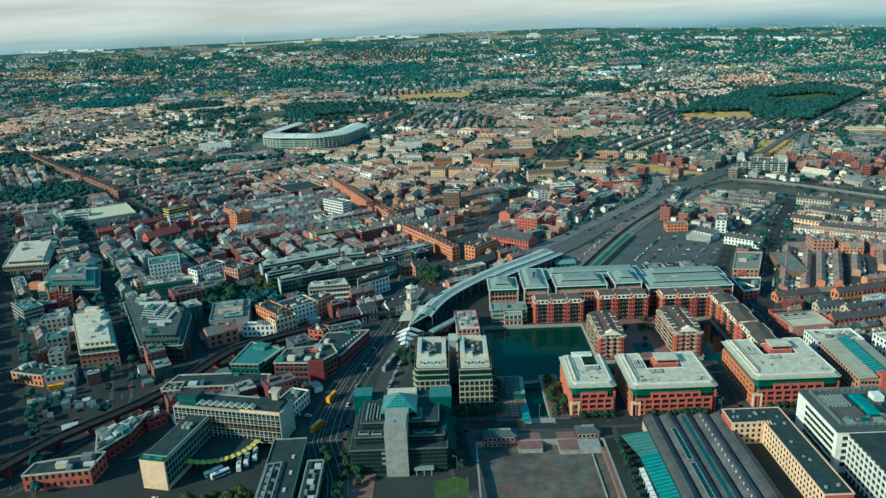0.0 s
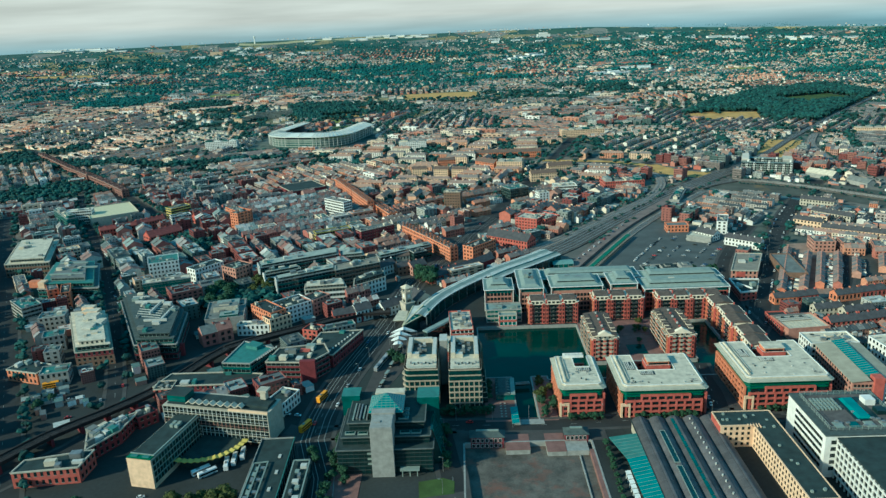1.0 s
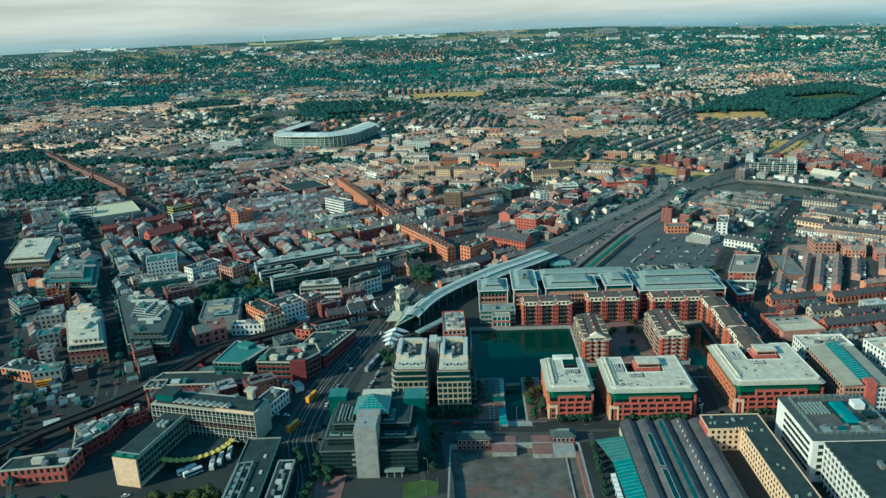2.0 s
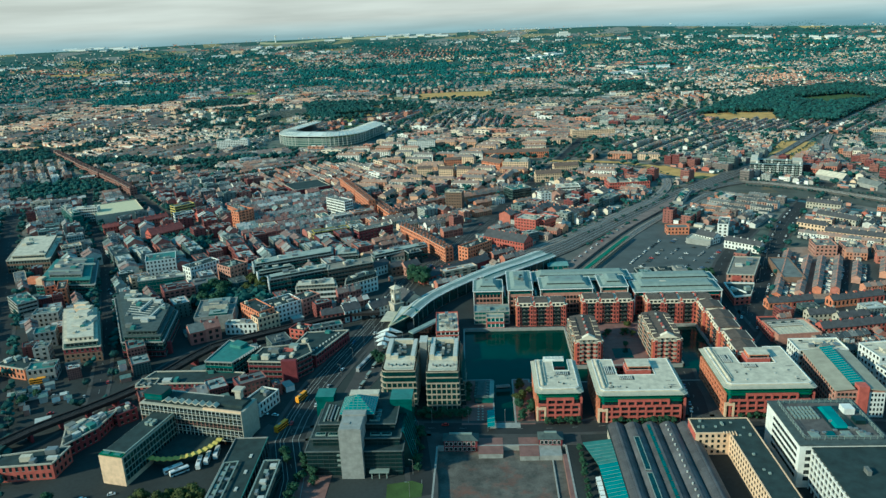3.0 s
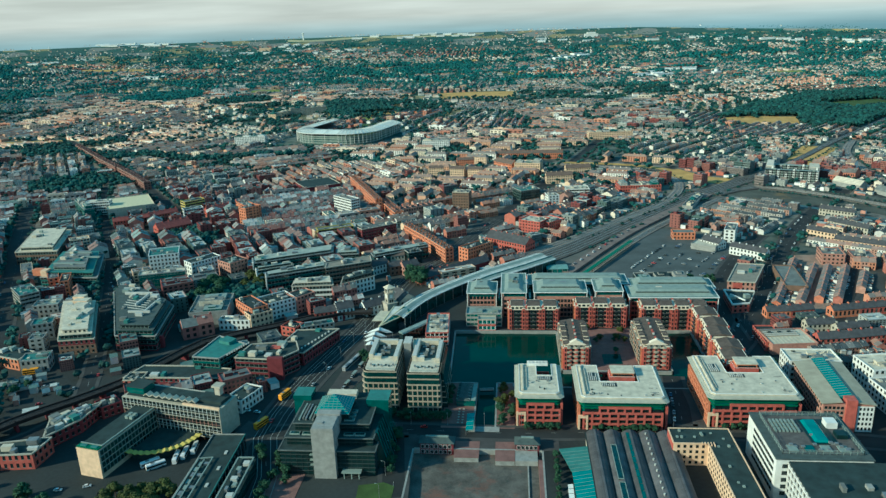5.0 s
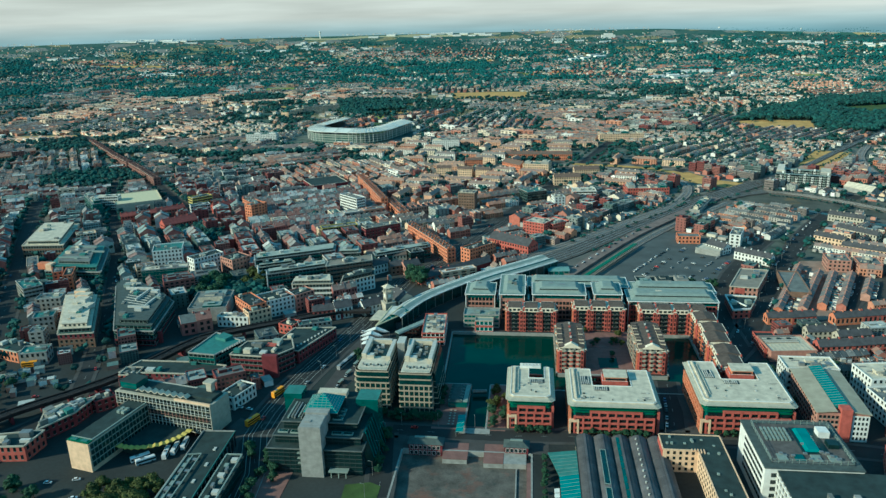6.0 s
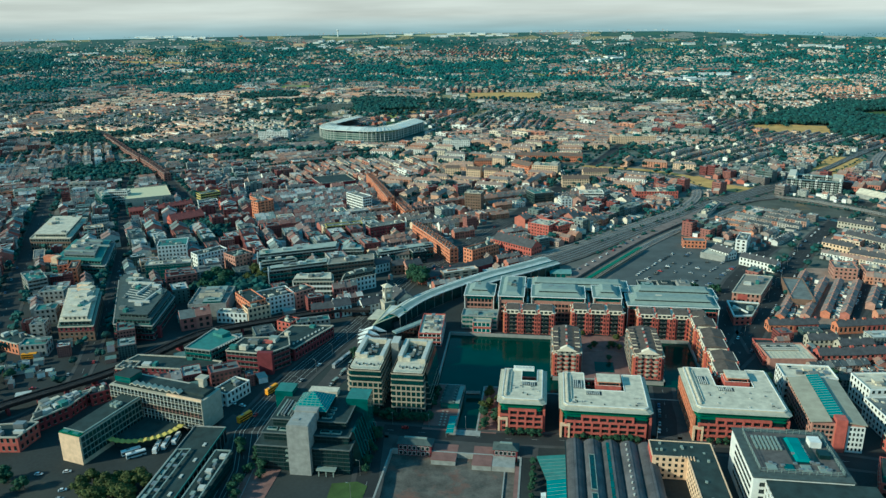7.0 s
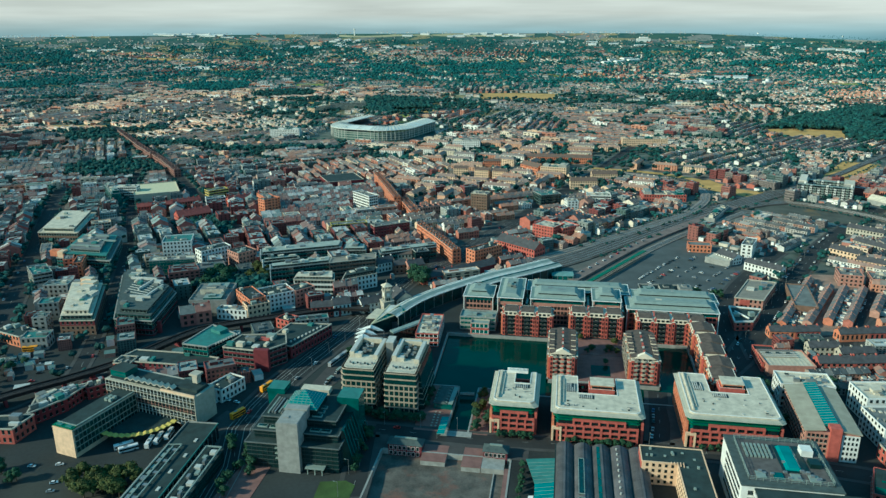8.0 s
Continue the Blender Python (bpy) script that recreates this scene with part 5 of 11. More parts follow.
# vaulted market hall of parallel roof bays
def market_hall():
    t = thing("market_hall", 131, 330, 0, 0, "long market hall with grey corrugated roof bays and skylights", "hall")
    reserve(rect(90, 156, 265, 390), 2)
    g = Geo()
    g.box(-24, 24, -62, 56, -.4, 6.6)
    part("wall", g, "stone", t, "pale stone wall")
    bays = 5
    for k in range(bays):
        x0, x1 = -24.4 + 48.8 * k / bays, -24.4 + 48.8 * (k + 1) / bays
        xm = (x0 + x1) / 2
        seg = 8
        prof = [(x0 + .25 + (x1 - x0 - .5) * u / seg, 6.7 + 2.3 * math.sin(math.pi * u / seg) ** .85) for u in range(seg + 1)]
        base = [(x1 - .25, 6.3), (x0 + .25, 6.3)]
        g = Geo()
        g.solid([(x, -62.5, z) for x, z in prof + base][::-1], [(x, 56.5, z) for x, z in prof + base][::-1])
        roof = part("roof", g, ("roof_hall", "roof_hall_light")[k % 2], t, "ribbed grey metal roof bay")
        part("gutter", Geo().box(x0 - .25, x0 + .25, -62.4, 56.4, 6.6, 6.95), "roof_dark", roof)
        for y in range(-61, 56, 8):
            g = Geo()
            for (a, za), (b, zb) in zip(prof, prof[1:]):
                g.beam((a, y, za + .02), (b, y, zb + .02), .07)
            part("seam", g, "roof_hall_light", roof)
        part("ridge", Geo().box(xm - .55, xm + .55, -62, 56, 8.85, 9.2), "roof_hall_light", roof)
        if k == 1:
            for y0, y1 in ((-58, -26), (-24, 6), (9, 40)):
                lt = part("skylight", Geo().box(xm - 2.4, xm + .2, y0, y1, 8.6, 9.25), "glass_mid", roof)
                g = Geo()
                for p, q in (((xm - 2.5, y0), (xm - 2.5, y1)), ((xm + .3, y0), (xm + .3, y1)), ((xm - 2.5, y0), (xm + .3, y0)), ((xm - 2.5, y1), (xm + .3, y1))):
                    g.beam((*p, 9.3), (*q, 9.3), .16)
                part("skylight_frame", g, "metal_pale", lt)
        if k == 2:
            for y in range(-60, 50, 6):
                part("skylight", Geo().box(xm - 2.6, xm - .8, y, y + 5.4, 8.3, 9.0), "glass_teal", roof)
        if k == 3:
            for y in range(-58, 54, 5):
                part("vent", Geo().cyl(xm - 1.6, y, 8.6, 9.7, .4, .5, 8), "roof_stone", roof)
    # glass side hall under a teal roof
    for y0, y1, w0, w1, m in ((-62, -20, -32.2, -33.4, "glass_aqua"), (-20, 20, -33.4, -34.4, "glass_aqua"), (20, 42, -34.4, -39.9, "roof_teal")):
        g = Geo()
        g.solid([(w0, y0, 4.6), (-24.6, y0, 6.6), (-24.6, y1 - .3, 6.6), (w1, y1 - .3, 4.6)], [(w0, y0, 5.0), (-24.6, y0, 7.0), (-24.6, y1 - .3, 7.0), (w1, y1 - .3, 5.0)])
        r = part("side_roof", g, m, t, "teal glazed lean-to roof")
        g = Geo()
        for k in range(int((y1 - y0) / 3)):
            g.beam((w0 + (w1 - w0) * k * 3 / (y1 - y0), y0 + k * 3, 5.03), (-24.6, y0 + k * 3, 7.03), .06)
        part("glazing_grid", g, "metal_pale", r)
    g = Geo()
    g.box(-32.0, -31.7, -62, 41, -.3, 4.9)
    part("side_wall", g, "glass_teal", t)
    for y in range(-60, 40, 5):
        g = Geo()
        g.box(-32.5, -32.0, y, y + .5, -.3, 4.6)
        part("post", g, "steel", t)
    # low white canopy panels along the side hall
    for y in range(-56, 9, 4):
        g = Geo()
        g.solid([(-37.2, y, 3.2), (-34.6, y, 3.6), (-34.6, y + 3.4, 3.6), (-37.2, y + 3.4, 3.2)], [(-37.2, y, 3.4), (-34.6, y, 3.8), (-34.6, y + 3.4, 3.8), (-37.2, y + 3.4, 3.4)])
        g.box(-37.1, -36.8, y + 1.5, y + 1.8, -.3, 3.2)
        part("canopy_panel", g, "white", t, "white canopy panel")


M["deck"] = mat("deck_concrete", (0.19, 0.15, 0.135), 0.9, var=0.3, scale=0.08)
M["car_park"] = mat("car_park_asphalt", (0.088, 0.098, 0.098), 0.9, var=0.3, scale=0.06, fine=1.5)
M["roof_hall"] = mat("ribbed_hall_roof", (0.085, 0.082, 0.085), 0.6, metal=0.1, var=0.45, scale=0.12, fine=1.5)
M["roof_hall_light"] = mat("worn_hall_roof", (0.12, 0.115, 0.118), 0.6, metal=0.1, var=0.45, scale=0.12, fine=1.5)
market_hall()


def ell_building():
    t = thing("cream_apartments", 168, 350, 0, 0, "cream brick L-shaped apartments with dark flat roof", "apartment building")
    reserve(rect(150, 186, 290, 382), 2)
    ring = [(-17, 16), (-17, 31), (15, 31), (16, -50), (2, -50), (1, 16)]
    g = Geo()
    g.poly(ring, -.4, 13.2)
    part("wall", g, "cream", t, "cream brick wall")
    g = Geo()
    g.poly([(-16.6, 16.4), (-16.6, 30.6), (14.6, 30.6), (15.6, -49.6), (2.4, -49.6), (1.4, 16.4)], 13.2, 13.5)
    part("roof", g, "roof_dark", t)
    g = Geo()
    for a, b in zip(ring, ring[1:] + ring[:1]):
        g.beam((*a, 13.5), (*b, 13.5), .3)
    part("parapet", g, "cream", t)
    part("end_wall", Geo().box(-17.3, -17.02, 16.3, 30.7, -.3, 13), "brick", t, "red brick end wall")
    part("end_wall", Geo().box(2.3, 15.7, -50.4, -50.05, -.3, 13), "brick", t, "red brick end wall")
    for k in range(4):
        z = 1.2 + k * 3.2
        for i in range(20):
            y = 14 - i * 3.2
            part("window", Geo().box(.95 + (16 - y) * .015, 1.02 + (16 - y) * .015 + .06, y - 1.4, y, z, z + 1.7), "glass", t)
        for i in range(5):
            x = -15 + i * 3.2
            part("window", Geo().box(x, x + 1.4, 15.92, 16.0, z, z + 1.7), "glass", t)
        for i in range(25):
            y = 28 - i * 3.2
            x = 15.4 + (31 - y) * .0123
            part("window", Geo().box(x - .1, x + .1, y - 1.3, y, z, z + 1.7), "glass", t)
    r = random.Random(5)
    for _ in range(16):
        g = Geo()
        if r.random() < .4:
            x, y = r.uniform(-15, 0), r.uniform(19, 28)
        else:
            x, y = r.uniform(4, 13), r.uniform(-45, 28)
        g.box(x - .6, x + .6, y - .6, y + .6, 13.5, 13.5 + r.uniform(.4, 1.2))
        part("roof_unit", g, "metal_pale", t)
    for k in range(5):
        g = Geo()
        g.box(-2.5 + k * 1.5, -2.1 + k * 1.5, 15.2 - k * .6, 16.2, 13.3, 14.4)
        part("gable_stub", g, "cream", t)


ell_building()


M["roof_border"] = mat("grey_green_roof_border", (0.075, 0.095, 0.092), 0.85, var=0.3)
M["roof_brownish"] = mat("brown_roof_deck", (0.11, 0.10, 0.095), 0.9, var=0.35)


def white_office():
    t = thing("white_office", 216, 358, 0, 0, "white clad office with dark roof deck and teal atrium", "office building")
    reserve(rect(190, 245, 300, 385), 3)
    g = Geo()
    g.box(-23, 22, -22, 22, -.4, 24)
    part("wall", g, "white", t, "white panel wall")
    for k in range(5):
        g = Geo()
        z = 4 + k * 3.8
        g.box(-23.06, -22.9, -19, 12, z, z + 1.9, 0)
        for i in range(11):
            g.box(-23.2, -22.9, -19 + i * 3.1 - .1, -19 + i * 3.1 + .1, z, z + 1.9, 1)
        part("ribbon_window", g, ["glass", "steel"], t)
        g = Geo()
        g.box(-20, 20, -22.06, -21.9, z, z + 2.2)
        part("ribbon_window", g, "glass", t)
        g = Geo()
        g.box(-20, 20, 21.9, 22.06, z, z + 2.2)
        part("ribbon_window", g, "glass", t)
    g = Geo()
    g.box(-23.4, 22.4, -22.4, 22.4, 24, 24.6)
    part("roof", g, "roof_border", t, "grey green roof border")
    part("roof_deck", Geo().box(-18.6, 18.6, -17.6, 18.6, 24.6, 24.68), "roof_brownish", t, "brown roof deck inside the plant screen")
    for k in range(4):
        part("rooflight", Geo().box(-15 + k * 8, -10.5 + k * 8, -16, -10.5, 24.68, 25.2), "metal_pale" if k != 1 else "glass_teal", t, "pale roof panel")
    part("plant_room", Geo().box(12, 17, -4, 1.5, 24.68, 27), "dark", t)
    part("atrium_base", Geo().box(-1.4, 11, -9, 15, 24.68, 25.0), "dark", t)
    g = Geo()
    for p, q in (((-19, -18), (19, -18)), ((19, -18), (19, 19)), ((19, 19), (-19, 19)), ((-19, 19), (-19, -18))):
        for z in (25.4, 26.2, 27.0):
            g.beam((*p, z), (*q, z), .08)
        for u in range(13):
            a = Vector((*p, 24.6)).lerp(Vector((*q, 24.6)), u / 12)
            g.beam(a, a + Vector((0, 0, 2.5)), .09)
    part("plant_screen", g, "metal_pale", t)
    for k in range(7):
        for j in range(3):
            g = Geo()
            g.box(-16 + k * 1.9, -15 + k * 1.9, 2 + j * 4.2, 5.4 + j * 4.2, 24.6, 25.7)
            part("cooling_unit", g, "metal_pale", t)
    g = Geo()
    g.solid([(-.5, -8, 24.6), (8.5, -8, 24.6), (8.5, 14, 24.6), (-.5, 14, 24.6)], [(1.5, -7, 26.0), (6.5, -7, 26.0), (6.5, 13, 26.0), (1.5, 13, 26.0)])
    part("atrium_roof", g, "glass_aqua", t, "teal glazed atrium roof")
    g = Geo()
    g.box(10.5, 16, 6, 12, 24.6, 28)
    part("plant_room", g, "white", t)
    r = random.Random(9)
    for _ in range(14):
        g = Geo()
        x, y = r.uniform(-16, 17), r.uniform(-15, 0)
        g.box(x - .9, x + .9, y - .7, y + .7, 24.6, 24.6 + r.uniform(.6, 1.6))
        part("roof_unit", g, "steel", t)
    # lower dark block in front, white framed street wall
    t = thing("black_roof_office", 223, 310, 0, 0, "office with black roof and white framed windows", "office building")
    g = Geo()
    g.box(-24, 24, -36, 25.6, -.4, 22.6)
    part("wall", g, "glass", t)
    g = Geo()
    g.box(-24.3, 24.3, -36.3, 25.7, 22.6, 23.3)
    part("roof", g, "roof_dark", t)
    for k in range(6):
        g = Geo()
        g.box(-24.7, -24.02, -36, 25.4, 2.8 + k * 3.6, 3.5 + k * 3.6)
        part("floor_band", g, "white", t)
    for k in range(17):
        g = Geo()
        g.box(-24.6, -24.02, -36 + k * 3.8, -35.4 + k * 3.8, 0, 22.4)
        part("fin", g, "white", t)
    roof_units(t, 40, 44, 23.3, 3, 6)
    reserve(rect(200, 256, 275, 335), 3)


white_office()


def skylight_block():
    t = thing("brick_apartments", 256.5, 431, 0, -3, "red brick apartments with grey roof and long teal skylight", "apartment building")
    reserve(rect(238, 280, 398, 486), 3)
    g = Geo()
    g.box(-13.5, 13.5, -27, 26, -.4, 17)
    part("wall", g, "pink", t, "orange brown brick wall")
    for sx in (-1, 1):
        g = Geo()
        a0, a1 = (-14.6, -3.6) if sx < 0 else (3.6, 14.6)
        za, zb = (17, 18.3) if sx < 0 else (18.3, 17)
        g.solid([(a0, -28, za), (a1, -28, zb), (a1, 26.6, zb), (a0, 26.6, za)], [(a0, -28, za + .5), (a1, -28, zb + .5), (a1, 26.6, zb + .5), (a0, 26.6, za + .5)])
        part("roof", g, "roof_olive", t)
    g = Geo()
    g.solid([(-3.4, -22, 17.2), (3.4, -22, 17.2), (3.4, 28, 17.2), (-3.4, 28, 17.2)], [(-3.4, -22, 19.0), (3.4, -22, 20.2), (3.4, 28, 20.2), (-3.4, 28, 19.0)])
    s = part("skylight", g, "glass_aqua", t, "long teal glazed rooflight")
    g = Geo()
    for k in range(18):
        g.beam((-3.5, -21.5 + k * 2.9, 19.1), (3.5, -21.5 + k * 2.9, 20.3), .08)
    part("glazing_bars", g, "metal_pale", s)
    g = Geo()
    g.box(-1.5, 4.2, -28.6, -22.2, -.3, 20.0)
    part("stair_tower", g, "brick", t)
    g = Geo()
    g.box(5, 13.8, -27.5, -27.02, -.3, 16)
    part("end_wall", g, "white", t)
    for k in range(5):
        for i in range(4):
            g = Geo()
            g.box(5.9 + i * 2.0, 6.9 + i * 2.0, -27.58, -27.5, 1.2 + k * 3.1, 2.9 + k * 3.1)
            part("window", g, "glass", t)
        for i in range(5):
            g = Geo()
            g.box(-12.6 + i * 2.2, -11.2 + i * 2.2, -27.14, -27.0, 1.2 + k * 3.1, 2.9 + k * 3.1, 0)
            g.box(-12.8 + i * 2.2, -11.0 + i * 2.2, -27.2, -27.0, .9 + k * 3.1, 1.2 + k * 3.1, 1)
            part("window", g, ["glass", "stone"], t)
    wg = Geo()
    for side in SIDES:
        length, at = side_frame(side, 27, 53)
        for k in range(5):
            window_row(t, at, -length / 2 + .8, length / 2 - .8, 1 + k * 3.3, 2.8 + k * 3.3, "punched", "glass", "stone", wg)
    small_windows(t, wg, "glass", "stone")


skylight_block()
block("apartment_block", 259, 471, 32, 18, 0, 16, "white", "roof_light", "punched", "flat", "white rendered apartments with flat pale roof")
block("apartment_block", 300, 462, 26, 22, 8, 16, "white", "roof_light", "punched", "flat", "white rendered apartments with flat pale roof")
block("apartment_block", 296, 432, 22, 26, 8, 14, "white", "roof_grey", "punched", "flat", "white rendered apartments with grey flat roof")
block("apartment_block", 292, 405, 18, 16, 8, 9, "brick", "roof_grey", "punched", "flat", "curved red brick annex with flat roof")
block("apartment_block", 318, 408, 24, 26, 8, 15, "white", "roof_light", "punched", "flat", "white rendered apartments with pale flat roof")
block("low_office", 282, 368, 34, 26, -20, 9, "brick", "roof_grey", "punched", "flat", "low red brick office with grey flat roof")
block("low_office", 285, 330, 30, 30, -20, 12, "concrete", "roof_grey", "ribbon", "flat", "grey concrete office with ribbon windows")
block("dock_bank", 43.5, 559.5, 28, 15, 0, 11, "concrete", "metal_pale", "ribbon", "flat", "grey dockside office with teal window bands", glass="glass_teal")
block("dock_pavilion", 46, 547.6, 14, 7.6, 0, 9.5, "brick", "metal_pale", "grid", "flat", "red brick dockside pavilion with teal glazing", units=0, glass="glass_teal")


# pale roofed offices behind the dock
M["ledge"] = mat("grey_green_roof_ledge", (0.17, 0.235, 0.215), 0.7, var=0.2, scale=0.3)


def layered_office(x0, x1, y0, y1, h, wall, label, ang=0.0):
    t = thing("layered_office", (x0 + x1) / 2, (y0 + y1) / 2, 0, ang, label, "office building", "pale roofed offices behind the dock")
    reserve(rect(x0, x1, y0, y1), 3)
    hx, hy = (x1 - x0) / 2, (y1 - y0) / 2
    g = Geo()
    g.box(-hx, hx, -hy, hy, -.4, h - 3.5)
    part("wall", g, wall, t)
    g = Geo()
    g.box(-hx + .8, hx - .8, -hy + .8, hy - .8, h - 3.5, h)
    part("top_storey", g, "glass_teal", t)
    g = Geo()
    g.box(-hx - 1.2, hx + 1.2, -hy - 1.2, hy + 1.2, h, h + .5)
    part("roof", g, "ledge", t, "grey green metal roof with broad eaves")
    g = Geo()
    e = 1.25
    for p, q in (((-hx - e, -hy - e), (hx + e, -hy - e)), ((hx + e, -hy - e), (hx + e, hy + e)), ((hx + e, hy + e), (-hx - e, hy + e)), ((-hx - e, hy + e), (-hx - e, -hy - e))):
        g.beam((*p, h + .35), (*q, h + .35), .3)
    part("eaves_edge", g, "white", t, "white metal eaves edge")
    def band(i):
        return [(-hx + i, -hy + i), (hx - i, -hy + i), (hx - i, hy - i), (-hx + i, hy - i)]
    part("roof_hip", Geo().solid([(*p, h + .5) for p in band(1.4)], [(*p, h + 2.3) for p in band(4.6)]), "metal_pale", t, "pale hipped metal roof")
    if min(hx, hy) > 9:
        part("lantern_wall", Geo().poly(band(5.0), h + 2.3, h + 3.4), "glass", t)
        part("lantern_roof", Geo().solid([(*p, h + 3.4) for p in band(4.2)], [(*p, h + 4.6) for p in band(6.6)]), "metal_pale", t)
    else:
        part("roof_plant", Geo().box(-hx * .45, hx * .3, -1.6, 1.6, h + 2.3, h + 3.6), "metal_pale", t)
    if hx > 24:
        part("clerestory_wall", Geo().box(-hx * .72, hx * .62, -2.6, 2.6, h + 2.2, h + 4.4), "metal_pale", t)
        for k in range(12):
            a = -hx * .70 + hx * 1.3 * k / 12
            part("clerestory_window", Geo().box(a, a + hx * .075, -2.68, -2.6, h + 2.9, h + 3.9), "glass", t)
        part("clerestory_roof", Geo().box(-hx * .74, hx * .64, -3.2, 3.2, h + 4.4, h + 4.8), "metal_pale", t)
    g = Geo()
    for sx in (-1, 1):
        g.box(sx * (hx + .7) - .3, sx * (hx + .7) + .3, -hy - 1.0, -hy - .4, 0, h)
    part("eaves_column", g, "white", t, "slender white eaves column")
    wg = Geo()
    for side in SIDES:
        length, at = side_frame(side, hx * 2, hy * 2)
        for k in range(4):
            window_row(t, at, -length / 2 + .8, length / 2 - .8, 1 + k * 3.9, 3.4 + k * 3.9, "grid", "glass", wall, wg)
    small_windows(t, wg, "glass", wall)
    roof_units(t, hx * 1.0, hy * .7, h + 2.3, int(x0), 4)
    roof_clutter(t, hx * 1.1, hy * .8, h + 2.3, int(x0 + 7))


layered_office(30, 52, 578, 604, 18, "pink", "brick office with pale overhanging roof")
layered_office(58, 76, 571, 616, 21, "pink", "brick office with stepped pale metal roof")
layered_office(84, 124, 572, 598, 21, "pink", "brick office with stepped pale metal roof")
layered_office(80, 160, 600, 622, 18, "concrete", "long office with pale metal roof")
layered_office(132, 152, 572, 598, 22, "pink", "brick office with stepped pale metal roof")
layered_office(158, 224, 566, 590, 19, "brick", "long office with pale metal roof and glazed attic")
layered_office(164, 228, 592, 614, 17, "concrete", "long office with pale metal roof and glazed attic")
for x0, x1, y0, y1, z in ((76.4, 83.6, 575, 612, 13), (124.6, 131.6, 574, 599, 15), (152.6, 157.6, 570, 596, 13), (52.6, 57.4, 580, 604, 11)):
    a = thing("atrium_link", (x0 + x1) / 2, (y0 + y1) / 2, 0, 0, "dark teal glazed atrium between brick offices", "atrium", "glazed atria")
    w, d = (x1 - x0) / 2, (y1 - y0) / 2
    part("glazing", Geo().box(-w, w, -d, d, -.3, z), "glass_mid", a)
    part("glass_roof", Geo().solid([(-w, -d, z), (w, -d, z), (w, d, z), (-w, d, z)], [(-w * .2, -d, z + 1.8), (w * .2, -d, z + 1.8), (w * .2, d, z + 1.8), (-w * .2, d, z + 1.8)]), "glass_teal", a)
    for k in range(6):
        part("roof_bar", Geo().beam((-w, -d + d * 2 * (k + .5) / 6, z + .1), (0, -d + d * 2 * (k + .5) / 6, z + 1.9), .1), "metal_pale", a)
block("plant_building", 195, 636, 44, 22, 3, 12, "dark", "roof_dark", "none", "flat", "dark roofed plant building with rooftop machinery", units=9)
block("brick_annex", 4, 497, 20, 26, 3, 8.5, "brick", "roof_light", "punched", "flat", "red and white brick offices by the station", units=6)
block("brick_annex", 9, 535, 17, 38, 3, 10.5, "brick", "roof_light", "grid", "flat", "brick office with pale roof plant by the station", units=12)


# station: twin-bay train shed on a curve, clock tower, tram canopy
SHED = [(-18, 544), (-9, 571), (2, 592), (22, 619), (46, 647), (73, 672), (99, 698)]


M["shed_grey"] = mat("grey_shed_roof", (0.20, 0.26, 0.25), 0.7, var=0.3, scale=0.15)
M["shed_pale"] = mat("weathered_shed_roof", (0.52, 0.53, 0.48), 0.7, var=0.35, scale=0.15)


def train_shed():
    t = thing("train_shed", 0, 0, 0, 0, "long curved train shed with pale twin-bay metal roofs", "train station")
    q = line_points([Vector((*p, 0)) for p in SHED], 9.0)
    reserve_line([Vector((*p, 0)) for p in SHED], 27)
    n = len(q)

    def across(k, o):
        d = q[min(k + 1, n - 1)] - q[max(k - 1, 0)]
        s = Vector((d.y, -d.x, 0)).normalized()      # to the right of travel
        return q[k] + s * o
    for k in range(n - 1):
        for b, (o0, o1, rise) in enumerate(((-13.0, -.9, 1.8), (.6, 11.4, 1.6))):
            if b == 1 and q[k].y < 628:
                continue
            g = Geo()
            sec = []
            for kk in (k, k + 1):
                pts = []
                for u in range(7):
                    o = o0 + (o1 - o0) * u / 6
                    p = across(kk, o)
                    pts.append((p.x, p.y, 10.4 + rise * math.sin(math.pi * u / 6)))
                sec.append(pts)
            for u in range(6):
                g.face([sec[0][u], sec[0][u + 1], sec[1][u + 1], sec[1][u]], (0, 1, 0, 1, 2, 0)[u])
                g.face([(*p[:2], p[2] - .3) for p in (sec[1][u], sec[1][u + 1], sec[0][u + 1], sec[0][u])])
            part("roof_bay", g, ["shed_pale", "shed_grey", "metal_pale"], t)
            g = Geo()
            g.beam(sec[0][6], sec[1][6], .35)
            g.beam(sec[0][0], sec[1][0], .35)
            part("gutter", g, "white", t)
            if b == 1:
                g = Geo()
                for kk, z in ((0, 0), ):
                    a, c = [Vector(sec[0][3]), Vector(sec[1][3])]
                    g.beam(a, c, .5)
                part("ridge_light", g, "glass_teal", t)
        g = Geo()
        wide = 11.2 if q[k].y >= 628 else .2
        a, b = across(k, wide), across(k + 1, wide)
        g.face([(a.x, a.y, 1.0), (b.x, b.y, 1.0), (b.x, b.y, 10.3), (a.x, a.y, 10.3)])
        part("side_glazing", g, "glass_mid", t)
        g = Geo()
        g.beam((a.x, a.y, .5), (a.x, a.y, 10.4), .25)
        part("post", g, "steel", t)
        g = Geo()
        a2, b2 = across(k, wide - .3), across(k + 1, wide - .3)
        c2, d2 = across(k, -14), across(k + 1, -14)
        ring = [a2, b2, d2, c2]
        g.solid([(p.x, p.y, -.5) for p in ring], [(p.x, p.y, 5.0) for p in ring])
        part("platform_base", g, "slate", t, "dark brick station viaduct")


train_shed()


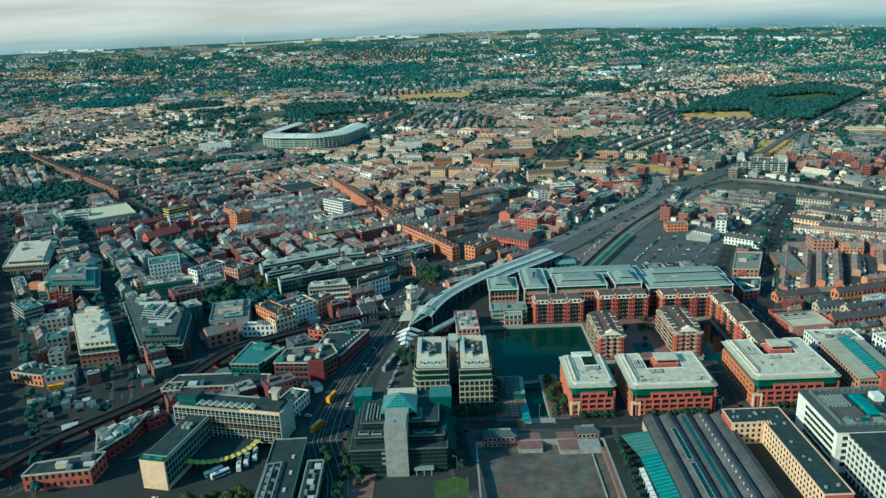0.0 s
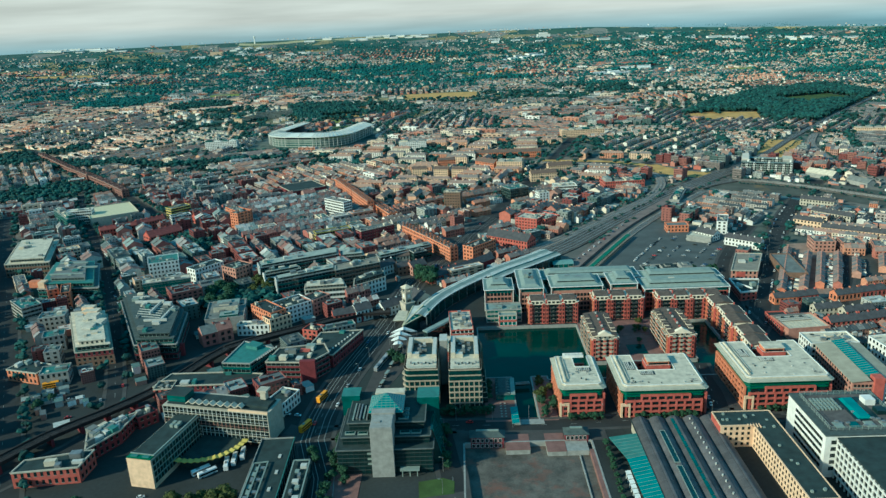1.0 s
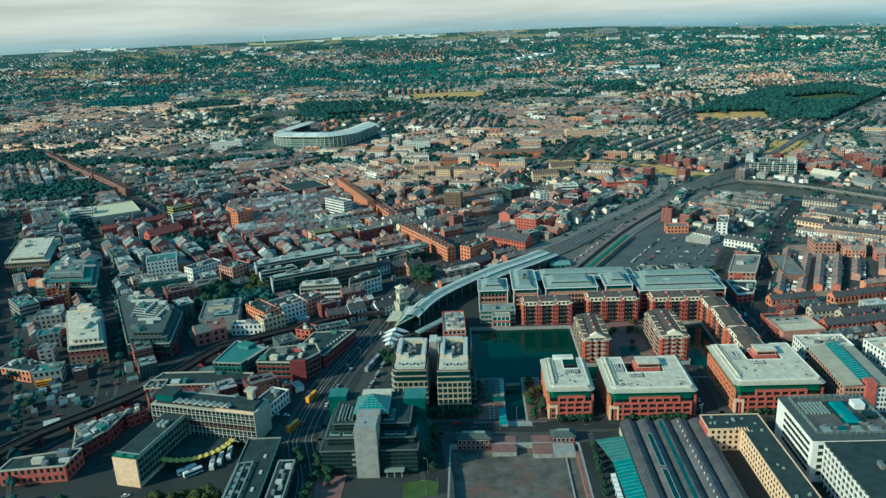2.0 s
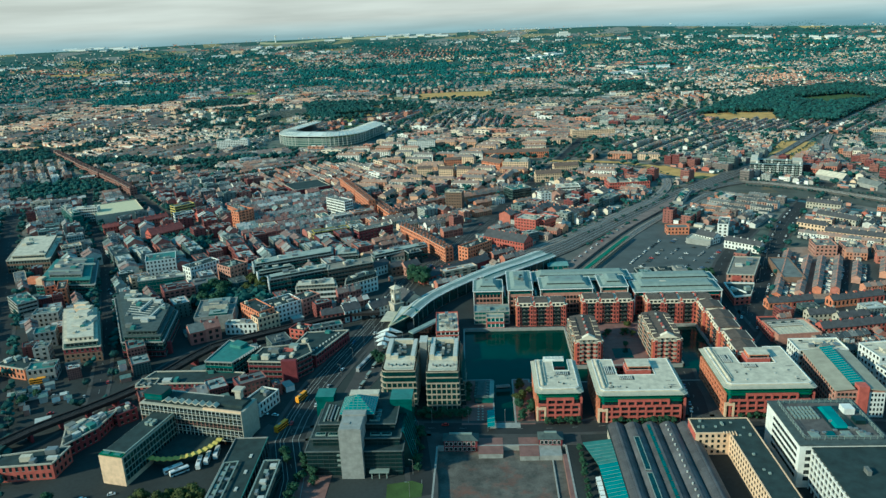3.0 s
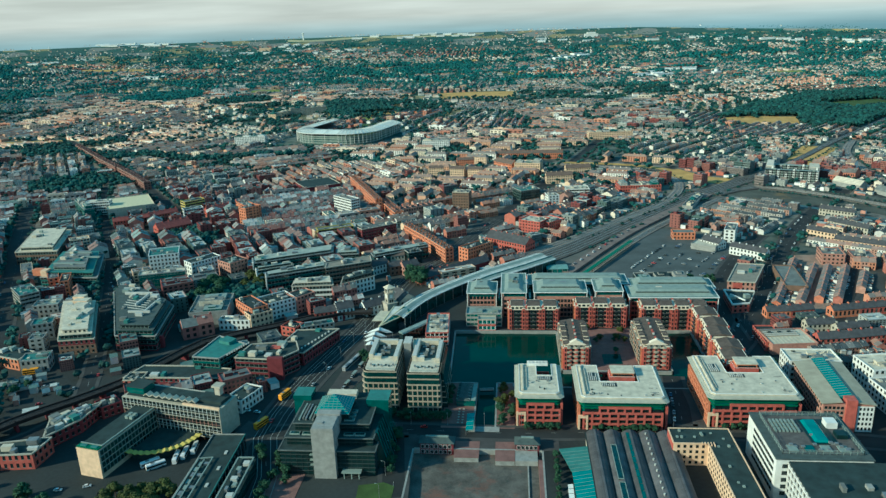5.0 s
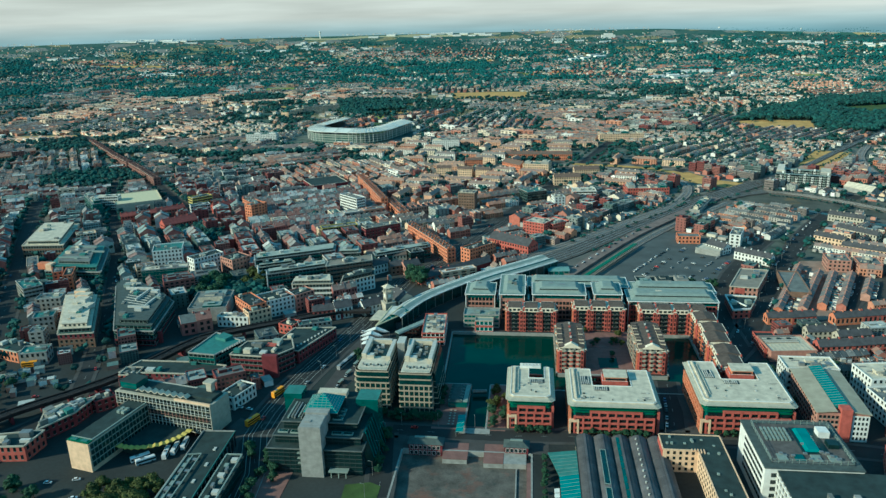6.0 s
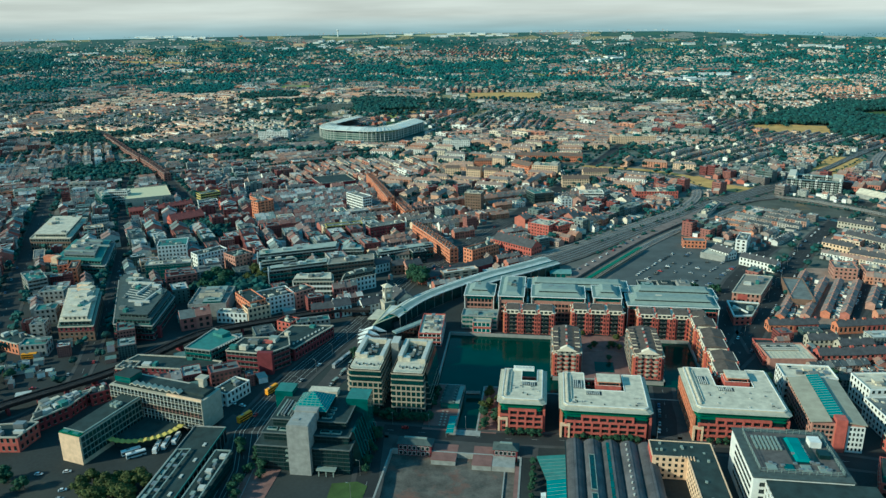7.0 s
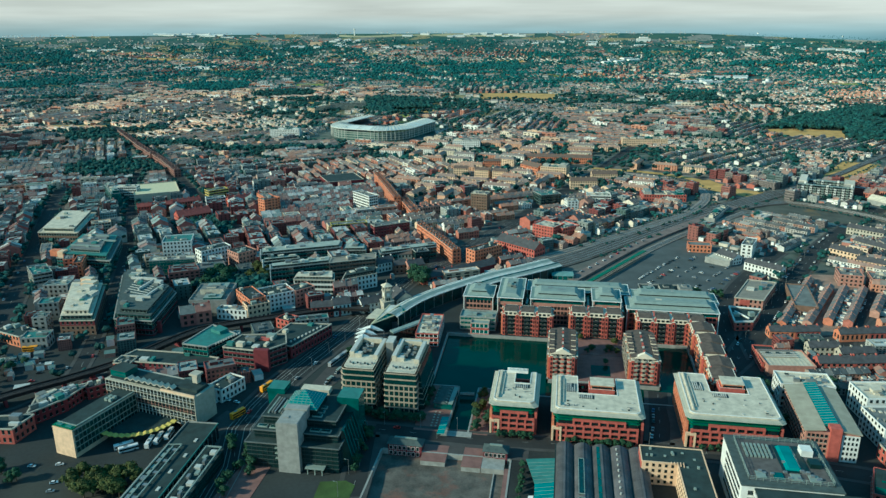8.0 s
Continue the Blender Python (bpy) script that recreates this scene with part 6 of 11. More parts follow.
def tram_canopy():
    for k, (x, y, w) in enumerate(((-34.6, 524, 10.4), (-36.6, 516.5, 8.8), (-37.2, 509.5, 6.4), (-37.4, 502.5, 4.0))):
        t = thing("tram_canopy", x, y, 0, 4, "white folded shell canopy over the tram stop", "canopy", "tram stop canopies")
        top, low = 7.2 + .28 * w, 6.4
        for sx in (-1, 1):
            # one wing of the fold: high at the middle, drooping to a point at its outer end
            q = [(0, -2.6, top - .6), (sx * w * .55, -2.2, low + .9), (sx * w, -.4, low), (sx * w * .62, 1.5, low + 1.3), (0, 2.2, top)]
            q = q if sx > 0 else q[::-1]
            part("wing", Geo().solid(q, [(a, b, c + .22) for a, b, c in q]), "white", t)
            part("rib", Geo().beam((0, -2.7, top - .5), (sx * w, -.5, low + .1), .16), "steel", t)
            part("mast", Geo().cyl(sx * (w - .5), -.3, 0, low + .1, .22, .18, 8), "steel", t)
        part("ridge_beam", Geo().beam((0, -2.8, top - .45), (0, 2.3, top + .15), .2), "roof_stone", t)
    t = thing("station_entrance", -26, 548, 0, 0, "pointed glazed prow roof at the station entrance", "canopy")
    tip, a, b, c = (-10, -18, 8.6), (-3, 15, 12.2), (5, 15, 12.4), (12, 8, 10.6)
    g = Geo()
    for p, q, m in ((a, b, 0), (b, c, 1)):
        g.solid([tip, p, q], [(tip[0], tip[1], tip[2] + .3), (p[0], p[1], p[2] + .3), (q[0], q[1], q[2] + .3)], m)
    part("roof", g, ["shed_pale", "glass_teal"], t, "folded pale metal and glass roof")
    g = Geo()
    for p, q in ((tip, a), (tip, b), (tip, c)):
        g.beam((p[0], p[1], p[2] + .4), (q[0], q[1], q[2] + .4), .35)
    part("roof_edge", g, "roof_cream", t, "cream roof edge")
    g = Geo()
    for u in range(1, 6):
        p, q = Vector(tip).lerp(Vector(b), u / 6), Vector(tip).lerp(Vector(c), u / 6)
        g.beam(p + Vector((0, 0, .35)), q + Vector((0, 0, .35)), .12)
    part("glazing_bar", g, "metal_pale", t)
    part("wall", Geo().solid([(-9, -16, -.3), (10.5, 7, -.3), (4, 13, -.3), (-3, 13, -.3)], [(-9, -16, 8.4), (10.5, 7, 10.3), (4, 13, 11.8), (-3, 13, 11.6)]), "glass_mid", t)
    # covered escalator down to the street
    t = thing("escalator_canopy", -8.5, 532, 0, 43.5, "long grey covered escalator between station and offices", "canopy")
    part("wall", Geo().solid([(-13, -2.4, -.3), (13, -2.4, -.3), (13, 2.4, -.3), (-13, 2.4, -.3)], [(-13, -2.4, 6.6), (13, -2.4, 9.0), (13, 2.4, 9.0), (-13, 2.4, 6.6)]), "glass", t)
    part("roof", Geo().solid([(-13.6, -3, 6.6), (13.4, -3, 9.1), (13.4, 3, 9.1), (-13.6, 3, 6.6)], [(-13.6, -2.2, 7.6), (13.4, -2.2, 10.1), (13.4, 2.2, 10.1), (-13.6, 2.2, 7.6)]), "shed_grey", t)
    for k in range(9):
        part("roof_rib", Geo().beam((-12.8 + k * 3.2, -2.5, 7.55 + k * .296), (-12.8 + k * 3.2, 2.5, 7.55 + k * .296), .14), "metal_pale", t)
    # flat beige canopy by the clock tower
    t = thing("forecourt_canopy", -38.5, 556, 0, 0, "flat beige canopy over the station forecourt", "canopy")
    part("roof", Geo().poly([(-6, -10), (3.6, -9.6), (5.2, 9.6), (-2.8, 11.6)], 6.6, 7.1), "roof_stripe", t)
    for x, y in ((-5, -9), (2.8, -8.8), (4.2, 8.6), (-2.2, 10)):
        part("post", Geo().cyl(x, y, 0, 6.6, .18, .18, 8), "steel", t)


tram_canopy()


def engine_hut():
    t = thing("railway_hut", 107.5, 684, 0, 4, "low railway hut with rounded pale teal roof", "hut")
    part("wall", Geo().box(-9.5, 9.5, -6.5, 6.5, -.3, 4.4), "glass_teal", t)
    n = 8
    prof = [(-7 + 14 * u / n, 4.4 + 1.9 * math.sin(math.pi * u / n)) for u in range(n + 1)]
    part("roof", Geo().solid([(-10, b, z) for b, z in prof][::-1], [(10, b, z) for b, z in prof][::-1]), "roof_aqua", t)
    for k in range(5):
        part("pier", Geo().box(-9.7 + k * 4.7, -9.2 + k * 4.7, -6.75, -6.5, -.3, 4.3), "steel", t)


M["roof_aqua"] = mat("pale_teal_metal_roof", (0.17, 0.29, 0.275), 0.55, var=0.2, scale=0.3)
engine_hut()


def clock_tower():
    t = thing("clock_tower", -35, 578.5, 0, 35, "pale stone Italianate clock tower beside the station", "clock tower")
    g = Geo()
    g.box(-4.5, 4.5, -4.5, 4.5, -.3, 10)
    g.box(-3, 3, -3, 3, 10, 19)
    part("wall", g, "stone", t)
    g = Geo()
    for z, w in ((10, 4.9), (18.6, 3.6), (13.5, 3.25)):
        g.box(-w, w, -w, w, z, z + .5)
    part("cornice", g, "stone", t)
    g = Geo()
    for a in (-2.4, 2.4):
        for b in (-2.4, 2.4):
            g.box(a - .5, a + .5, b - .5, b + .5, 19.1, 22.5)
    g.box(-3.1, 3.1, -3.1, 3.1, 22.5, 23)
    part("belfry", g, "stone", t)
    g = Geo()
    g.solid([(-4, -4, 23), (4, -4, 23), (4, 4, 23), (-4, 4, 23)], [(-.4, -.4, 25.5), (.4, -.4, 25.5), (.4, .4, 25.5), (-.4, .4, 25.5)])
    g.cyl(0, 0, 25.5, 28.5, .12, .05, 6)
    part("roof", g, "roof_light", t)
    for sx in SIDES:
        g = Geo()
        length, at = side_frame(sx, 6, 6)
        slab(g, at, -1.2, 1.2, 0, .12, 14.6, 17.4)
        part("clock_face", g, "white", t)
        for a in (-1.5, 0.3):
            g = Geo()
            slab(g, at, a, a + 1.2, 0, .1, 10.8, 13)
            part("window", g, "glass", t)
    block("station_house", -26, 592, 16, 20, 35, 10, "stone", "slate", "punched", "gable", "pale stone station house by the clock tower")


clock_tower()


# viaduct across town to the station
def viaduct():
    pts = [(-262, 345), (-238, 388), (-215, 414), (-194, 442), (-181, 470), (-165, 505), (-140, 524), (-117, 538), (-93, 554), (-72, 566), (-48, 568)]
    t = thing("railway_viaduct", 0, 0, 0, 0, "dark brick railway viaduct with two tracks", "viaduct")
    q = line_points([Vector((*p, 0)) for p in pts], 14.0)
    reserve_line([Vector((*p, 0)) for p in pts], 14)
    for k in range(len(q) - 1):
        d = (q[k + 1] - q[k]).normalized()
        s = Vector((-d.y, d.x, 0)) * 3.8
        ring = [q[k] - s, q[k + 1] - s, q[k + 1] + s, q[k] + s]
        g = Geo()
        g.solid([(p.x, p.y, 5.0) for p in ring], [(p.x, p.y, 6.6) for p in ring])
        part("span", g, "viaduct_dark", t)
        g = Geo()
        e = d * 1.6
        ring = [q[k] - s, q[k] - s + e, q[k] + s + e, q[k] + s]
        g.solid([(p.x, p.y, -.4) for p in ring], [(p.x, p.y, 5.0) for p in ring])
        part("pier", g, "darkbrick", t)
        for o in (-1, 1):
            g = Geo()
            g.beam(q[k] + s * o + Vector((0, 0, 7.1)), q[k + 1] + s * o + Vector((0, 0, 7.1)), .5)
            part("parapet", g, "viaduct_dark", t)
        for o in (-.55, -.25, .25, .55):
            g = Geo()
            g.beam(q[k] + s * o + Vector((0, 0, 6.72)), q[k + 1] + s * o + Vector((0, 0, 6.72)), .1)
            part("rail", g, "viaduct_rail", t)


M["viaduct_dark"] = mat("sooty_brick", (0.032, 0.028, 0.028), 0.95, var=0.4)
M["viaduct_rail"] = mat("dull_rail_steel", (0.10, 0.09, 0.085), 0.6, metal=0.4)
viaduct()


# stadium: three stands in a U, open to the north
M["stadium_roof"] = mat("pale_stadium_roof", (0.70, 0.72, 0.66), 0.6, var=0.15)


def stadium():
    cx, cy, ang = -277, 1528, -15
    t = thing("stadium", cx, cy, 0, ang, "large stadium with pale curved roof over three stands", "stadium")
    reserve([(cx - 112, cy - 100), (cx + 112, cy - 100), (cx + 112, cy + 105), (cx - 112, cy + 105)], 8)

    def path(o):
        """U line round the pitch, o metres outward from the inner roof edge."""
        w, s, r = 60 + o, -46 - o, 26 + o
        pts = [(-w, 92)]
        pts += [(-w, y) for y in (72, 48, 24)]
        for k in range(0, 7):
            a = math.pi + math.pi / 2 * k / 6
            pts.append((-w + r + r * math.cos(a), s + r + r * math.sin(a)))
        for k in range(0, 7):
            a = 1.5 * math.pi + math.pi / 2 * k / 6
            pts.append((w - r + r * math.cos(a), s + r + r * math.sin(a)))
        pts += [(w, y) for y in (24, 48, 72)]
        pts.append((w, 92))
        return pts
    inner, mid_, outer, wall = path(8), path(24), path(46), path(39)
    for k in range(len(inner) - 1):
        g = Geo()
        for z in (0, -.6):
            a, b, c, d, e, f = inner[k], inner[k + 1], mid_[k], mid_[k + 1], outer[k], outer[k + 1]
            g.face([(*a, 31 + z), (*b, 31 + z), (*d, 32.5 + z), (*c, 32.5 + z)])
            g.face([(*c, 32.5 + z), (*d, 32.5 + z), (*f, 27 + z), (*e, 27 + z)])
        part("roof_panel", g, "stadium_roof", t)
        part("inner_edge", Geo().beam((*a, 31), (*b, 31), .7), "steel", t)
        part("outer_edge", Geo().beam((*e, 27.2), (*f, 27.2), .7), "stadium_roof", t)
        for u in (0, .5):
            pa, pc, pe = Vector(a).lerp(Vector(b), u), Vector(c).lerp(Vector(d), u), Vector(e).lerp(Vector(f), u)
            for p0, p1 in (((*pa, 32.4), (*pc, 35.0)), ((*pc, 35.0), (*pe, 28.6)), ((*pe, 28.6), (*pe, 4.0))):
                part("roof_rib", Geo().beam(p0, p1, .42), "roof_stone", t)
        g = Geo()
        p, r = wall[k], wall[k + 1]
        g.face([(*r, 0), (*p, 0), (*p, 20), (*r, 20)])
        part("wall", g, "glass_teal", t)
        for z in (4, 9.5, 15, 19.5):
            g = Geo()
            g.beam((*p, z), (*r, z), 1.5)
            part("deck_band", g, "metal_pale", t)
        for m in range(3):
            g = Geo()
            u = Vector(p).lerp(Vector(r), m / 3)
            g.beam((u.x, u.y, 0), (u.x, u.y, 28), .45)
            part("column", g, "steel", t)
        for lo, hi, z0, z1 in ((2, 18, 2, 9), (10, 28, 12, 19), (20, 40, 20, 26)):
            g = Geo()
            a, b, c, d = path(lo)[k], path(lo)[k + 1], path(hi)[k], path(hi)[k + 1]
            g.face([(*a, z0), (*b, z0), (*d, z1), (*c, z1)])
            part("seating_tier", g, "slate", t, "dark grey seating tier")
    g = Geo()
    g.box(-52, 52, -40, 92, -.2, .3)
    part("pitch", g, "grass", t, "green grass pitch")
    t.scale = (.86, .95, .82)


stadium()


# grey apartment complex by the railway
def rail_flats():
    t = thing("rail_apartments", 458, 1083, 0, -20, "grey white apartment complex with balconies round a court", "apartment building")
    reserve([(414, 1068), (480, 1042), (496, 1084), (430, 1108)], 4)
    for x0, x1, y0, y1, h in ((-34, 34, -30, -20, 16), (-34, -22, -20, 12, 19), (21, 34, -20, 12, 20), (-22, 21, 3, 12, 17)):
        g = Geo()
        g.box(x0, x1, y0, y1, -.5, h)
        part("wall", g, "concrete", t)
        g = Geo()
        g.box(x0 + .4, x1 - .4, y0 + .4, y1 - .4, h, h + .6)
        part("roof", g, "roof_light" if y1 - y0 > 30 else "metal_pale", t)
        n = int((x1 - x0) / 4.6)
        for k in range(max(1, n)):
            xx = x0 + (x1 - x0) * (k + .5) / max(1, n)
            g = Geo()
            g.box(xx - 1.2, xx + 1.2, y0 - 1.3, y0, 1, h + (-2.6, .4, 2.8, 1.2, -1.0)[k % 5])
            part("balcony_stack", g, "white" if k % 2 else "metal_pale", t)
            for j in range(5):
                g = Geo()
                g.box(xx - .75, xx + .75, y0 - 1.38, y0 - 1.28, 2 + j * 3.2, 4.0 + j * 3.2)
                part("window", g, "glass", t)
        for j in range(5):
            g = Geo()
            g.box(x0 + .5, x1 - .5, y0 - .06, y0, 2 + j * 3.2, 4.2 + j * 3.2)
            part("ribbon_window", g, "glass", t)
        for j in range(5):
            for sx, xs in ((-1, x0), (1, x1)):
                g = Geo()
                lo, hi = sorted((xs, xs + sx * .06))
                g.box(lo, hi, y0 + .5, y1 - .5, 2 + j * 3.2, 4.0 + j * 3.2)
                part("ribbon_window", g, "glass", t)
    for k in range(5):
        g = Geo()
        g.box(-33, -24, -19 + k * 6.2, -14.5 + k * 6.2, 19.6, 21.0 + k * .6)
        part("roof_storey", g, "roof_stone", t)


rail_flats()


# railway: ballast bed, tracks, banks
M["sleepers"] = mat("pale_track_bed", (0.20, 0.17, 0.145), 0.95, var=0.3, scale=0.1)
M["rail_bed"] = mat("dark_railway_bed", (0.105, 0.096, 0.086), 0.95, var=0.45, scale=0.06)


def railway(name, pts, width, tracks, label, z=0.0, bed="ballast"):
    g = Geo()
    P = [Vector((*p, 0)) for p in pts]
    if z:
        ribbon(g, P, width, -.5, z)
    else:
        ribbon(g, P, width, .12)
    setting(name, g, bed, label, "railway")
    reserve_line(P, width + 6)
    q = line_points(P, 25.0)
    for k in range(tracks):
        o = (k - (tracks - 1) / 2) * (width - 3) / max(1, tracks)
        t = thing("railway_track", *P[0][:2], 0, 0, "steel railway track on ballast", "railway track", "station tracks")
        base = Matrix.Translation((-P[0].x, -P[0].y, 0))
        def sweep(prof):
            """A strip of constant section, as (across, up) points, along the track."""
            g = Geo()
            n = len(prof)
            for k2, p in enumerate(q):
                d = (q[min(k2 + 1, len(q) - 1)] - q[max(k2 - 1, 0)]).normalized()
                zz = float(ground_z(p.x, p.y)) + z
                for a, up in prof:
                    g.v.append((p.x - d.y * a, p.y + d.x * a, zz + up))
                if k2:
                    for m in range(n if n > 2 else 1):
                        i0, i1 = (k2 - 1) * n, k2 * n
                        g.f.append((i0 + m, i0 + (m + 1) % n, i1 + (m + 1) % n, i1 + m))
                        g.m.append(0)
            return g
        for side in (-.75, .75):
            u = o + side
            part("rail", sweep([(u - .12, .18), (u + .12, .18), (u + .12, .42), (u - .12, .42)]), "rail", t, at=base)
        g = sweep([(o - 1.0, .16), (o + 1.0, .16)])
        part("sleeper_bed", g, "sleepers", t, at=base)


railway("railway_main", [(92, 716), (122, 750), (203, 858), (300, 975), (400, 1082)], 27, 5, "wide dark railway bed with many tracks", 1.0, "rail_bed")
railway("railway_north", [(396, 1078), (440, 1130), (520, 1225), (635, 1383), (863, 1671), (1199, 2075), (1700, 2700)], 12, 3, "long straight railway line on a dark bed", 1.2, "rail_bed")
railway("railway_sidings", [(132, 672), (184, 765), (240, 850), (330, 965)], 9, 2, "brown ballasted sidings beside the station", .8)
railway("railway_west", [(70, 722), (125, 782), (190, 862), (255, 945), (290, 1020), (296, 1085), (270, 1135), (215, 1178), (120, 1215)], 13, 2, "curving railway branch on ballast", 1.2)
railway("railway_east", [(330, 985), (392, 1022), (457, 978), (532, 889), (640, 760)], 16, 3, "railway branch on a grassy bank", 1.5, "rail_bed")
railway("railway_north_east", [(665, 1385), (609, 1272), (582, 1162), (570, 1067), (574, 980), (606, 850)], 13, 2, "curving railway branch on ballast", 1.5)


# goods yard, car park and ramp beside the line
M["yard"] = mat("rail_yard_ground", (0.115, 0.112, 0.10), 0.95, var=0.4, scale=0.04, fine=0.8)
gy = Geo()
gy.poly([(66, 712), (96, 672), (142, 655), (188, 770), (225, 830), (252, 850), (330, 960), (402, 1058), (384, 1096), (280, 985), (110, 775)], -.1, .03)
setting("ground_rail_yard", gy, "yard", "stained brown grey ground of the rail yard", "ground")
reserve([(66, 712), (96, 672), (142, 655), (188, 770), (225, 830), (252, 850), (330, 960), (402, 1058), (384, 1096), (280, 985), (110, 775)], 0)
YARD = [(142, 655), (240, 640), (279, 716), (304, 766), (283, 782), (251, 819), (225, 830), (188, 770)]
yg = Geo()
yg.face([(x, y, .06) for x, y in YARD])
setting("ground_car_park", yg, "car_park", "grey asphalt car park beside the railway", "ground")
reserve(YARD, 4)
rg = Geo()
ribbon(rg, [Vector((*p, 0)) for p in ((116, 676), (150, 738), (190, 806), (236, 872), (320, 985))], 12, -.4, 2.2)
setting("road_ramp", rg, "deck", "raised parking deck of brownish concrete", "road")
reserve_line([Vector((*p, 0)) for p in ((116, 676), (150, 738), (190, 806), (236, 872), (320, 985))], 20)
t = thing("platform_canopy", 160, 716, 0, 60.5, "long green roofed platform canopy", "canopy")
part("roof", Geo().box(-62, 60, -2.2, 2.2, 4.4, 4.9), "green_trim", t)
for k in range(16):
    part("post", Geo().box(-60 + k * 7.8, -59.6 + k * 7.8, -.2, .2, 0, 4.4), "steel", t)
block("depot_building", 116, 642, 22, 16, 40, 8, "concrete", "roof_teal", "none", "flat", "low depot with pale teal roof")
cg = Geo()
ribbon(cg, [Vector((*p, 0)) for p in ((300, 1010), (368, 962), (427, 913), (499, 831), (610, 690))], 9, .1)
setting("water_canal", cg, "water", "narrow dark canal beside the railway", "water")
reserve_line([Vector((*p, 0)) for p in ((300, 1010), (368, 962), (427, 913), (499, 831), (610, 690))], 16)

# open ground: dry fields, verges, lawns
def field(name, pts, width, m, label, keep=True):
    g = Geo()
    P = [Vector((*p, 0)) for p in pts]
    ribbon(g, P, width, .3 + .013 * (sum(map(ord, name)) % 17))
    setting(name, g, m, label, "ground")
    if keep:
        reserve_line(P, width)


field("ground_golden_field", [(535, 1652), (590, 1664), (665, 1645)], 120, "straw", "dry golden field in the park")
field("ground_park_lawn", [(815, 1852), (890, 1880), (975, 1905)], 125, "grass", "mown green park lawn")
field("ground_dry_field", [(-150, 2270), (-50, 2290), (70, 2280)], 175, "straw", "dry golden playing field")
field("ground_verge", [(590, 1330), (540, 1240), (505, 1170)], 55, "straw", "dry rusty verge between railway lines")
field("ground_bank", [(300, 1150), (330, 1090), (380, 1060)], 40, "straw", "dry grassy railway bank")
field("ground_bank_west", [(150, 1225), (260, 1190), (330, 1120)], 15, "straw", "dry grassy railway bank")
M["rail_weeds"] = mat("weedy_railway_ground", (0.085, 0.088, 0.072), 0.95, var=0.45, scale=0.04, fine=0.8)
stained(M["rail_weeds"], (0.20, 0.135, 0.06), 0.03, 0.55, 0.7)
field("ground_rail_verge", [(352, 1002), (420, 975), (490, 935), (545, 865), (640, 730)], 78, "rail_weeds", "rough railway yard with weeds and dirt")
field("ground_canal_bank", [(400, 990), (480, 925), (560, 820)], 18, "straw", "dry grassy bank by the canal")
field("ground_school_field", [(-280, 1700), (-230, 1720)], 60, "grass", "green school field by the stadium")
field("ground_airfield", [(-1250, 4480), (-900, 4570), (-500, 4640), (-100, 4660)], 90, "airfield", "pale dry grass of an airfield on the skyline")
field("ground_convent_field", [(-330, 1900), (-230, 1930)], 60, "straw", "dry yellow field beyond the stadium")

# strips of farmland and playing fields between the suburbs
M["meadow"] = mat("lime_meadow", (0.24, 0.27, 0.055), 0.95, var=0.3, scale=0.02, fine=0.5, bump=0.0)
FAR_FIELDS = (
    (-770, 2526, 100, 16, 120, "meadow"), (-1030, 3450, 70, 16, 70, "straw"), (-620, 3571, 150, 20, 60, "straw"), (-282, 1828, 50, 6, 50, "meadow"),
    (-1010, 1544, 200, 28, 34, "straw"), (-923, 1788, 80, 12, 30, "meadow"), (-414, 3403, 90, 12, 90, "meadow"), (-170, 3677, 130, 10, 70, "straw"),
    (1020, 2720, 110, 8, 90, "meadow"), (1500, 3100, 300, 60, 60, "straw"), (-1300, 3050, 260, 40, 60, "meadow"), (700, 3150, 220, 20, 60, "straw"),
    (-620, 2050, 150, 50, 40, "straw"), (330, 2180, 130, 20, 36, "grass"), (150, 3000, 200, 10, 50, "meadow"), (-1750, 3400, 320, 60, 70, "straw"))
for x, y, dx, dy, w, key in FAR_FIELDS:
    field("ground_far_field" if key == "straw" else "ground_far_meadow", [(x - dx / 2, y - dy / 2), (x, y), (x + dx / 2, y + dy / 2)], w, key, "dry golden field between suburbs" if key == "straw" else "bright green meadow between suburbs")


# scrub and small trees along the railway banks
SCRUB = []
scrub_rng = random.Random(5)
for pts, w, share in (([(122, 750), (203, 858), (300, 975), (400, 1082), (520, 1225), (635, 1383), (863, 1671)], 17, .45), ([(125, 782), (190, 862), (255, 945), (290, 1020), (296, 1085), (270, 1135), (215, 1178)], 9, .5), ([(392, 1022), (457, 978), (532, 889), (640, 760)], 14, .7), ([(596, 1244), (566, 1080), (562, 940), (600, 820)], 10, .6)):
    for p, q in zip(line_points([Vector((*a, 0)) for a in pts], 5.0), line_points([Vector((*a, 0)) for a in pts], 5.0)[1:]):
        d = (q - p).normalized()
        for sd in (-1, 1):
            if scrub_rng.random() < share:
                o = sd * (w + scrub_rng.uniform(0, 4))
                k = scrub_rng.uniform(2, 5)
                SCRUB.append((p.x - d.y * o, p.y + d.x * o, float(ground_z(p.x, p.y)), k * 1.5, k * 1.5, k, scrub_rng.uniform(0, 6)))
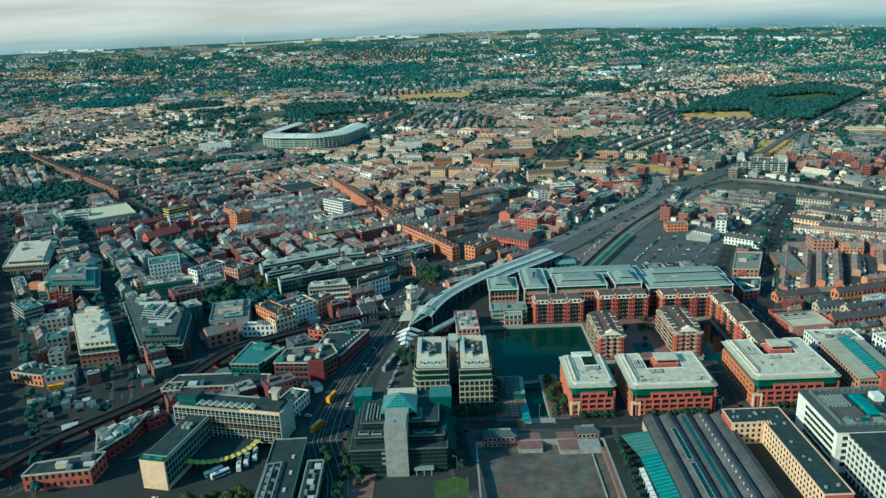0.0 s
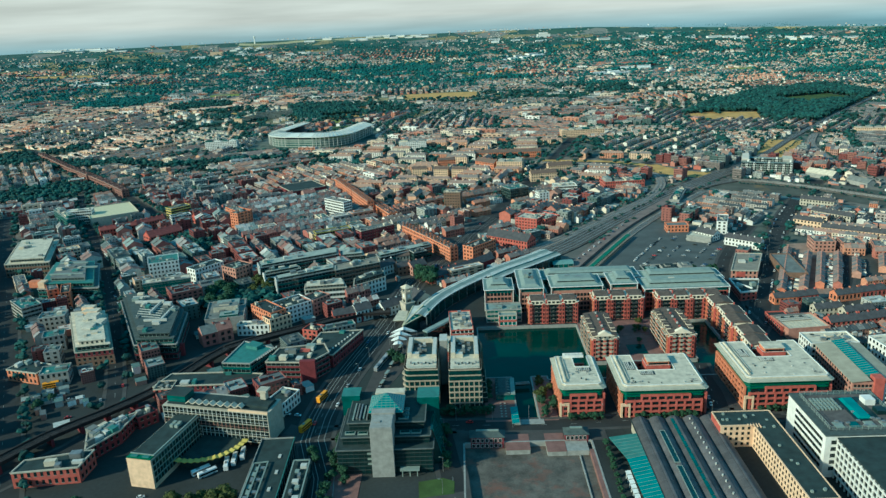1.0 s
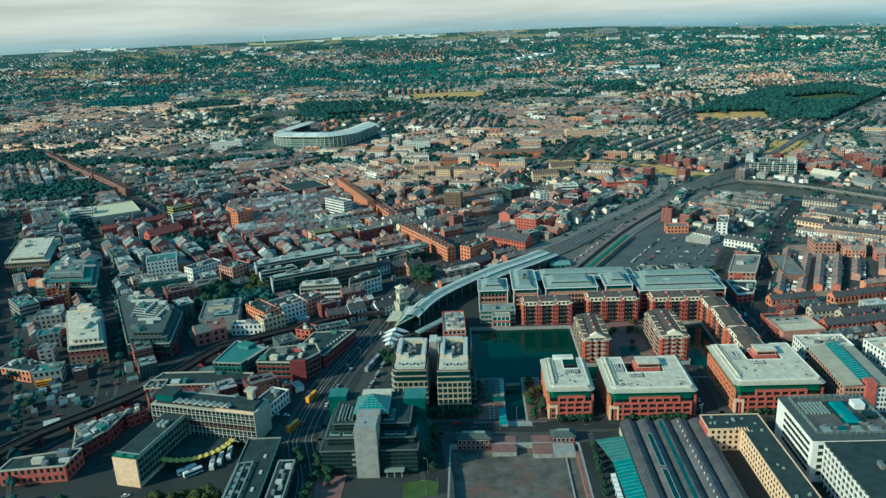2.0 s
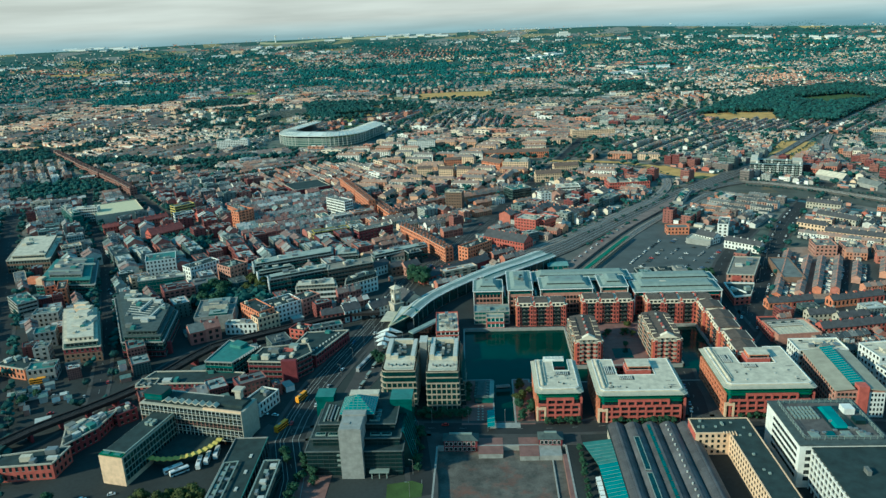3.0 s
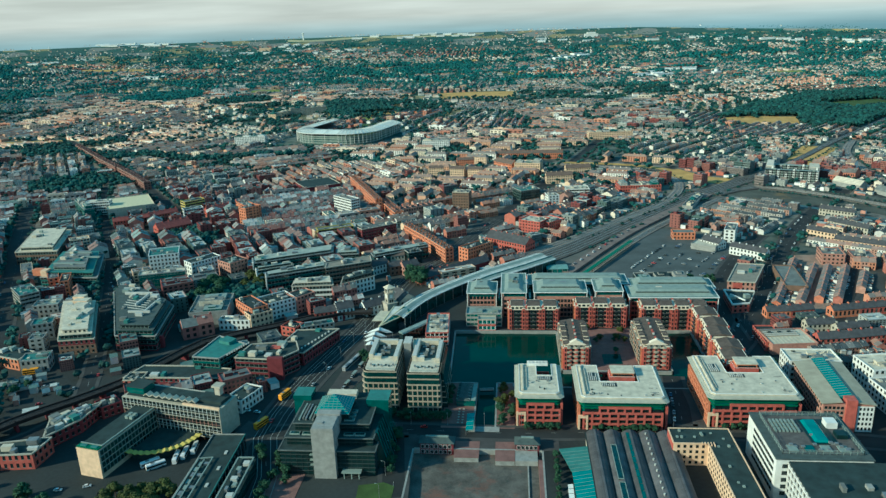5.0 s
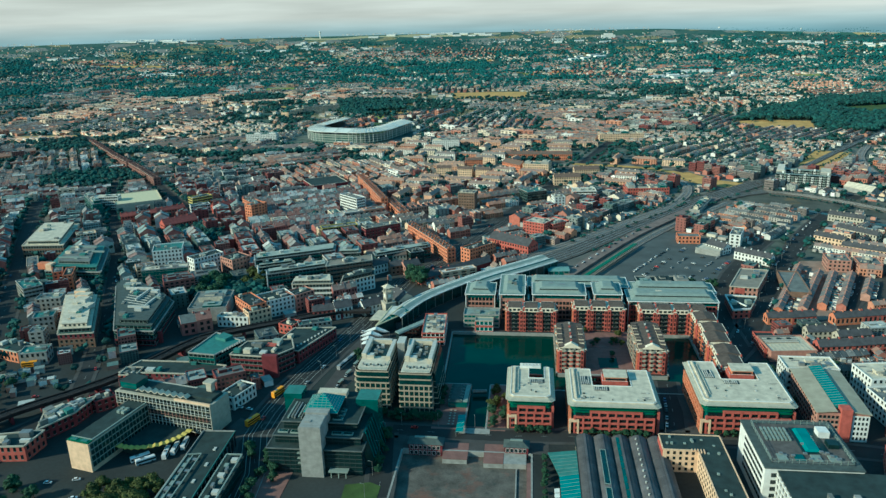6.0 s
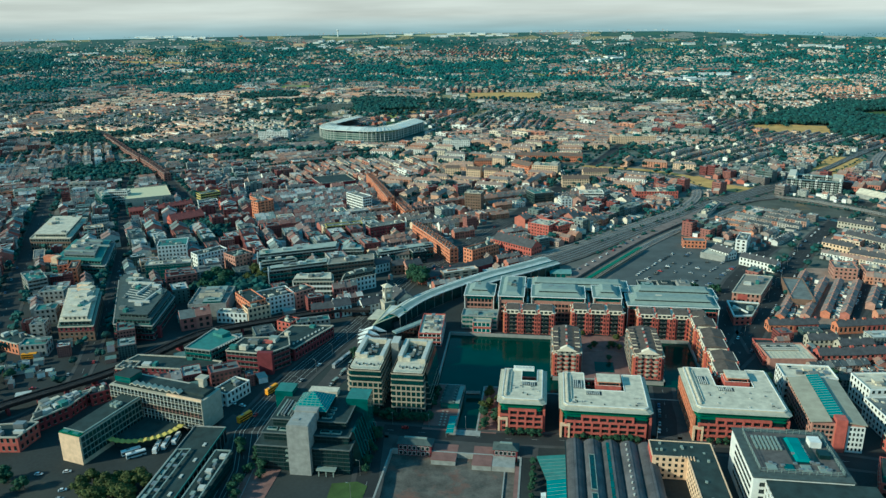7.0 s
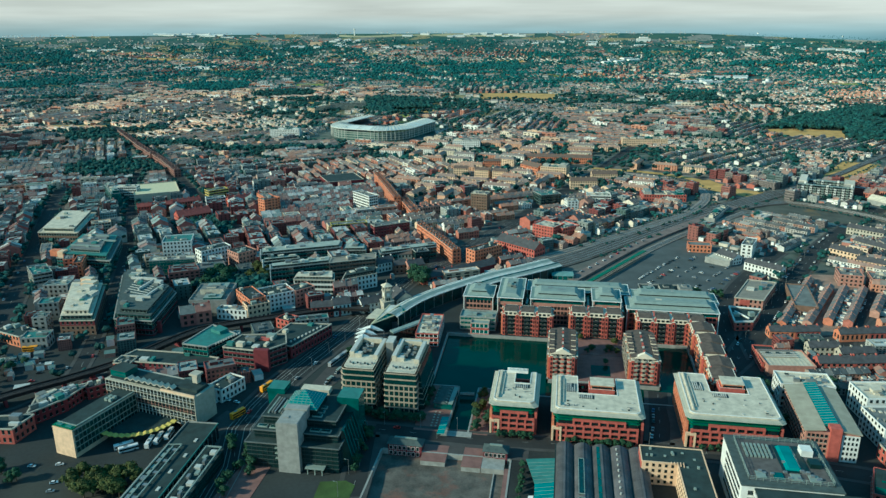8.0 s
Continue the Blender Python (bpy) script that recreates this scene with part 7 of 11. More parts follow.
for pts, w, share in ((ROADS[1][1], 13, .6), (ROADS[2][1], 8, .5), (ROADS[9][1], 11, .5), (ROADS[4][1][3:], 11, .3)):
    q = line_points([Vector((*a, 0)) for a in pts], 9.0)
    for p, r in zip(q, q[1:]):
        d = (r - p).normalized()
        for sd in (-1, 1):
            if scrub_rng.random() < share:
                o = sd * (w + scrub_rng.uniform(-1, 1))
                k = scrub_rng.uniform(6, 10)
                SCRUB.append((p.x - d.y * o, p.y + d.x * o, float(ground_z(p.x, p.y)), k, k, k, scrub_rng.uniform(0, 6)))

M["brick_yard"] = mat("rusty_yard_surface", (0.27, 0.19, 0.145), 0.95, var=0.4, scale=0.07, fine=1.0)
yb_ = Geo()
yb_.poly([(264.0, 574.0), (304.0, 581.0), (331.0, 588.0), (391.0, 734.0), (332.0, 729.0)], -.1, .02)
setting("ground_factory_yard", yb_, "brick_yard", "rusty brown concrete yard between workshops", "ground")


# ---- other buildings, street by street: place, length, depth, turn, height ----
# large blocks of the inner town on their uneven plots
t = street_block("department_store", [(-273, 494), (-247, 499), (-283, 569), (-313, 567)], 12, "darkbrick", "roof_light", "punched", "dark red brick department store with glazed set-back attic and pale roof", "shop building", ((1.5, 3.4, "glass_teal", "roof_light"), (2.6, 2.6, "roof_light", "roof_light")), base=(7.5, "brown"), seed=4, units=10)
for k, (x, y, w, d, z) in enumerate(((-3, 12, 5, 4, 3.2), (-9, 24, 6, 4, 2.4), (4, -8, 4, 3, 2.6), (-14, 30, 5, 3, 3.4), (8, 2, 3, 5, 1.8))):
    part("roof_house", Geo().box(x - w, x + w, y - d, y + d, 17.6, 18.6 + z, 0, 1), ["cream" if k % 2 else "roof_stone", "roof_light"], t)
t = street_block("court_office", [(-233, 503), (-201, 503), (-214, 564), (-262, 602), (-284, 598)], 12.5, "glass_mid", "roof_border", "ribbon", "grey green office round a roof court with pale ledges", "office building", ((2.2, 3.2, "glass_teal", "roof_border"), (3.0, 2.8, "dark", "roof_border")), base=(5.0, "darkbrick"), seed=9, units=14)
for k in range(5):
    part("brick_pier", Geo().box(13 + k * 6.2, 15.6 + k * 6.2, -51.5 + k * 1.5, -49 + k * 1.5, -.4, 9.5), "darkbrick", t, "tall dark red brick pier")
# no pit is cut here: a flat dark panel stands for the court's shade
part("roof_court", Geo().poly([(-6, -14), (14, -20), (10, 6), (-16, 20)], 18.7, 18.95), "dark", t, "flat dark panel for the shaded recess of a glazed roof court")
for k in range(6):
    part("court_beam", Geo().beam((-8 - k * 1.2, -10 + k * 5, 19.3), (13 - k * .8, -16 + k * 4.6, 19.3), .3), "roof_stone", t)
for k, (x, y, w, d, z) in enumerate(((12, -22, 9, .6, 1.6), (2, 4, .6, 12, 1.8), (-8, 18, 12, .7, 2.0), (16, -8, .7, 14, 1.4), (-20, 30, 7, .6, 1.6), (10, 10, 3, 2.4, 2.8))):
    part("roof_ledge", Geo().box(x - w, x + w, y - d, y + d, 18.9, 19.4 + z), "roof_stone", t)
t = street_block("shopping_centre", [(-380, 640), (-322, 638), (-356, 713), (-402, 712)], 11, "glass_teal", "roof_grey", "ribbon", "stepped teal glazed shopping centre with grey roofs", "shop building", ((4.0, 3.4, "glass_teal", "roof_teal"), (7.0, 2.6, "concrete", "roof_grey")), seed=14, units=9)
for k, (x, y, w, d) in enumerate(((-20, -28, 5, 3), (-12, -30, 3, 4), (16, 4, 8, 1.2), (-6, 18, 14, 1.2), (4, -16, 16, 1.0))):
    part("roof_box", Geo().box(x - w, x + w, y - d, y + d, 10.4 if k < 2 else 17.3, 16.5 if k < 2 else 18.6), "orange" if k == 0 else "cream" if k == 1 else "metal_pale", t)
t = street_block("gridded_office", [(-451, 709), (-407, 713), (-440, 797), (-482, 790)], 14, "brown", "roof_light", "grid", "grey brown office with gridded windows and white roof terraces", "office building", ((5.0, 3.2, "roof_light", "roof_light"), ), seed=5, units=7)
t = street_block("brick_corner_building", [(-104, 486), (-82, 480.5), (-65.5, 524), (-97, 521)], 10, "darkbrick", "roof_dark", "punched", "dark red brick warehouse with dark roof and a row of rooflights", "shop building", seed=3, units=2)
for k in range(9):
    part("rooflight", Geo().box(1.5 + k * 1.6, 2.6 + k * 1.6, -15 + k * 3.7, -13.2 + k * 3.7, 9.4, 10.2), "roof_stone", t)
t = street_block("parking_building", [(-205, 367), (-194, 388), (-192, 410), (-214, 389)], 9, "darkbrick", "roof_grey", "punched", "dark red brick garage with crowded rooftop plant", "garage", seed=8, units=34)
t = street_block("orange_brick_block", [(-235, 345), (-200, 349), (-199, 366), (-234, 357)], 10, "brick", "roof_dark", "punched", "orange red brick block with dark flat roof", "building", seed=2, units=5)
t = street_block("orange_shop", [(-314, 476), (-288, 468), (-284, 482), (-309, 490)], 9, "orange", "roof_dark", "punched", "orange brick corner shop with dark flat roof", "shop building", seed=6, units=3)
# office quarter north of the curved street: long parallel slabs with pale roofs
M["roof_sage"] = mat("pale_sage_roof", (0.36, 0.39, 0.34), 0.75, var=0.25, scale=0.15)
stained(M["roof_sage"], (0.22, 0.26, 0.24), 0.12, 0.52, 0.74)


def office_slab(ring, h, wall, label, seed, frames=True):
    t = street_block("slab_office", ring, h, wall, "roof_sage", "ribbon", label, "office building", ((2.0, 1.6, "glass_mid", "roof_sage"), ), seed=seed, units=5)
    ox, oy = sum(p[0] for p in ring) / len(ring), sum(p[1] for p in ring) / len(ring)
    p, q = Vector(ring[3]) - Vector((ox, oy)), Vector(ring[0]) - Vector((ox, oy))
    if frames:
        length, at = edge_frame(p, q)
        n = 5
        for k in range(n + 1):
            g = Geo()
            slab(g, at, -length / 2 + length * k / n - .45, -length / 2 + length * k / n + .45, 0, .8, -.3, h + .4)
            part("white_fin", g, "white", t, "white end-wall fin")
        for k in range(1, 6):
            g = Geo()
            slab(g, at, -length / 2, length / 2, 0, .7, h * k / 5 - .6, h * k / 5 - .1)
            part("white_band", g, "white", t)
    return t


office_slab([(-177, 658), (-109, 693), (-113, 713), (-183, 673)], 18, "glass_teal", "long teal glazed office slab with pale sage roof", 31)
office_slab([(-170, 646), (-140, 662), (-143, 668), (-173, 652)], 15, "white", "short white framed office slab with pale sage roof", 32)
office_slab([(-153, 622), (-105, 648), (-109, 663), (-157, 632)], 17, "glass_teal", "teal glazed office slab with pale roof and white end frames", 33)
office_slab([(-106, 692), (-84, 696), (-88, 712), (-110, 712)], 15, "glass_mid", "pale roofed glazed office link", 34, False)
street_block("brown_office", [(-104, 641), (-65, 661), (-69, 677), (-106, 655)], 19, "brown", "roof_brown", "ribbon", "brown brick office with brown roof terrace", "office building", seed=36, units=5)
street_block("white_apartments", [(-84, 614), (-58, 636), (-62, 653), (-86, 633)], 13, "white", "roof_dark", "punched", "white rendered apartments with dark flat roof", "apartment building", ((2.4, 2.2, "dark", "roof_dark"), ), seed=37, units=4)
street_block("white_apartments", [(-126, 607), (-90, 611), (-96, 630), (-128, 622)], 13.5, "white", "roof_grey", "grid", "white framed apartments with pale grey roof", "apartment building", ((2.0, 2.0, "roof_grey", "roof_light"), ), seed=38, units=6)
office_slab([(-69, 695), (-19, 728), (-22, 740), (-74, 707)], 12, "glass_teal", "long low teal office with pale metal roof", 39, False)
t = street_block("museum_building", [(-154, 461), (-134, 458.5), (-124, 483), (-148, 496)], 16, "glass_teal", "roof_teal", "none", "teal glazed museum block with teal metal roof", "museum", seed=40, units=0)
part("roof_box", Geo().poly([(-4, 10), (5, 6), (8, 13), (-1, 18)], 15.4, 17.6), "roof_teal", t)
for k in range(10):
    part("rooflight", Geo().box(9.2 + k * .92, 10.0 + k * .92, -11 + k * 2.2, -9.6 + k * 2.2, 15.4, 16.3), "roof_stone", t)
t = street_block("museum_wing", [(-196, 443), (-172, 444), (-130, 444), (-126, 458), (-150, 462), (-190, 462)], 8.5, "darkbrick", "roof_dark", "none", "long low dark red brick wing with dark roof", "museum", seed=41, units=3)
t = street_block("brick_office", [(-124.5, 462), (-94, 459.5), (-83, 475), (-89, 490), (-120, 484)], 15, "darkbrick", "roof_dark", "ribbon", "dark red brick office with banded windows and dark roof", "office building", seed=42, units=9)
part("brick_tower", Geo().box(1.5, 12, -15.8, -12.4, -.4, 16.2), "darkbrick", t, "plain red brick end bay")
part("roof_panel", Geo().box(-2, 5, 3, 8, 14.4, 15.2), "brick", t, "red roof panel")
t = street_block("corner_public_house", [(240, 580), (254, 583), (266, 610), (242, 613)], 7.5, "brick", "roof_dark", "punched", "red brick corner building with white parapet and dark roof", "building", seed=43, units=2)
g = Geo()
for p, q in (((-10.5, -16.5), (3.5, -13.5)), ((-8.5, 16.5), (15.5, 13.5)), ((-10.5, -16.5), (-8.5, 16.5)), ((-6, 6), (2, -8))):
    g.beam((*p, 7.9), (*q, 7.9), .5)
part("white_parapet", g, "white", t)
t = street_block("brown_warehouse", [(250, 632), (272, 628), (294, 676), (271, 680)], 9, "pink", "roof_brown", "none", "pinkish brick warehouse with stained brown flat roof", "warehouse", seed=44, units=5)
part("brick_panel", Geo().box(-17.5, -8, -24.2, -23.2, 3, 7.6), "brick", t, "red brick front panel")
block("shop_building", -188.2, 444.8, 12.1, 12.0, 2.9, 9.0, "brick", "roof_dark", "punched", "flat", "red brick shop building with dark flat roof")
block("corner_shop", -105.4, 424.5, 12.6, 21.1, -20.5, 9.0, "white", "roof_dark", "punched", "flat", "white rendered corner shop with dark flat roof")
block("shop_building", -85.8, 563.5, 18.7, 10.0, 20.7, 9.0, "brick", "slate", "punched", "gable", "red brick shop building with slate pitched roof")
block("shop_building", -72.1, 569.6, 14.2, 12.0, 31.0, 10.0, "white", "slate", "punched", "gable", "white rendered shop building with slate pitched roof")
block("apartment_block", -130.5, 576.8, 25.5, 21.0, 41.1, 15.0, "white", "roof_dark", "punched", "flat", "white rendered apartment block with dark flat roof")
block("apartment_block", -112.6, 587.9, 18.8, 15.0, 50.2, 15.0, "pink", "roof_dark", "punched", "flat", "pinkish brick apartment block with dark flat roof")
block("apartment_block", -137.7, 552.1, 18.8, 12.0, 41.7, 13.0, "cream", "roof_dark", "punched", "flat", "cream rendered apartment block with dark flat roof")
block("apartment_block", -147.1, 563.8, 30.4, 14.0, -45.3, 16.0, "orange", "roof_dark", "punched", "flat", "orange brick apartment block with dark flat roof")
block("depot_building", -184.4, 571.9, 30.6, 40.0, 12.0, 12.0, "concrete", "roof_grey", "none", "flat", "grey concrete depot building with grey flat roof")
block("shop_building", -154.9, 546.5, 25.5, 9.0, -0.5, 9.0, "white", "roof_light", "punched", "flat", "white rendered shop building with pale flat roof")
block("apartment_block", -262.4, 648.0, 41.6, 12.0, 19.3, 14.0, "glass_teal", "roof_light", "ribbon", "flat", "teal glazed apartment block with pale flat roof")
block("hotel_building", -286.8, 705.1, 28.8, 26.0, 21.8, 16.0, "white", "roof_teal", "punched", "flat", "white rendered hotel building with teal flat roof")
block("apartment_block", -236.6, 681.0, 31.6, 14.0, 51.2, 16.0, "white", "roof_dark", "punched", "flat", "white rendered apartment block with dark flat roof")
block("apartment_block", -204.6, 677.1, 20.6, 20.4, -35.7, 16.0, "pink", "roof_dark", "punched", "flat", "pinkish brick apartment block with dark flat roof")
block("brick_terrace", -36.8, 785.1, 54.5, 9.0, -58.8, 13.0, "orange", "slate", "punched", "georgian", "orange brick terrace with parapets, slate roofs and tall chimneys")
block("brick_terrace", -9.1, 735.3, 52.4, 9.0, -60.6, 14.0, "orange", "slate", "punched", "georgian", "pinkish brick terrace with parapets, slate roofs and tall chimneys")
block("brick_office", 29.5, 725.6, 13.3, 35.7, -42.4, 15.0, "orange", "roof_dark", "punched", "flat", "orange brick office with dark flat roof")
block("brick_office", 90.7, 825.4, 26.5, 24.0, -30.5, 14.0, "brick", "roof_light", "punched", "flat", "red brick office with pale flat roof")
block("brick_office", 107.3, 831.6, 25.2, 24.0, 42.9, 12.0, "brick", "roof_light", "punched", "flat", "red brick office with pale flat roof")
block("hall_building", 63.6, 761.7, 51.3, 17.0, -37.1, 9.0, "brick", "slate", "punched", "gable", "red brick hall building with slate pitched roof")
block("brick_terrace", -149.2, 1029.7, 87.0, 9.0, -66.7, 15.0, "orange", "slate", "punched", "georgian", "orange brick terrace with parapets, slate roofs and tall chimneys")
block("brick_terrace", -116.2, 950.6, 74.8, 9.0, -67.3, 16.0, "orange", "slate", "punched", "georgian", "pinkish brick terrace with parapets, slate roofs and tall chimneys")
block("scaffolded_building", -355.4, 938.1, 27.8, 14.0, 48.2, 14.0, "yellow", "roof_grey", "ribbon", "flat", "ochre yellow scaffolded building with grey flat roof")
block("office_block", -339.7, 901.1, 24.1, 12.0, 33.4, 12.0, "white", "roof_dark", "grid", "flat", "white rendered office block with dark flat roof")
block("apartment_block", -410.4, 760.9, 19.9, 14.0, 36.6, 14.0, "cream", "roof_light", "grid", "flat", "cream rendered apartment block with pale flat roof")
block("shop_building", -365.5, 638.8, 9.2, 25.0, 32.4, 14.0, "orange", "roof_grey", "punched", "flat", "orange brick shop building with grey flat roof")
block("shop_building", -347.3, 628.7, 8.1, 25.0, 24.8, 15.0, "orange", "roof_dark", "punched", "flat", "orange brick shop building with dark flat roof")
block("office_block", -367.5, 599.0, 16.2, 30.0, 46.2, 14.0, "concrete", "roof_teal", "ribbon", "flat", "grey concrete office block with teal flat roof")
block("shop_building", -330.3, 573.1, 20.4, 15.0, 14.8, 12.0, "concrete", "metal_pale", "punched", "flat", "grey concrete shop building with pale metal roof")
block("shop_building", -307.1, 530.2, 15.6, 14.0, 22.7, 13.0, "concrete", "roof_teal", "punched", "flat", "grey concrete shop building with teal flat roof")
block("shop_building", -291.3, 498.6, 10.5, 12.0, 16.1, 14.0, "concrete", "roof_grey", "punched", "flat", "grey concrete shop building with grey flat roof")
block("shop_building", -276.5, 472.3, 18.6, 14.0, 16.8, 10.0, "concrete", "roof_teal", "punched", "flat", "grey concrete shop building with teal flat roof")
block("tower_block", -260.6, 882.2, 42.6, 13.0, -48.9, 21.0, "orange", "roof_grey", "punched", "flat", "orange brick tower block with grey flat roof")
block("tower_block", -253.4, 870.3, 23.3, 13.0, 57.1, 21.0, "orange", "roof_grey", "punched", "flat", "orange brick tower block with grey flat roof")
block("tower_block", -142.4, 913.1, 37.8, 13.0, -42.8, 21.0, "white", "roof_grey", "grid", "flat", "white rendered tower block with grey flat roof")
block("brick_office", -84.7, 803.3, 42.6, 12.0, 36.1, 14.0, "darkbrick", "roof_grey", "punched", "flat", "dark red brick office with grey flat roof", units=1)
block("office_block", -133.2, 805.3, 40.7, 12.0, 25.7, 12.0, "yellow", "roof_grey", "ribbon", "flat", "ochre yellow office block with grey flat roof")
block("gas_office", 91.6, 1160.5, 39.8, 26.0, -12.4, 15.0, "cream", "roof_light", "punched", "flat", "cream rendered gas office with pale flat roof")
block("apartment_block", -49.7, 1132.2, 22.5, 13.0, -0.7, 14.0, "cream", "tile", "punched", "gable", "cream rendered apartment block with brown tiled roof")
block("apartment_block", -16.0, 1123.0, 21.9, 13.0, -11.8, 14.0, "cream", "tile", "punched", "gable", "cream rendered apartment block with brown tiled roof")
block("apartment_block", 10.9, 1117.4, 20.8, 13.0, -11.8, 14.0, "cream", "tile", "punched", "gable", "cream rendered apartment block with brown tiled roof")
block("apartment_block", -9.1, 1195.6, 27.6, 13.0, 7.9, 14.0, "orange", "tile", "punched", "gable", "orange brick apartment block with brown tiled roof")
block("apartment_block", 132.6, 1074.0, 37.8, 12.0, 7.1, 12.0, "cream", "tile", "punched", "gable", "cream rendered apartment block with brown tiled roof")
block("apartment_block", 163.6, 1127.7, 37.3, 12.0, 8.7, 12.0, "cream", "tile", "punched", "gable", "cream rendered apartment block with brown tiled roof")
block("apartment_block", 56.2, 1174.6, 41.2, 14.0, -47.0, 12.0, "orange", "tile", "punched", "gable", "orange brick apartment block with brown tiled roof")
block("apartment_block", 95.1, 1266.7, 110.2, 12.0, -2.0, 10.0, "orange", "tile", "punched", "gable", "orange brick apartment block with brown tiled roof")
block("tower_block", 2.3, 933.9, 21.1, 16.0, -10.2, 22.0, "brown", "roof_grey", "punched", "flat", "brown brick tower block with grey flat roof")
block("office_block", 150.3, 976.0, 30.0, 20.0, 2.4, 15.0, "white", "roof_light", "ribbon", "flat", "white rendered office block with pale flat roof")
block("tower_block", 115.7, 930.2, 13.9, 14.0, 16.5, 17.0, "white", "roof_light", "punched", "flat", "white rendered tower block with pale flat roof")
block("office_block", 84.4, 981.0, 28.1, 25.0, 26.3, 14.0, "dark", "roof_teal", "ribbon", "flat", "dark clad office block with teal flat roof")
block("hotel_building", -458.8, 1472.1, 61.2, 18.0, 4.7, 17.0, "white", "roof_light", "punched", "flat", "white rendered hotel building with pale flat roof")
block("hotel_building", -73.5, 1377.0, 49.9, 18.0, 0.1, 17.0, "white", "roof_light", "punched", "flat", "white rendered hotel building with pale flat roof")
block("flats_block", 236.4, 1024.2, 55.4, 30.0, 4.3, 9.0, "brick", "roof_light", "punched", "flat", "red brick flats block with pale flat roof")
block("warehouse_building", 246.8, 791.9, 23.0, 14.0, -2.8, 8.0, "orange", "roof_grey", "punched", "flat", "orange brick warehouse building with grey flat roof", units=0)
block("tower_block", 294.7, 786.8, 10.8, 30.1, -21.0, 14.0, "white", "roof_grey", "punched", "flat", "white rendered tower block with grey flat roof")
block("house_terrace", 296.3, 727.1, 35.8, 10.0, -41.6, 8.0, "white", "slate", "punched", "gable", "white rendered house terrace with slate pitched roof")
block("house_terrace", 269.9, 758.3, 21.6, 12.0, -51.9, 7.0, "white", "slate", "punched", "gable", "white rendered house terrace with slate pitched roof")
block("warehouse_building", 261.8, 754.0, 24.8, 18.0, -32.8, 6.0, "concrete", "roof_light", "none", "flat", "grey concrete warehouse building with pale flat roof", units=0)
block("warehouse_building", 251.0, 525.3, 30.1, 14.0, -90.0, 7.0, "brick", "roof_dark", "punched", "flat", "red brick warehouse building with dark flat roof", units=0)
block("house_terrace", 388.3, 788.8, 29.2, 10.0, -42.9, 8.0, "cream", "slate", "punched", "gable", "cream rendered house terrace with slate pitched roof")
block("house_terrace", 425.3, 813.2, 44.0, 10.0, -52.0, 8.0, "stone", "slate", "punched", "gable", "pale stone house terrace with slate pitched roof")
block("house_terrace", 415.8, 745.8, 61.0, 10.0, -33.0, 8.0, "cream", "slate", "punched", "gable", "cream rendered house terrace with slate pitched roof")
block("house_terrace", 437.0, 873.9, 37.3, 10.0, -37.0, 8.0, "stone", "slate", "punched", "gable", "pale stone house terrace with slate pitched roof")
block("flats_block", 365.4, 710.3, 19.8, 22.0, -7.9, 11.0, "pink", "roof_grey", "punched", "flat", "pinkish brick flats block with grey flat roof")
block("flats_block", 389.3, 701.3, 19.4, 22.0, -7.8, 11.0, "pink", "roof_grey", "punched", "flat", "pinkish brick flats block with grey flat roof")
block("flats_block", 412.7, 688.5, 16.5, 22.0, -20.5, 11.0, "pink", "roof_grey", "punched", "flat", "pinkish brick flats block with grey flat roof")
block("factory_building", 307.5, 649.3, 17.5, 55.0, -6.8, 8.0, "brown", "roof_grey", "none", "flat", "brown brick factory building with grey flat roof", units=0)
block("warehouse_building", 512, 1024, 15, 40, 32, 6.0, "concrete", "roof_light", "none", "gable", "low grey warehouse with pale roof beside the railway", units=0)
block("warehouse_building", 538, 972, 13, 34, 18, 5.5, "concrete", "roof_grey", "none", "gable", "low grey warehouse with grey roof beside the railway", units=0)
block("hospital_building", 252.0, 1463.8, 83.5, 22.0, 4.4, 14.0, "cream", "roof_grey", "punched", "flat", "cream rendered hospital building with grey flat roof")
block("school_building", 761.5, 1364.8, 62.3, 16.0, -16.3, 11.0, "cream", "roof_light", "punched", "flat", "cream rendered school building with pale flat roof")
block("convent_building", 384.8, 1644.0, 49.8, 18.0, 3.5, 14.0, "cream", "roof_grey", "punched", "flat", "cream rendered convent building with grey flat roof")
block("college_building", -518.6, 1866.9, 77.8, 20.0, 78.5, 15.0, "cream", "roof_light", "punched", "flat", "cream rendered college building with pale flat roof")
block("college_building", -461.6, 1929.7, 94.0, 18.0, 25.2, 18.0, "stone", "roof_grey", "punched", "flat", "pale stone college building with grey flat roof")
block("station_shed", 292.0, 944.2, 12.3, 73.1, -23.8, 5.0, "concrete", "roof_grey", "none", "flat", "grey concrete station shed with grey flat roof")
block("shop_terrace", -86.9, 539.8, 25.8, 9.0, 24.0, 8.0, "concrete", "roof_teal", "punched", "flat", "grey concrete shop terrace with teal flat roof")
block("shop_building", -105.7, 536.4, 13.2, 12.0, -20.7, 8.0, "brick", "roof_dark", "punched", "flat", "red brick shop building with dark flat roof")
block("cinema_building", -445.3, 940.4, 57.3, 69.1, 32.5, 12.0, "stone", "roof_cream", "none", "flat", "pale stone cinema building with cream curved roof", units=0)
block("hotel_building", -475.8, 920.8, 30.8, 14.0, 11.7, 18.0, "white", "roof_light", "grid", "flat", "white rendered hotel building with pale flat roof")
block("office_block", -490.4, 910.9, 73.6, 12.0, -50.8, 17.0, "glass_teal", "roof_light", "ribbon", "flat", "teal glazed office block with pale flat roof")
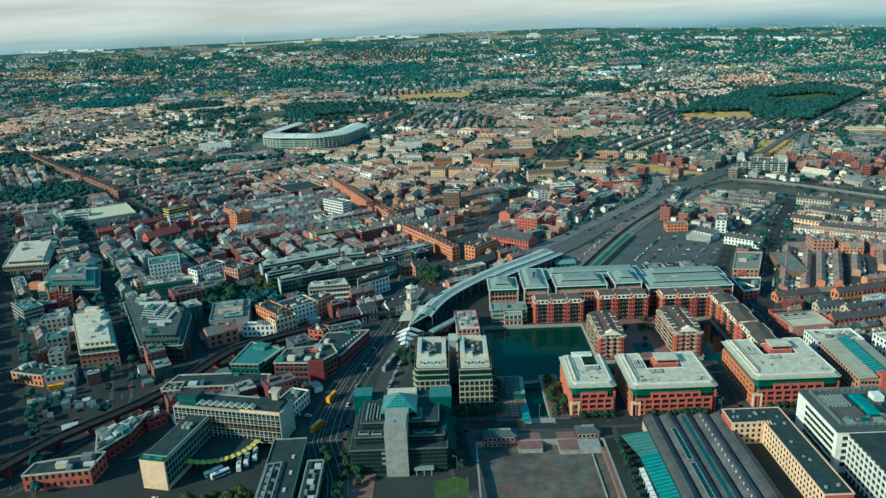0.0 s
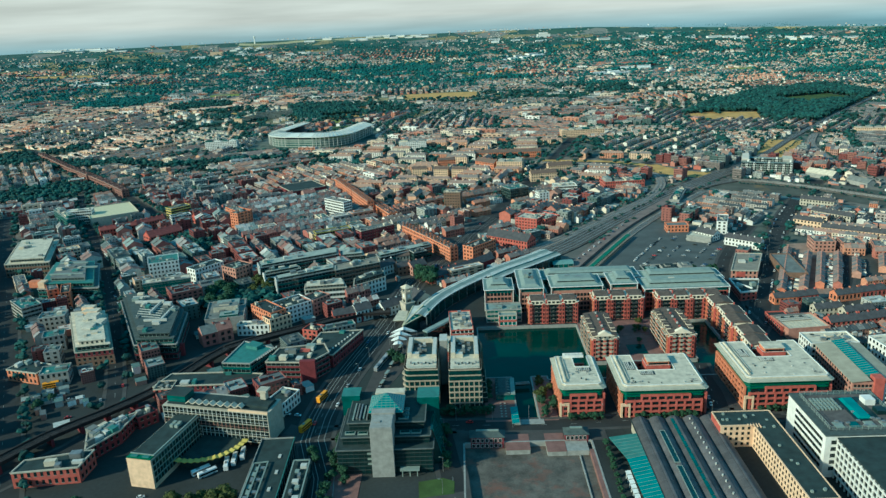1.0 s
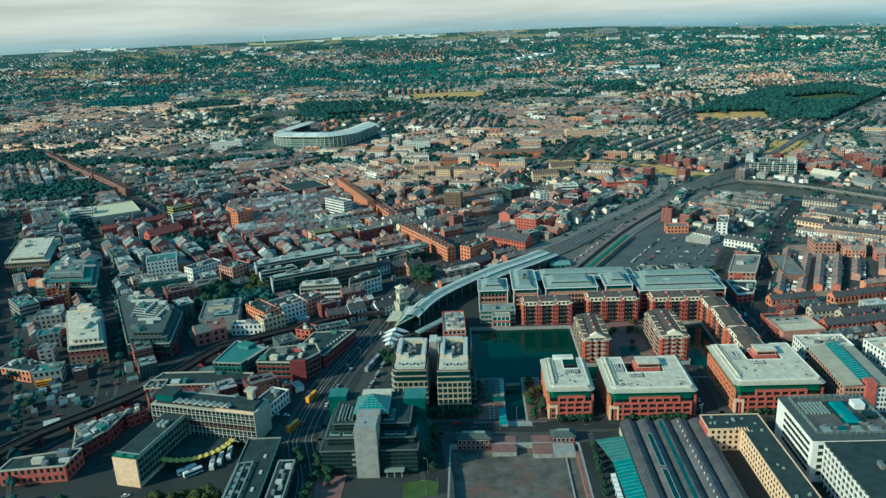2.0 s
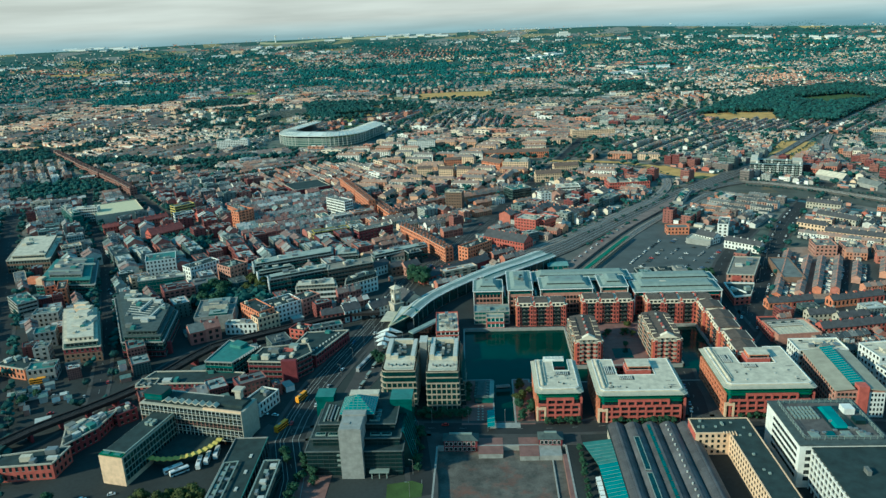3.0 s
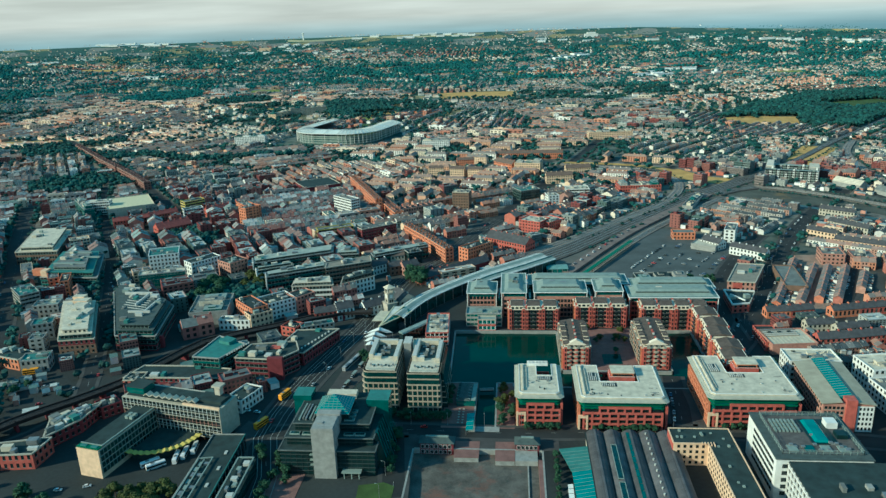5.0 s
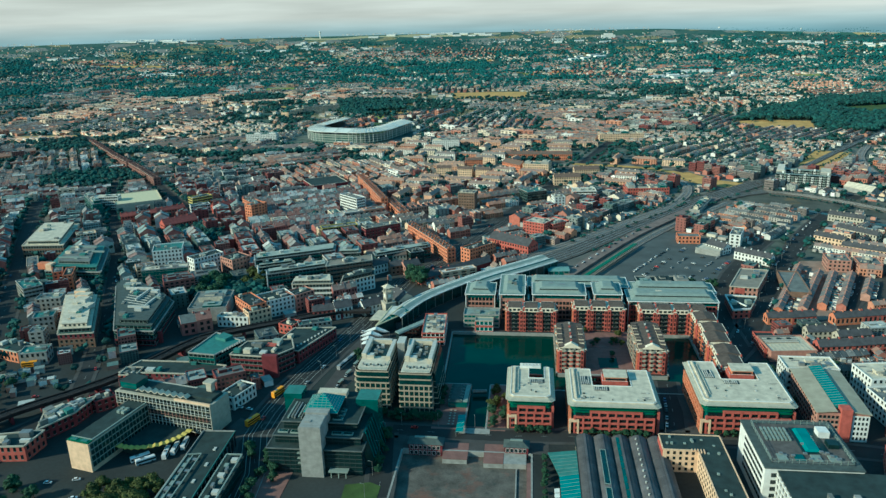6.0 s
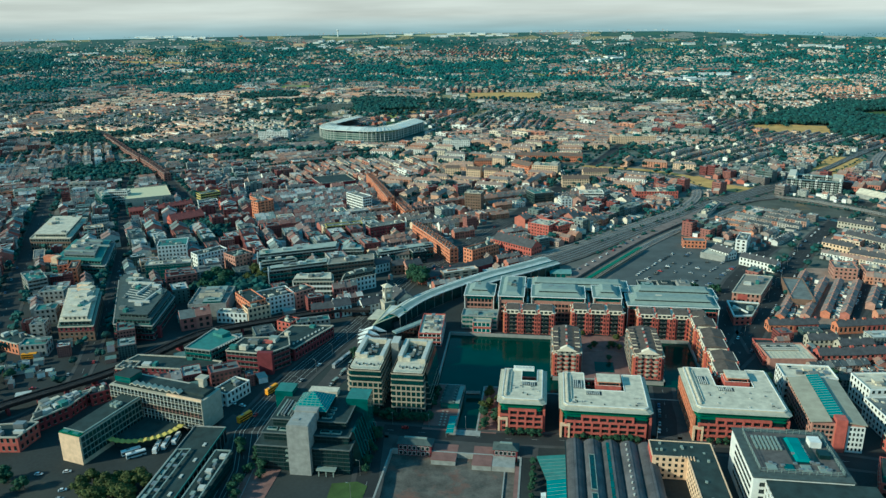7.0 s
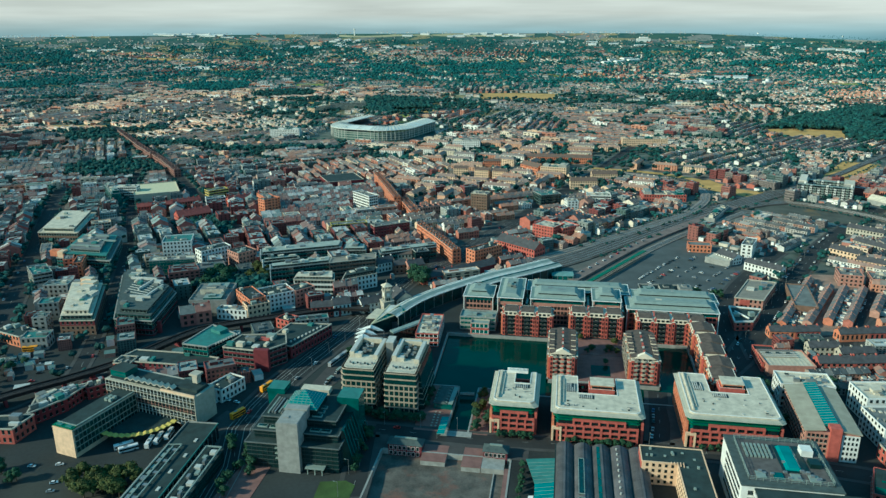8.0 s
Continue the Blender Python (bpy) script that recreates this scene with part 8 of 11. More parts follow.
block("school_hall", -336, 832, 40, 17, 48, 8.0, "brick", "maroon_tile", "punched", "gable", "red brick hall with dark red tiled roof")
block("brick_terrace", -401.8, 861.2, 42.0, 10.0, 33.4, 9.0, "brick", "maroon_tile", "punched", "gable", "red brick terrace with dark red tiled roof")
block("brick_terrace", -373.4, 887.4, 35.3, 10.0, 45.9, 9.0, "brick", "maroon_tile", "punched", "gable", "red brick terrace with dark red tiled roof")
block("brick_terrace", -311.7, 912.7, 34.3, 10.0, 51.8, 9.0, "brick", "maroon_tile", "punched", "gable", "red brick terrace with dark red tiled roof")
block("brick_terrace", -735.6, 1358.8, 231.4, 10.0, -49.4, 10.0, "oldbrick", "slate", "punched", "georgian", "weathered red brick terrace with parapets, slate roofs and tall chimneys")
block("brick_terrace", -626.2, 1231.5, 91.9, 10.0, -47.7, 11.0, "oldbrick", "slate", "punched", "georgian", "weathered red brick terrace with parapets, slate roofs and tall chimneys")
block("brick_terrace", -569.6, 1172.1, 82.2, 10.0, -48.1, 10.0, "oldbrick", "slate", "punched", "georgian", "weathered red brick terrace with parapets, slate roofs and tall chimneys")
block("brick_terrace", -509.4, 1100.4, 93.6, 10.0, -50.2, 11.0, "oldbrick", "slate", "punched", "georgian", "weathered red brick terrace with parapets, slate roofs and tall chimneys")
block("brick_terrace", -84.4, 907.1, 72.0, 12.0, -65.9, 10.0, "orange", "slate", "punched", "georgian", "pinkish brick terrace with parapets, slate roofs and tall chimneys")
block("brick_terrace", -57.4, 902.7, 53.2, 12.0, 34.4, 10.0, "pink", "slate", "punched", "georgian", "pinkish brick terrace with parapets, slate roofs and tall chimneys")
block("brick_terrace", 272.5, 574.8, 18.8, 9.0, 5.4, 6.0, "orange", "slate", "punched", "gable", "orange brick terrace with slate pitched roof")
block("brick_terrace", 290.8, 577.7, 19.3, 9.0, 12.5, 6.0, "brick", "slate", "punched", "gable", "red brick terrace with slate pitched roof")
block("brick_terrace", 323.5, 577.2, 22.6, 9.0, 13.5, 6.5, "orange", "slate", "punched", "gable", "orange brick terrace with slate pitched roof")
block("brick_terrace", 346.1, 582.5, 23.7, 9.0, 13.0, 6.5, "brick", "slate", "punched", "gable", "red brick terrace with slate pitched roof")
block("house_terrace", 293.8, 547.1, 21.7, 9.0, 7.1, 7.0, "stone", "slate", "punched", "gable", "pale stone house terrace with slate pitched roof")
block("house_terrace", 313.9, 540.6, 25.3, 9.0, 13.1, 7.0, "stone", "slate", "punched", "gable", "pale stone house terrace with slate pitched roof")
block("brick_terrace", 293.7, 522.0, 24.0, 10.0, 8.2, 7.0, "brick", "slate", "punched", "gable", "red brick terrace with slate pitched roof")
block("brick_terrace", 318.0, 526.4, 25.4, 10.0, 12.4, 7.0, "brick", "slate", "punched", "gable", "red brick terrace with slate pitched roof")
t = block("warehouse_building", 261.1, 518.7, 31.5, 26.1, 5.8, 8.0, "pink", "roof_stripe", "none", "flat", "pinkish brick warehouse building with pale ribbed roof", units=0)
for k in range(11):
    part("roof_rib", Geo().beam((-14.5 + k * 2.9, -12.4, 7.35), (-14.5 + k * 2.9, .4, 7.35), .14), "stone", t)
part("roof_deck", Geo().box(-14.5, 9.5, 1.4, 11.8, 7.2, 7.9), "roof_brown", t, "brown upper roof deck")
for y in (1.6, 4.6, 7.8, 11.4):
    part("roof_beam", Geo().box(-14.3, 9.3, y - .2, y + .2, 7.9, 8.6), "roof_stone" if y < 8 else "steel", t)
for x in (-10, -3, 4):
    part("roof_box", Geo().box(x - 1.2, x + 1.2, 5.2, 7.0, 7.9, 9.0), "roof_dark", t)
block("shop_terrace", -44.6, 584.5, 11.5, 32.6, -51.4, 8.0, "white", "slate", "punched", "gable", "white rendered shop terrace with slate pitched roof")
block("warehouse_building", -217.7, 1059.1, 53.0, 50.8, 32.0, 9.0, "darkbrick", "roof_dark", "none", "flat", "dark red brick warehouse building with dark flat roof", units=0)
block("brick_terrace", -7.8, 661.6, 34.3, 12.0, 37.2, 6.0, "brick", "slate", "punched", "gable", "red brick terrace with slate pitched roof")
block("brick_terrace", 22.9, 687.5, 46.1, 12.0, 44.1, 6.0, "darkbrick", "slate", "none", "gable", "dark red brick terrace with slate pitched roof")
block("shop_building", -49.3, 712.3, 14.3, 12.0, 19.2, 9.0, "stone", "tile", "punched", "gable", "pale stone shop building with brown tiled roof")
block("shop_building", -32.5, 680.1, 16.1, 12.0, 35.7, 9.0, "pink", "slate", "punched", "gable", "pinkish brick shop building with slate pitched roof")
block("office_block", -32.5, 712.2, 13.9, 12.0, 28.6, 13.0, "dark", "roof_dark", "punched", "flat", "dark clad office block with dark flat roof")
block("shop_building", -63.4, 682.8, 18.6, 12.0, 43.7, 9.0, "white", "slate", "punched", "gable", "white rendered shop building with slate pitched roof")
block("shop_building", -45.8, 678.7, 13.6, 10.0, 26.4, 9.0, "brown", "slate", "punched", "gable", "brown brick shop building with slate pitched roof")
block("brick_block", -189.8, 411.7, 12.8, 12.0, 47.3, 8.0, "darkbrick", "roof_dark", "punched", "flat", "dark red brick block with dark flat roof")


# ---- the city fabric: streets of houses, low blocks, trees, out to the horizon ----
rs = np.random.RandomState(7)


def house_template(n, plain=False):
    """n joined houses, unit width and depth, eaves at 1, ridge at 1.55; triangles only."""
    v, f, m = [], [], []

    def quad(pts, k):
        i = len(v)
        v.extend(pts)
        f.extend([(i, i + 1, i + 2), (i, i + 2, i + 3)])
        m.extend([k, k])

    r = 1.36
    step = (0.0, .05, -.03, .08, .02)
    for sx in (-.5, .5):
        i = len(v)
        v.extend([(sx, -.5, -.3), (sx, .5, -.3), (sx, .5, 1), (sx, 0, r), (sx, -.5, 1)])
        for tri in ((0, 1, 2), (0, 2, 4), (4, 2, 3)):
            f.append(tuple(i + q for q in (tri if sx > 0 else tri[::-1])))
            m.append(0)
    for k in range(n):
        xa, xb, d = -.5 + k / n, -.5 + (k + 1) / n, step[k % 5]
        quad([(xa, -.5, -.3), (xb, -.5, -.3), (xb, -.5, 1 + d), (xa, -.5, 1 + d)], 0)
        quad([(xb, .5, -.3), (xa, .5, -.3), (xa, .5, 1 + d), (xb, .5, 1 + d)], 0)
        i = len(v)
        e = .01 / n
        v.extend([(xa - e, -.55, .97 + d), (xb + e, -.55, .97 + d), (xb + e, 0, r + .05 + d), (xa - e, 0, r + .05 + d), (xb + e, .55, .97 + d), (xa - e, .55, .97 + d)])
        for q in ((0, 1, 2), (0, 2, 3), (3, 2, 4), (3, 4, 5)):
            f.append(tuple(i + p for p in q))
            m.append(1)
    for k in range(n):
        x0, w = -.5 + k / n, 1 / n
        if plain:
            break
        # raised party wall and a rooflight
        xa, xb = x0 - .006, x0 + .006
        r2 = r + .06 + max(step[k % 5], step[(k - 1) % 5])
        quad([(xa, -.56, .99), (xb, -.56, .99), (xb, 0, r2), (xa, 0, r2)], 3)
        quad([(xb, .56, .99), (xa, .56, .99), (xa, 0, r2), (xb, 0, r2)], 3)
        if k % 2:
            za = 1 + (r - .97) * .55 + step[k % 5]
            quad([(x0 + w * .35, -.26, za + .06), (x0 + w * .55, -.26, za + .06), (x0 + w * .55, -.12, za + .06 + (r - .97) * .255), (x0 + w * .35, -.12, za + .06 + (r - .97) * .255)], 3)
        c = x0 + w * .97
        d = .045 / n * 2
        i = len(v)
        for z in (r - .2, r + .2):
            v.extend([(c - d, -.07, z), (c + d * .4, -.07, z), (c + d * .4, .07, z), (c - d, .07, z)])
        for a in range(4):
            b = (a + 1) % 4
            f.extend([(i + a, i + b, i + 4 + b), (i + a, i + 4 + b, i + 4 + a)])
            m.extend([0, 0])
        f.extend([(i + 4, i + 5, i + 6), (i + 4, i + 6, i + 7)])
        m.extend([1, 1])
        for side in (-1, 1):
            y = side * .508
            for z0, z1 in ((.16, .42), (.6, .84)):
                for px in (.2, .62):
                    a, b = x0 + w * px, x0 + w * (px + .2)
                    if side > 0:
                        a, b = b, a
                    quad([(a, y, z0), (b, y, z0), (b, y, z1), (a, y, z1)], 2)
    return np.array(v), np.array(f), np.array(m)


def box_template():
    """A small flat-roofed outbuilding with a roof slab that oversails its walls."""
    v, f, m = [], [], []
    c = [(-.5, -.5), (.5, -.5), (.5, .5), (-.5, .5)]
    for a in range(4):
        b = (a + 1) % 4
        i = len(v)
        v.extend([(*c[a], -.2), (*c[b], -.2), (*c[b], 1), (*c[a], 1)])
        f.extend([(i, i + 1, i + 2), (i, i + 2, i + 3)])
        m.extend([0, 0])
    i = len(v)
    v.extend([(-.54, -.54, 1), (.54, -.54, 1), (.54, .54, 1.08), (-.54, .54, 1.08)])
    f.extend([(i, i + 1, i + 2), (i, i + 2, i + 3)])
    m.extend([1, 1])
    return np.array(v), np.array(f), np.array(m)


def slab_template(storeys, cols):
    """A flat-roofed block with parapet and window rows."""
    v, f, m = [], [], []

    def quad(pts, k):
        i = len(v)
        v.extend(pts)
        f.extend([(i, i + 1, i + 2), (i, i + 2, i + 3)])
        m.extend([k, k])

    c = [(-.5, -.5), (.5, -.5), (.5, .5), (-.5, .5)]
    q = [(x * .95, y * .93) for x, y in c]
    for a in range(4):
        b = (a + 1) % 4
        quad([(*c[a], -.2), (*c[b], -.2), (*c[b], 1), (*c[a], 1)], 0)
        quad([(*c[a], 1), (*c[b], 1), (*q[b], 1), (*q[a], 1)], 0)
        quad([(*q[a], 1), (*q[b], 1), (*q[b], .95), (*q[a], .95)], 0)
    quad([(*p, .95) for p in q], 1)
    for x, y, w, h in ((-.2, .1, .14, .16), (.22, -.08, .1, .1), (.1, .2, .07, .07)):
        b = [(x - w, y - w), (x + w, y - w), (x + w, y + w), (x - w, y + w)]
        for a in range(4):
            d = (a + 1) % 4
            quad([(*b[a], .95), (*b[d], .95), (*b[d], .95 + h), (*b[a], .95 + h)], 0)
        quad([(*p, .95 + h) for p in b], 1)
    for s in range(storeys):
        z0, z1 = (s + .25) / (storeys + .4), (s + .78) / (storeys + .4)
        for k in range(cols):
            a, b = -.5 + (k + .22) / cols, -.5 + (k + .78) / cols
            quad([(a, -.504, z0), (b, -.504, z0), (b, -.504, z1), (a, -.504, z1)], 2)
            quad([(b, .504, z0), (a, .504, z0), (a, .504, z1), (b, .504, z1)], 2)
            if k % 2 == 0:
                quad([(-.504, b, z0), (-.504, a, z0), (-.504, a, z1), (-.504, b, z1)], 2)
                quad([(.504, a, z0), (.504, b, z0), (.504, b, z1), (.504, a, z1)], 2)
    return np.array(v), np.array(f), np.array(m)


def flats_template(storeys, cols):
    """A long range of flats: eaves at 1, hipped ends, stacks on the ridge, rows of windows."""
    v, f, m = [], [], []

    def quad(pts, k):
        i = len(v)
        v.extend(pts)
        f.extend([(i, i + 1, i + 2), (i, i + 2, i + 3)])
        m.extend([k, k])

    c = [(-.5, -.5), (.5, -.5), (.5, .5), (-.5, .5)]
    for a in range(4):
        b = (a + 1) % 4
        quad([(*c[a], -.2), (*c[b], -.2), (*c[b], 1), (*c[a], 1)], 0)
    e = [(x * 1.02, y * 1.08, .99) for x, y in c]
    r0, r1 = (-.42, 0, 1.3), (.42, 0, 1.3)
    quad([e[0], e[1], r1, r0], 1)
    quad([e[2], e[3], r0, r1], 1)
    for tri in ((e[3], e[0], r0), (e[1], e[2], r1)):
        i = len(v)
        v.extend(tri)
        f.append((i, i + 1, i + 2))
        m.append(1)
    for x in (-.25, 0, .25):
        b = [(x - .02, -.1), (x + .02, -.1), (x + .02, .1), (x - .02, .1)]
        for a in range(4):
            d = (a + 1) % 4
            quad([(*b[a], 1.1), (*b[d], 1.1), (*b[d], 1.42), (*b[a], 1.42)], 0)
        quad([(*p, 1.42) for p in b], 1)
    for k in range(storeys):
        z0, z1 = (k + .3) / (storeys + .15), (k + .8) / (storeys + .15)
        for q in range(cols):
            a, b = -.5 + (q + .25) / cols, -.5 + (q + .75) / cols
            quad([(a, -.505, z0), (b, -.505, z0), (b, -.505, z1), (a, -.505, z1)], 2)
            quad([(b, .505, z0), (a, .505, z0), (a, .505, z1), (b, .505, z1)], 2)
    return np.array(v), np.array(f), np.array(m)


def tree_template(seed, clumps):
    """A crown of uneven clumps over a short trunk, unit height."""
    r = np.random.RandomState(seed)
    p = (1 + 5 ** .5) / 2
    ico = np.array([(-1, p, 0), (1, p, 0), (-1, -p, 0), (1, -p, 0), (0, -1, p), (0, 1, p), (0, -1, -p), (0, 1, -p), (p, 0, -1), (p, 0, 1), (-p, 0, -1), (-p, 0, 1)], float)
    ico /= np.linalg.norm(ico[0])
    tri = np.array([(0, 11, 5), (0, 5, 1), (0, 1, 7), (0, 7, 10), (0, 10, 11), (1, 5, 9), (5, 11, 4), (11, 10, 2), (10, 7, 6), (7, 1, 8), (3, 9, 4), (3, 4, 2), (3, 2, 6), (3, 6, 8), (3, 8, 9), (4, 9, 5), (2, 4, 11), (6, 2, 10), (8, 6, 7), (9, 8, 1)])
    v, f, m = [], [], []
    for k in range(clumps):
        a, d = r.rand() * 6.28, (0.0 if k == 0 else 0.22 + 0.14 * r.rand())
        cz = .62 if k == 0 else .42 + .4 * r.rand()
        s = (.30 if k == 0 else .2) * (0.8 + .5 * r.rand())
        w = ico * s * (0.7 + .6 * r.rand(12, 1)) + (d * math.cos(a), d * math.sin(a), cz)
        f.append(tri + sum(len(q) for q in v))
        v.append(w)
        m += [0] * 20
    i = sum(len(q) for q in v)
    v.append(np.array([(.03, 0, -.05), (-.02, .03, -.05), (-.02, -.03, -.05), (0, 0, .6)]))
    f.append(np.array([(0, 1, 3), (1, 2, 3), (2, 0, 3)]) + i)
    m += [1] * 3
    return np.concatenate(v), np.concatenate(f), np.array(m)


reserve([(-92, 420), (-46, 420), (-40, 520), (-34, 560), (-20, 640), (-48, 640), (-70, 560)], 0)
reserve([(-700, -150), (700, -150), (700, 345), (-700, 345)], 0)
reserve([(-95, 250), (262, 250), (262, 520), (240, 640), (-60, 640)], 0)
reserve([(-208, 330), (-176, 345), (-165, 402), (-184, 402), (-196, 372)], 2)
reserve([(-300, 150), (-90, 150), (-90, 412), (-140, 412), (-180, 345), (-235, 345)], 0)

# rows of small houses in the streets east of the dock: ends, number of houses, eaves, walls
EAST_ROWS = (
    ((277, 590), (330, 703), 22, 5.2, "red_row"), ((297, 594), (342, 686), 18, 5.0, "red_row"),
    ((315, 603), (354, 685), 16, 5.0, "red_row"), ((329, 601), (369, 684), 16, 5.0, "red_row"),
    ((357, 625), (378, 667), 8, 5.2, "red_row"), ((353, 605), (402, 616), 9, 5.6, "red_row"),
    ((386, 636), (405, 672), 7, 5.0, "red_row"),
    ((358, 713), (377, 710), 3, 7.6, "red_row"), ((378, 692), (396, 688), 3, 7.6, "red_row"), ((400, 679), (420, 676), 3, 7.4, "red_row"),
    ((366, 768), (428, 725), 13, 5.6, "pale_row"), ((430, 724), (478, 694), 10, 5.6, "pale_row"),
    ((382, 795), (446, 759), 13, 5.4, "pale_row"), ((448, 758), (494, 732), 10, 5.4, "pale_row"),
)
yards = []
for (xa, ya), (xb, yb_), count, eaves, wall in EAST_ROWS:
    q = math.hypot(xb - xa, yb_ - ya)
    ux, uy = (xb - xa) / q, (yb_ - ya) / q
    reserve([(xa + uy * 8, ya - ux * 8), (xb + uy * 8, yb_ - ux * 8), (xb - uy * 8, yb_ + ux * 8), (xa - uy * 8, ya + ux * 8)], 0)
    for k in range(count):
        f, side = (k + rs.uniform(.2, .8)) / count, (1 if xa in (297, 329) else -1)
        if rs.rand() < .75:
            yards.append((xa + ux * q * f - side * uy * 5.6, ya + uy * q * f + side * ux * 5.6, 0.0, rs.uniform(2.2, 3.6), rs.uniform(2.5, 4.5), rs.uniform(2.4, 4.2), math.atan2(uy, ux)))
for k in range(22):
    f, w = rs.rand(), rs.uniform(-18, 18)
    yards.append((-240 - 42 * f + w * .8, 425 + 34 * f + w * .5, 0.0, rs.uniform(3, 9), rs.uniform(3, 5), rs.uniform(2.4, 4.5), radians(30 + rs.choice([0, 90]))))
reserve([(262, 585), (340, 745), (366, 765), (392, 720), (420, 680), (400, 600)], 0)
reserve([(-300, 470), (-270, 484), (-256, 462), (-216, 450), (-224, 428), (-258, 398), (-288, 445)], 0)
# woods and lines of trees
woods = []


def wood(ring, spacing=8.5, tall=(8, 14), share=.9):
    x0, x1 = min(p[0] for p in ring), max(p[0] for p in ring)
    y0, y1 = min(p[1] for p in ring), max(p[1] for p in ring)
    gx, gy = np.meshgrid(np.arange(x0, x1, spacing), np.arange(y0, y1, spacing))
    gx = gx.ravel() + rs.uniform(-spacing / 2, spacing / 2, gx.size)
    gy = gy.ravel() + rs.uniform(-spacing / 2, spacing / 2, gy.size)
    ok = inside(gx, gy, ring) & (rs.rand(gx.size) < share) & is_free(gx, gy)
    n = int(ok.sum())
    hts = rs.uniform(*tall, n)
    woods.append(np.column_stack([gx[ok], gy[ok], ground_z(gx[ok], gy[ok]), hts * 1.1, hts * 1.1, hts, rs.uniform(0, 6.28, n)]))
    reserve(ring, 0)


wood([(513, 1700), (626, 1870), (842, 2094), (1039, 2153), (1075, 1940), (850, 1660), (735, 1530), (616, 1610)], 7.5, (8, 14), 1.0)
wood([(-700, 1110), (-640, 1160), (-552, 1165), (-505, 1100), (-570, 1035), (-650, 1030)], 9, (8, 12), .75)
wood([(-640, 1380), (-500, 1305), (-400, 1335), (-300, 1345), (-300, 1320), (-400, 1300), (-500, 1270), (-640, 1350)], 8)
wood([(-240, 1270), (-140, 1275), (-140, 1245), (-240, 1240)], 8, (7, 10))
wood([(-480, 2180), (-310, 2190), (-240, 1960), (-255, 1830), (-390, 1870)], 8, (8, 14), 1.0)
wood([(-640, 1800), (-480, 1930), (-470, 1900), (-620, 1770)], 8, (6, 10))
wood([(150, 1095), (215, 1195), (190, 1200), (130, 1110)], 8, (6, 10))
wood([(900, 1600), (1100, 1830), (1300, 1800), (1150, 1500)], 8, (8, 13), .95)
for (xa, ya), (xb, yb_), deep, gap in (((-1200, 2403), (-942, 2444), 300, 10), ((-2461, 3165), (-2183, 3299), 380, 14), ((-903, 1397), (-794, 1412), 90, 9), ((-719, 1331), (-640, 1345), 80, 9), ((1068, 3738), (1250, 3707), 130, 14), ((-430, 3295), (-4, 3336), 130, 14), ((-1810, 2343), (-1631, 2375), 280, 11), ((-854, 2250), (-662, 2276), 180, 10), ((17, 2763), (294, 2786), 120, 12), ((254, 2148), (376, 2160), 100, 10), ((-1500, 2000), (-1250, 2060), 60, 10), ((1100, 2500), (1400, 2560), 160, 12), ((400, 2420), (640, 2440), 60, 11)):
    ux, uy = (yb_ - ya), -(xb - xa)
    q = math.hypot(ux, uy)
    ux, uy = ux / q * deep / 2, uy / q * deep / 2
    mx, my = (xa + xb) / 2, (ya + yb_) / 2
    wood([(xa, ya), (xa * .7 + mx * .3 + ux, ya * .7 + my * .3 + uy), (xb * .8 + mx * .2 + ux * .8, yb_ * .8 + my * .2 + uy * .8), (xb, yb_), (xb * .6 + mx * .4 - ux, yb_ * .6 + my * .4 - uy), (xa * .7 + mx * .3 - ux * .7, ya * .7 + my * .3 - uy * .7)], gap, (7, 12), .9)
wood([(-219, 606), (-214, 626), (-196, 631), (-162, 642), (-148, 600), (-176, 583), (-198, 566)], 6.5, (8, 12), .85)
wood([(-302, 806), (-276, 818), (-254, 768), (-278, 766)], 6.5, (7, 10), .9)
wood([(-350, 806), (-330, 800), (-318, 786), (-340, 784)], 6.5, (6, 9), .9)
wood([(-500, 826), (-474, 828), (-440, 700), (-462, 700)], 7, (6, 9), .6)
wood([(-60, 1310), (0, 1330), (0, 1312), (-60, 1295)], 8, (6, 9))
wood([(-420, 965), (-385, 985), (-370, 955), (-405, 940)], 7, (6, 9))
wood([(-345, 830), (-310, 850), (-290, 815), (-325, 800)], 7, (6, 9))
wood([(-1000, 1450), (-760, 1560), (-740, 1500), (-980, 1400)], 9, (7, 11), .7)
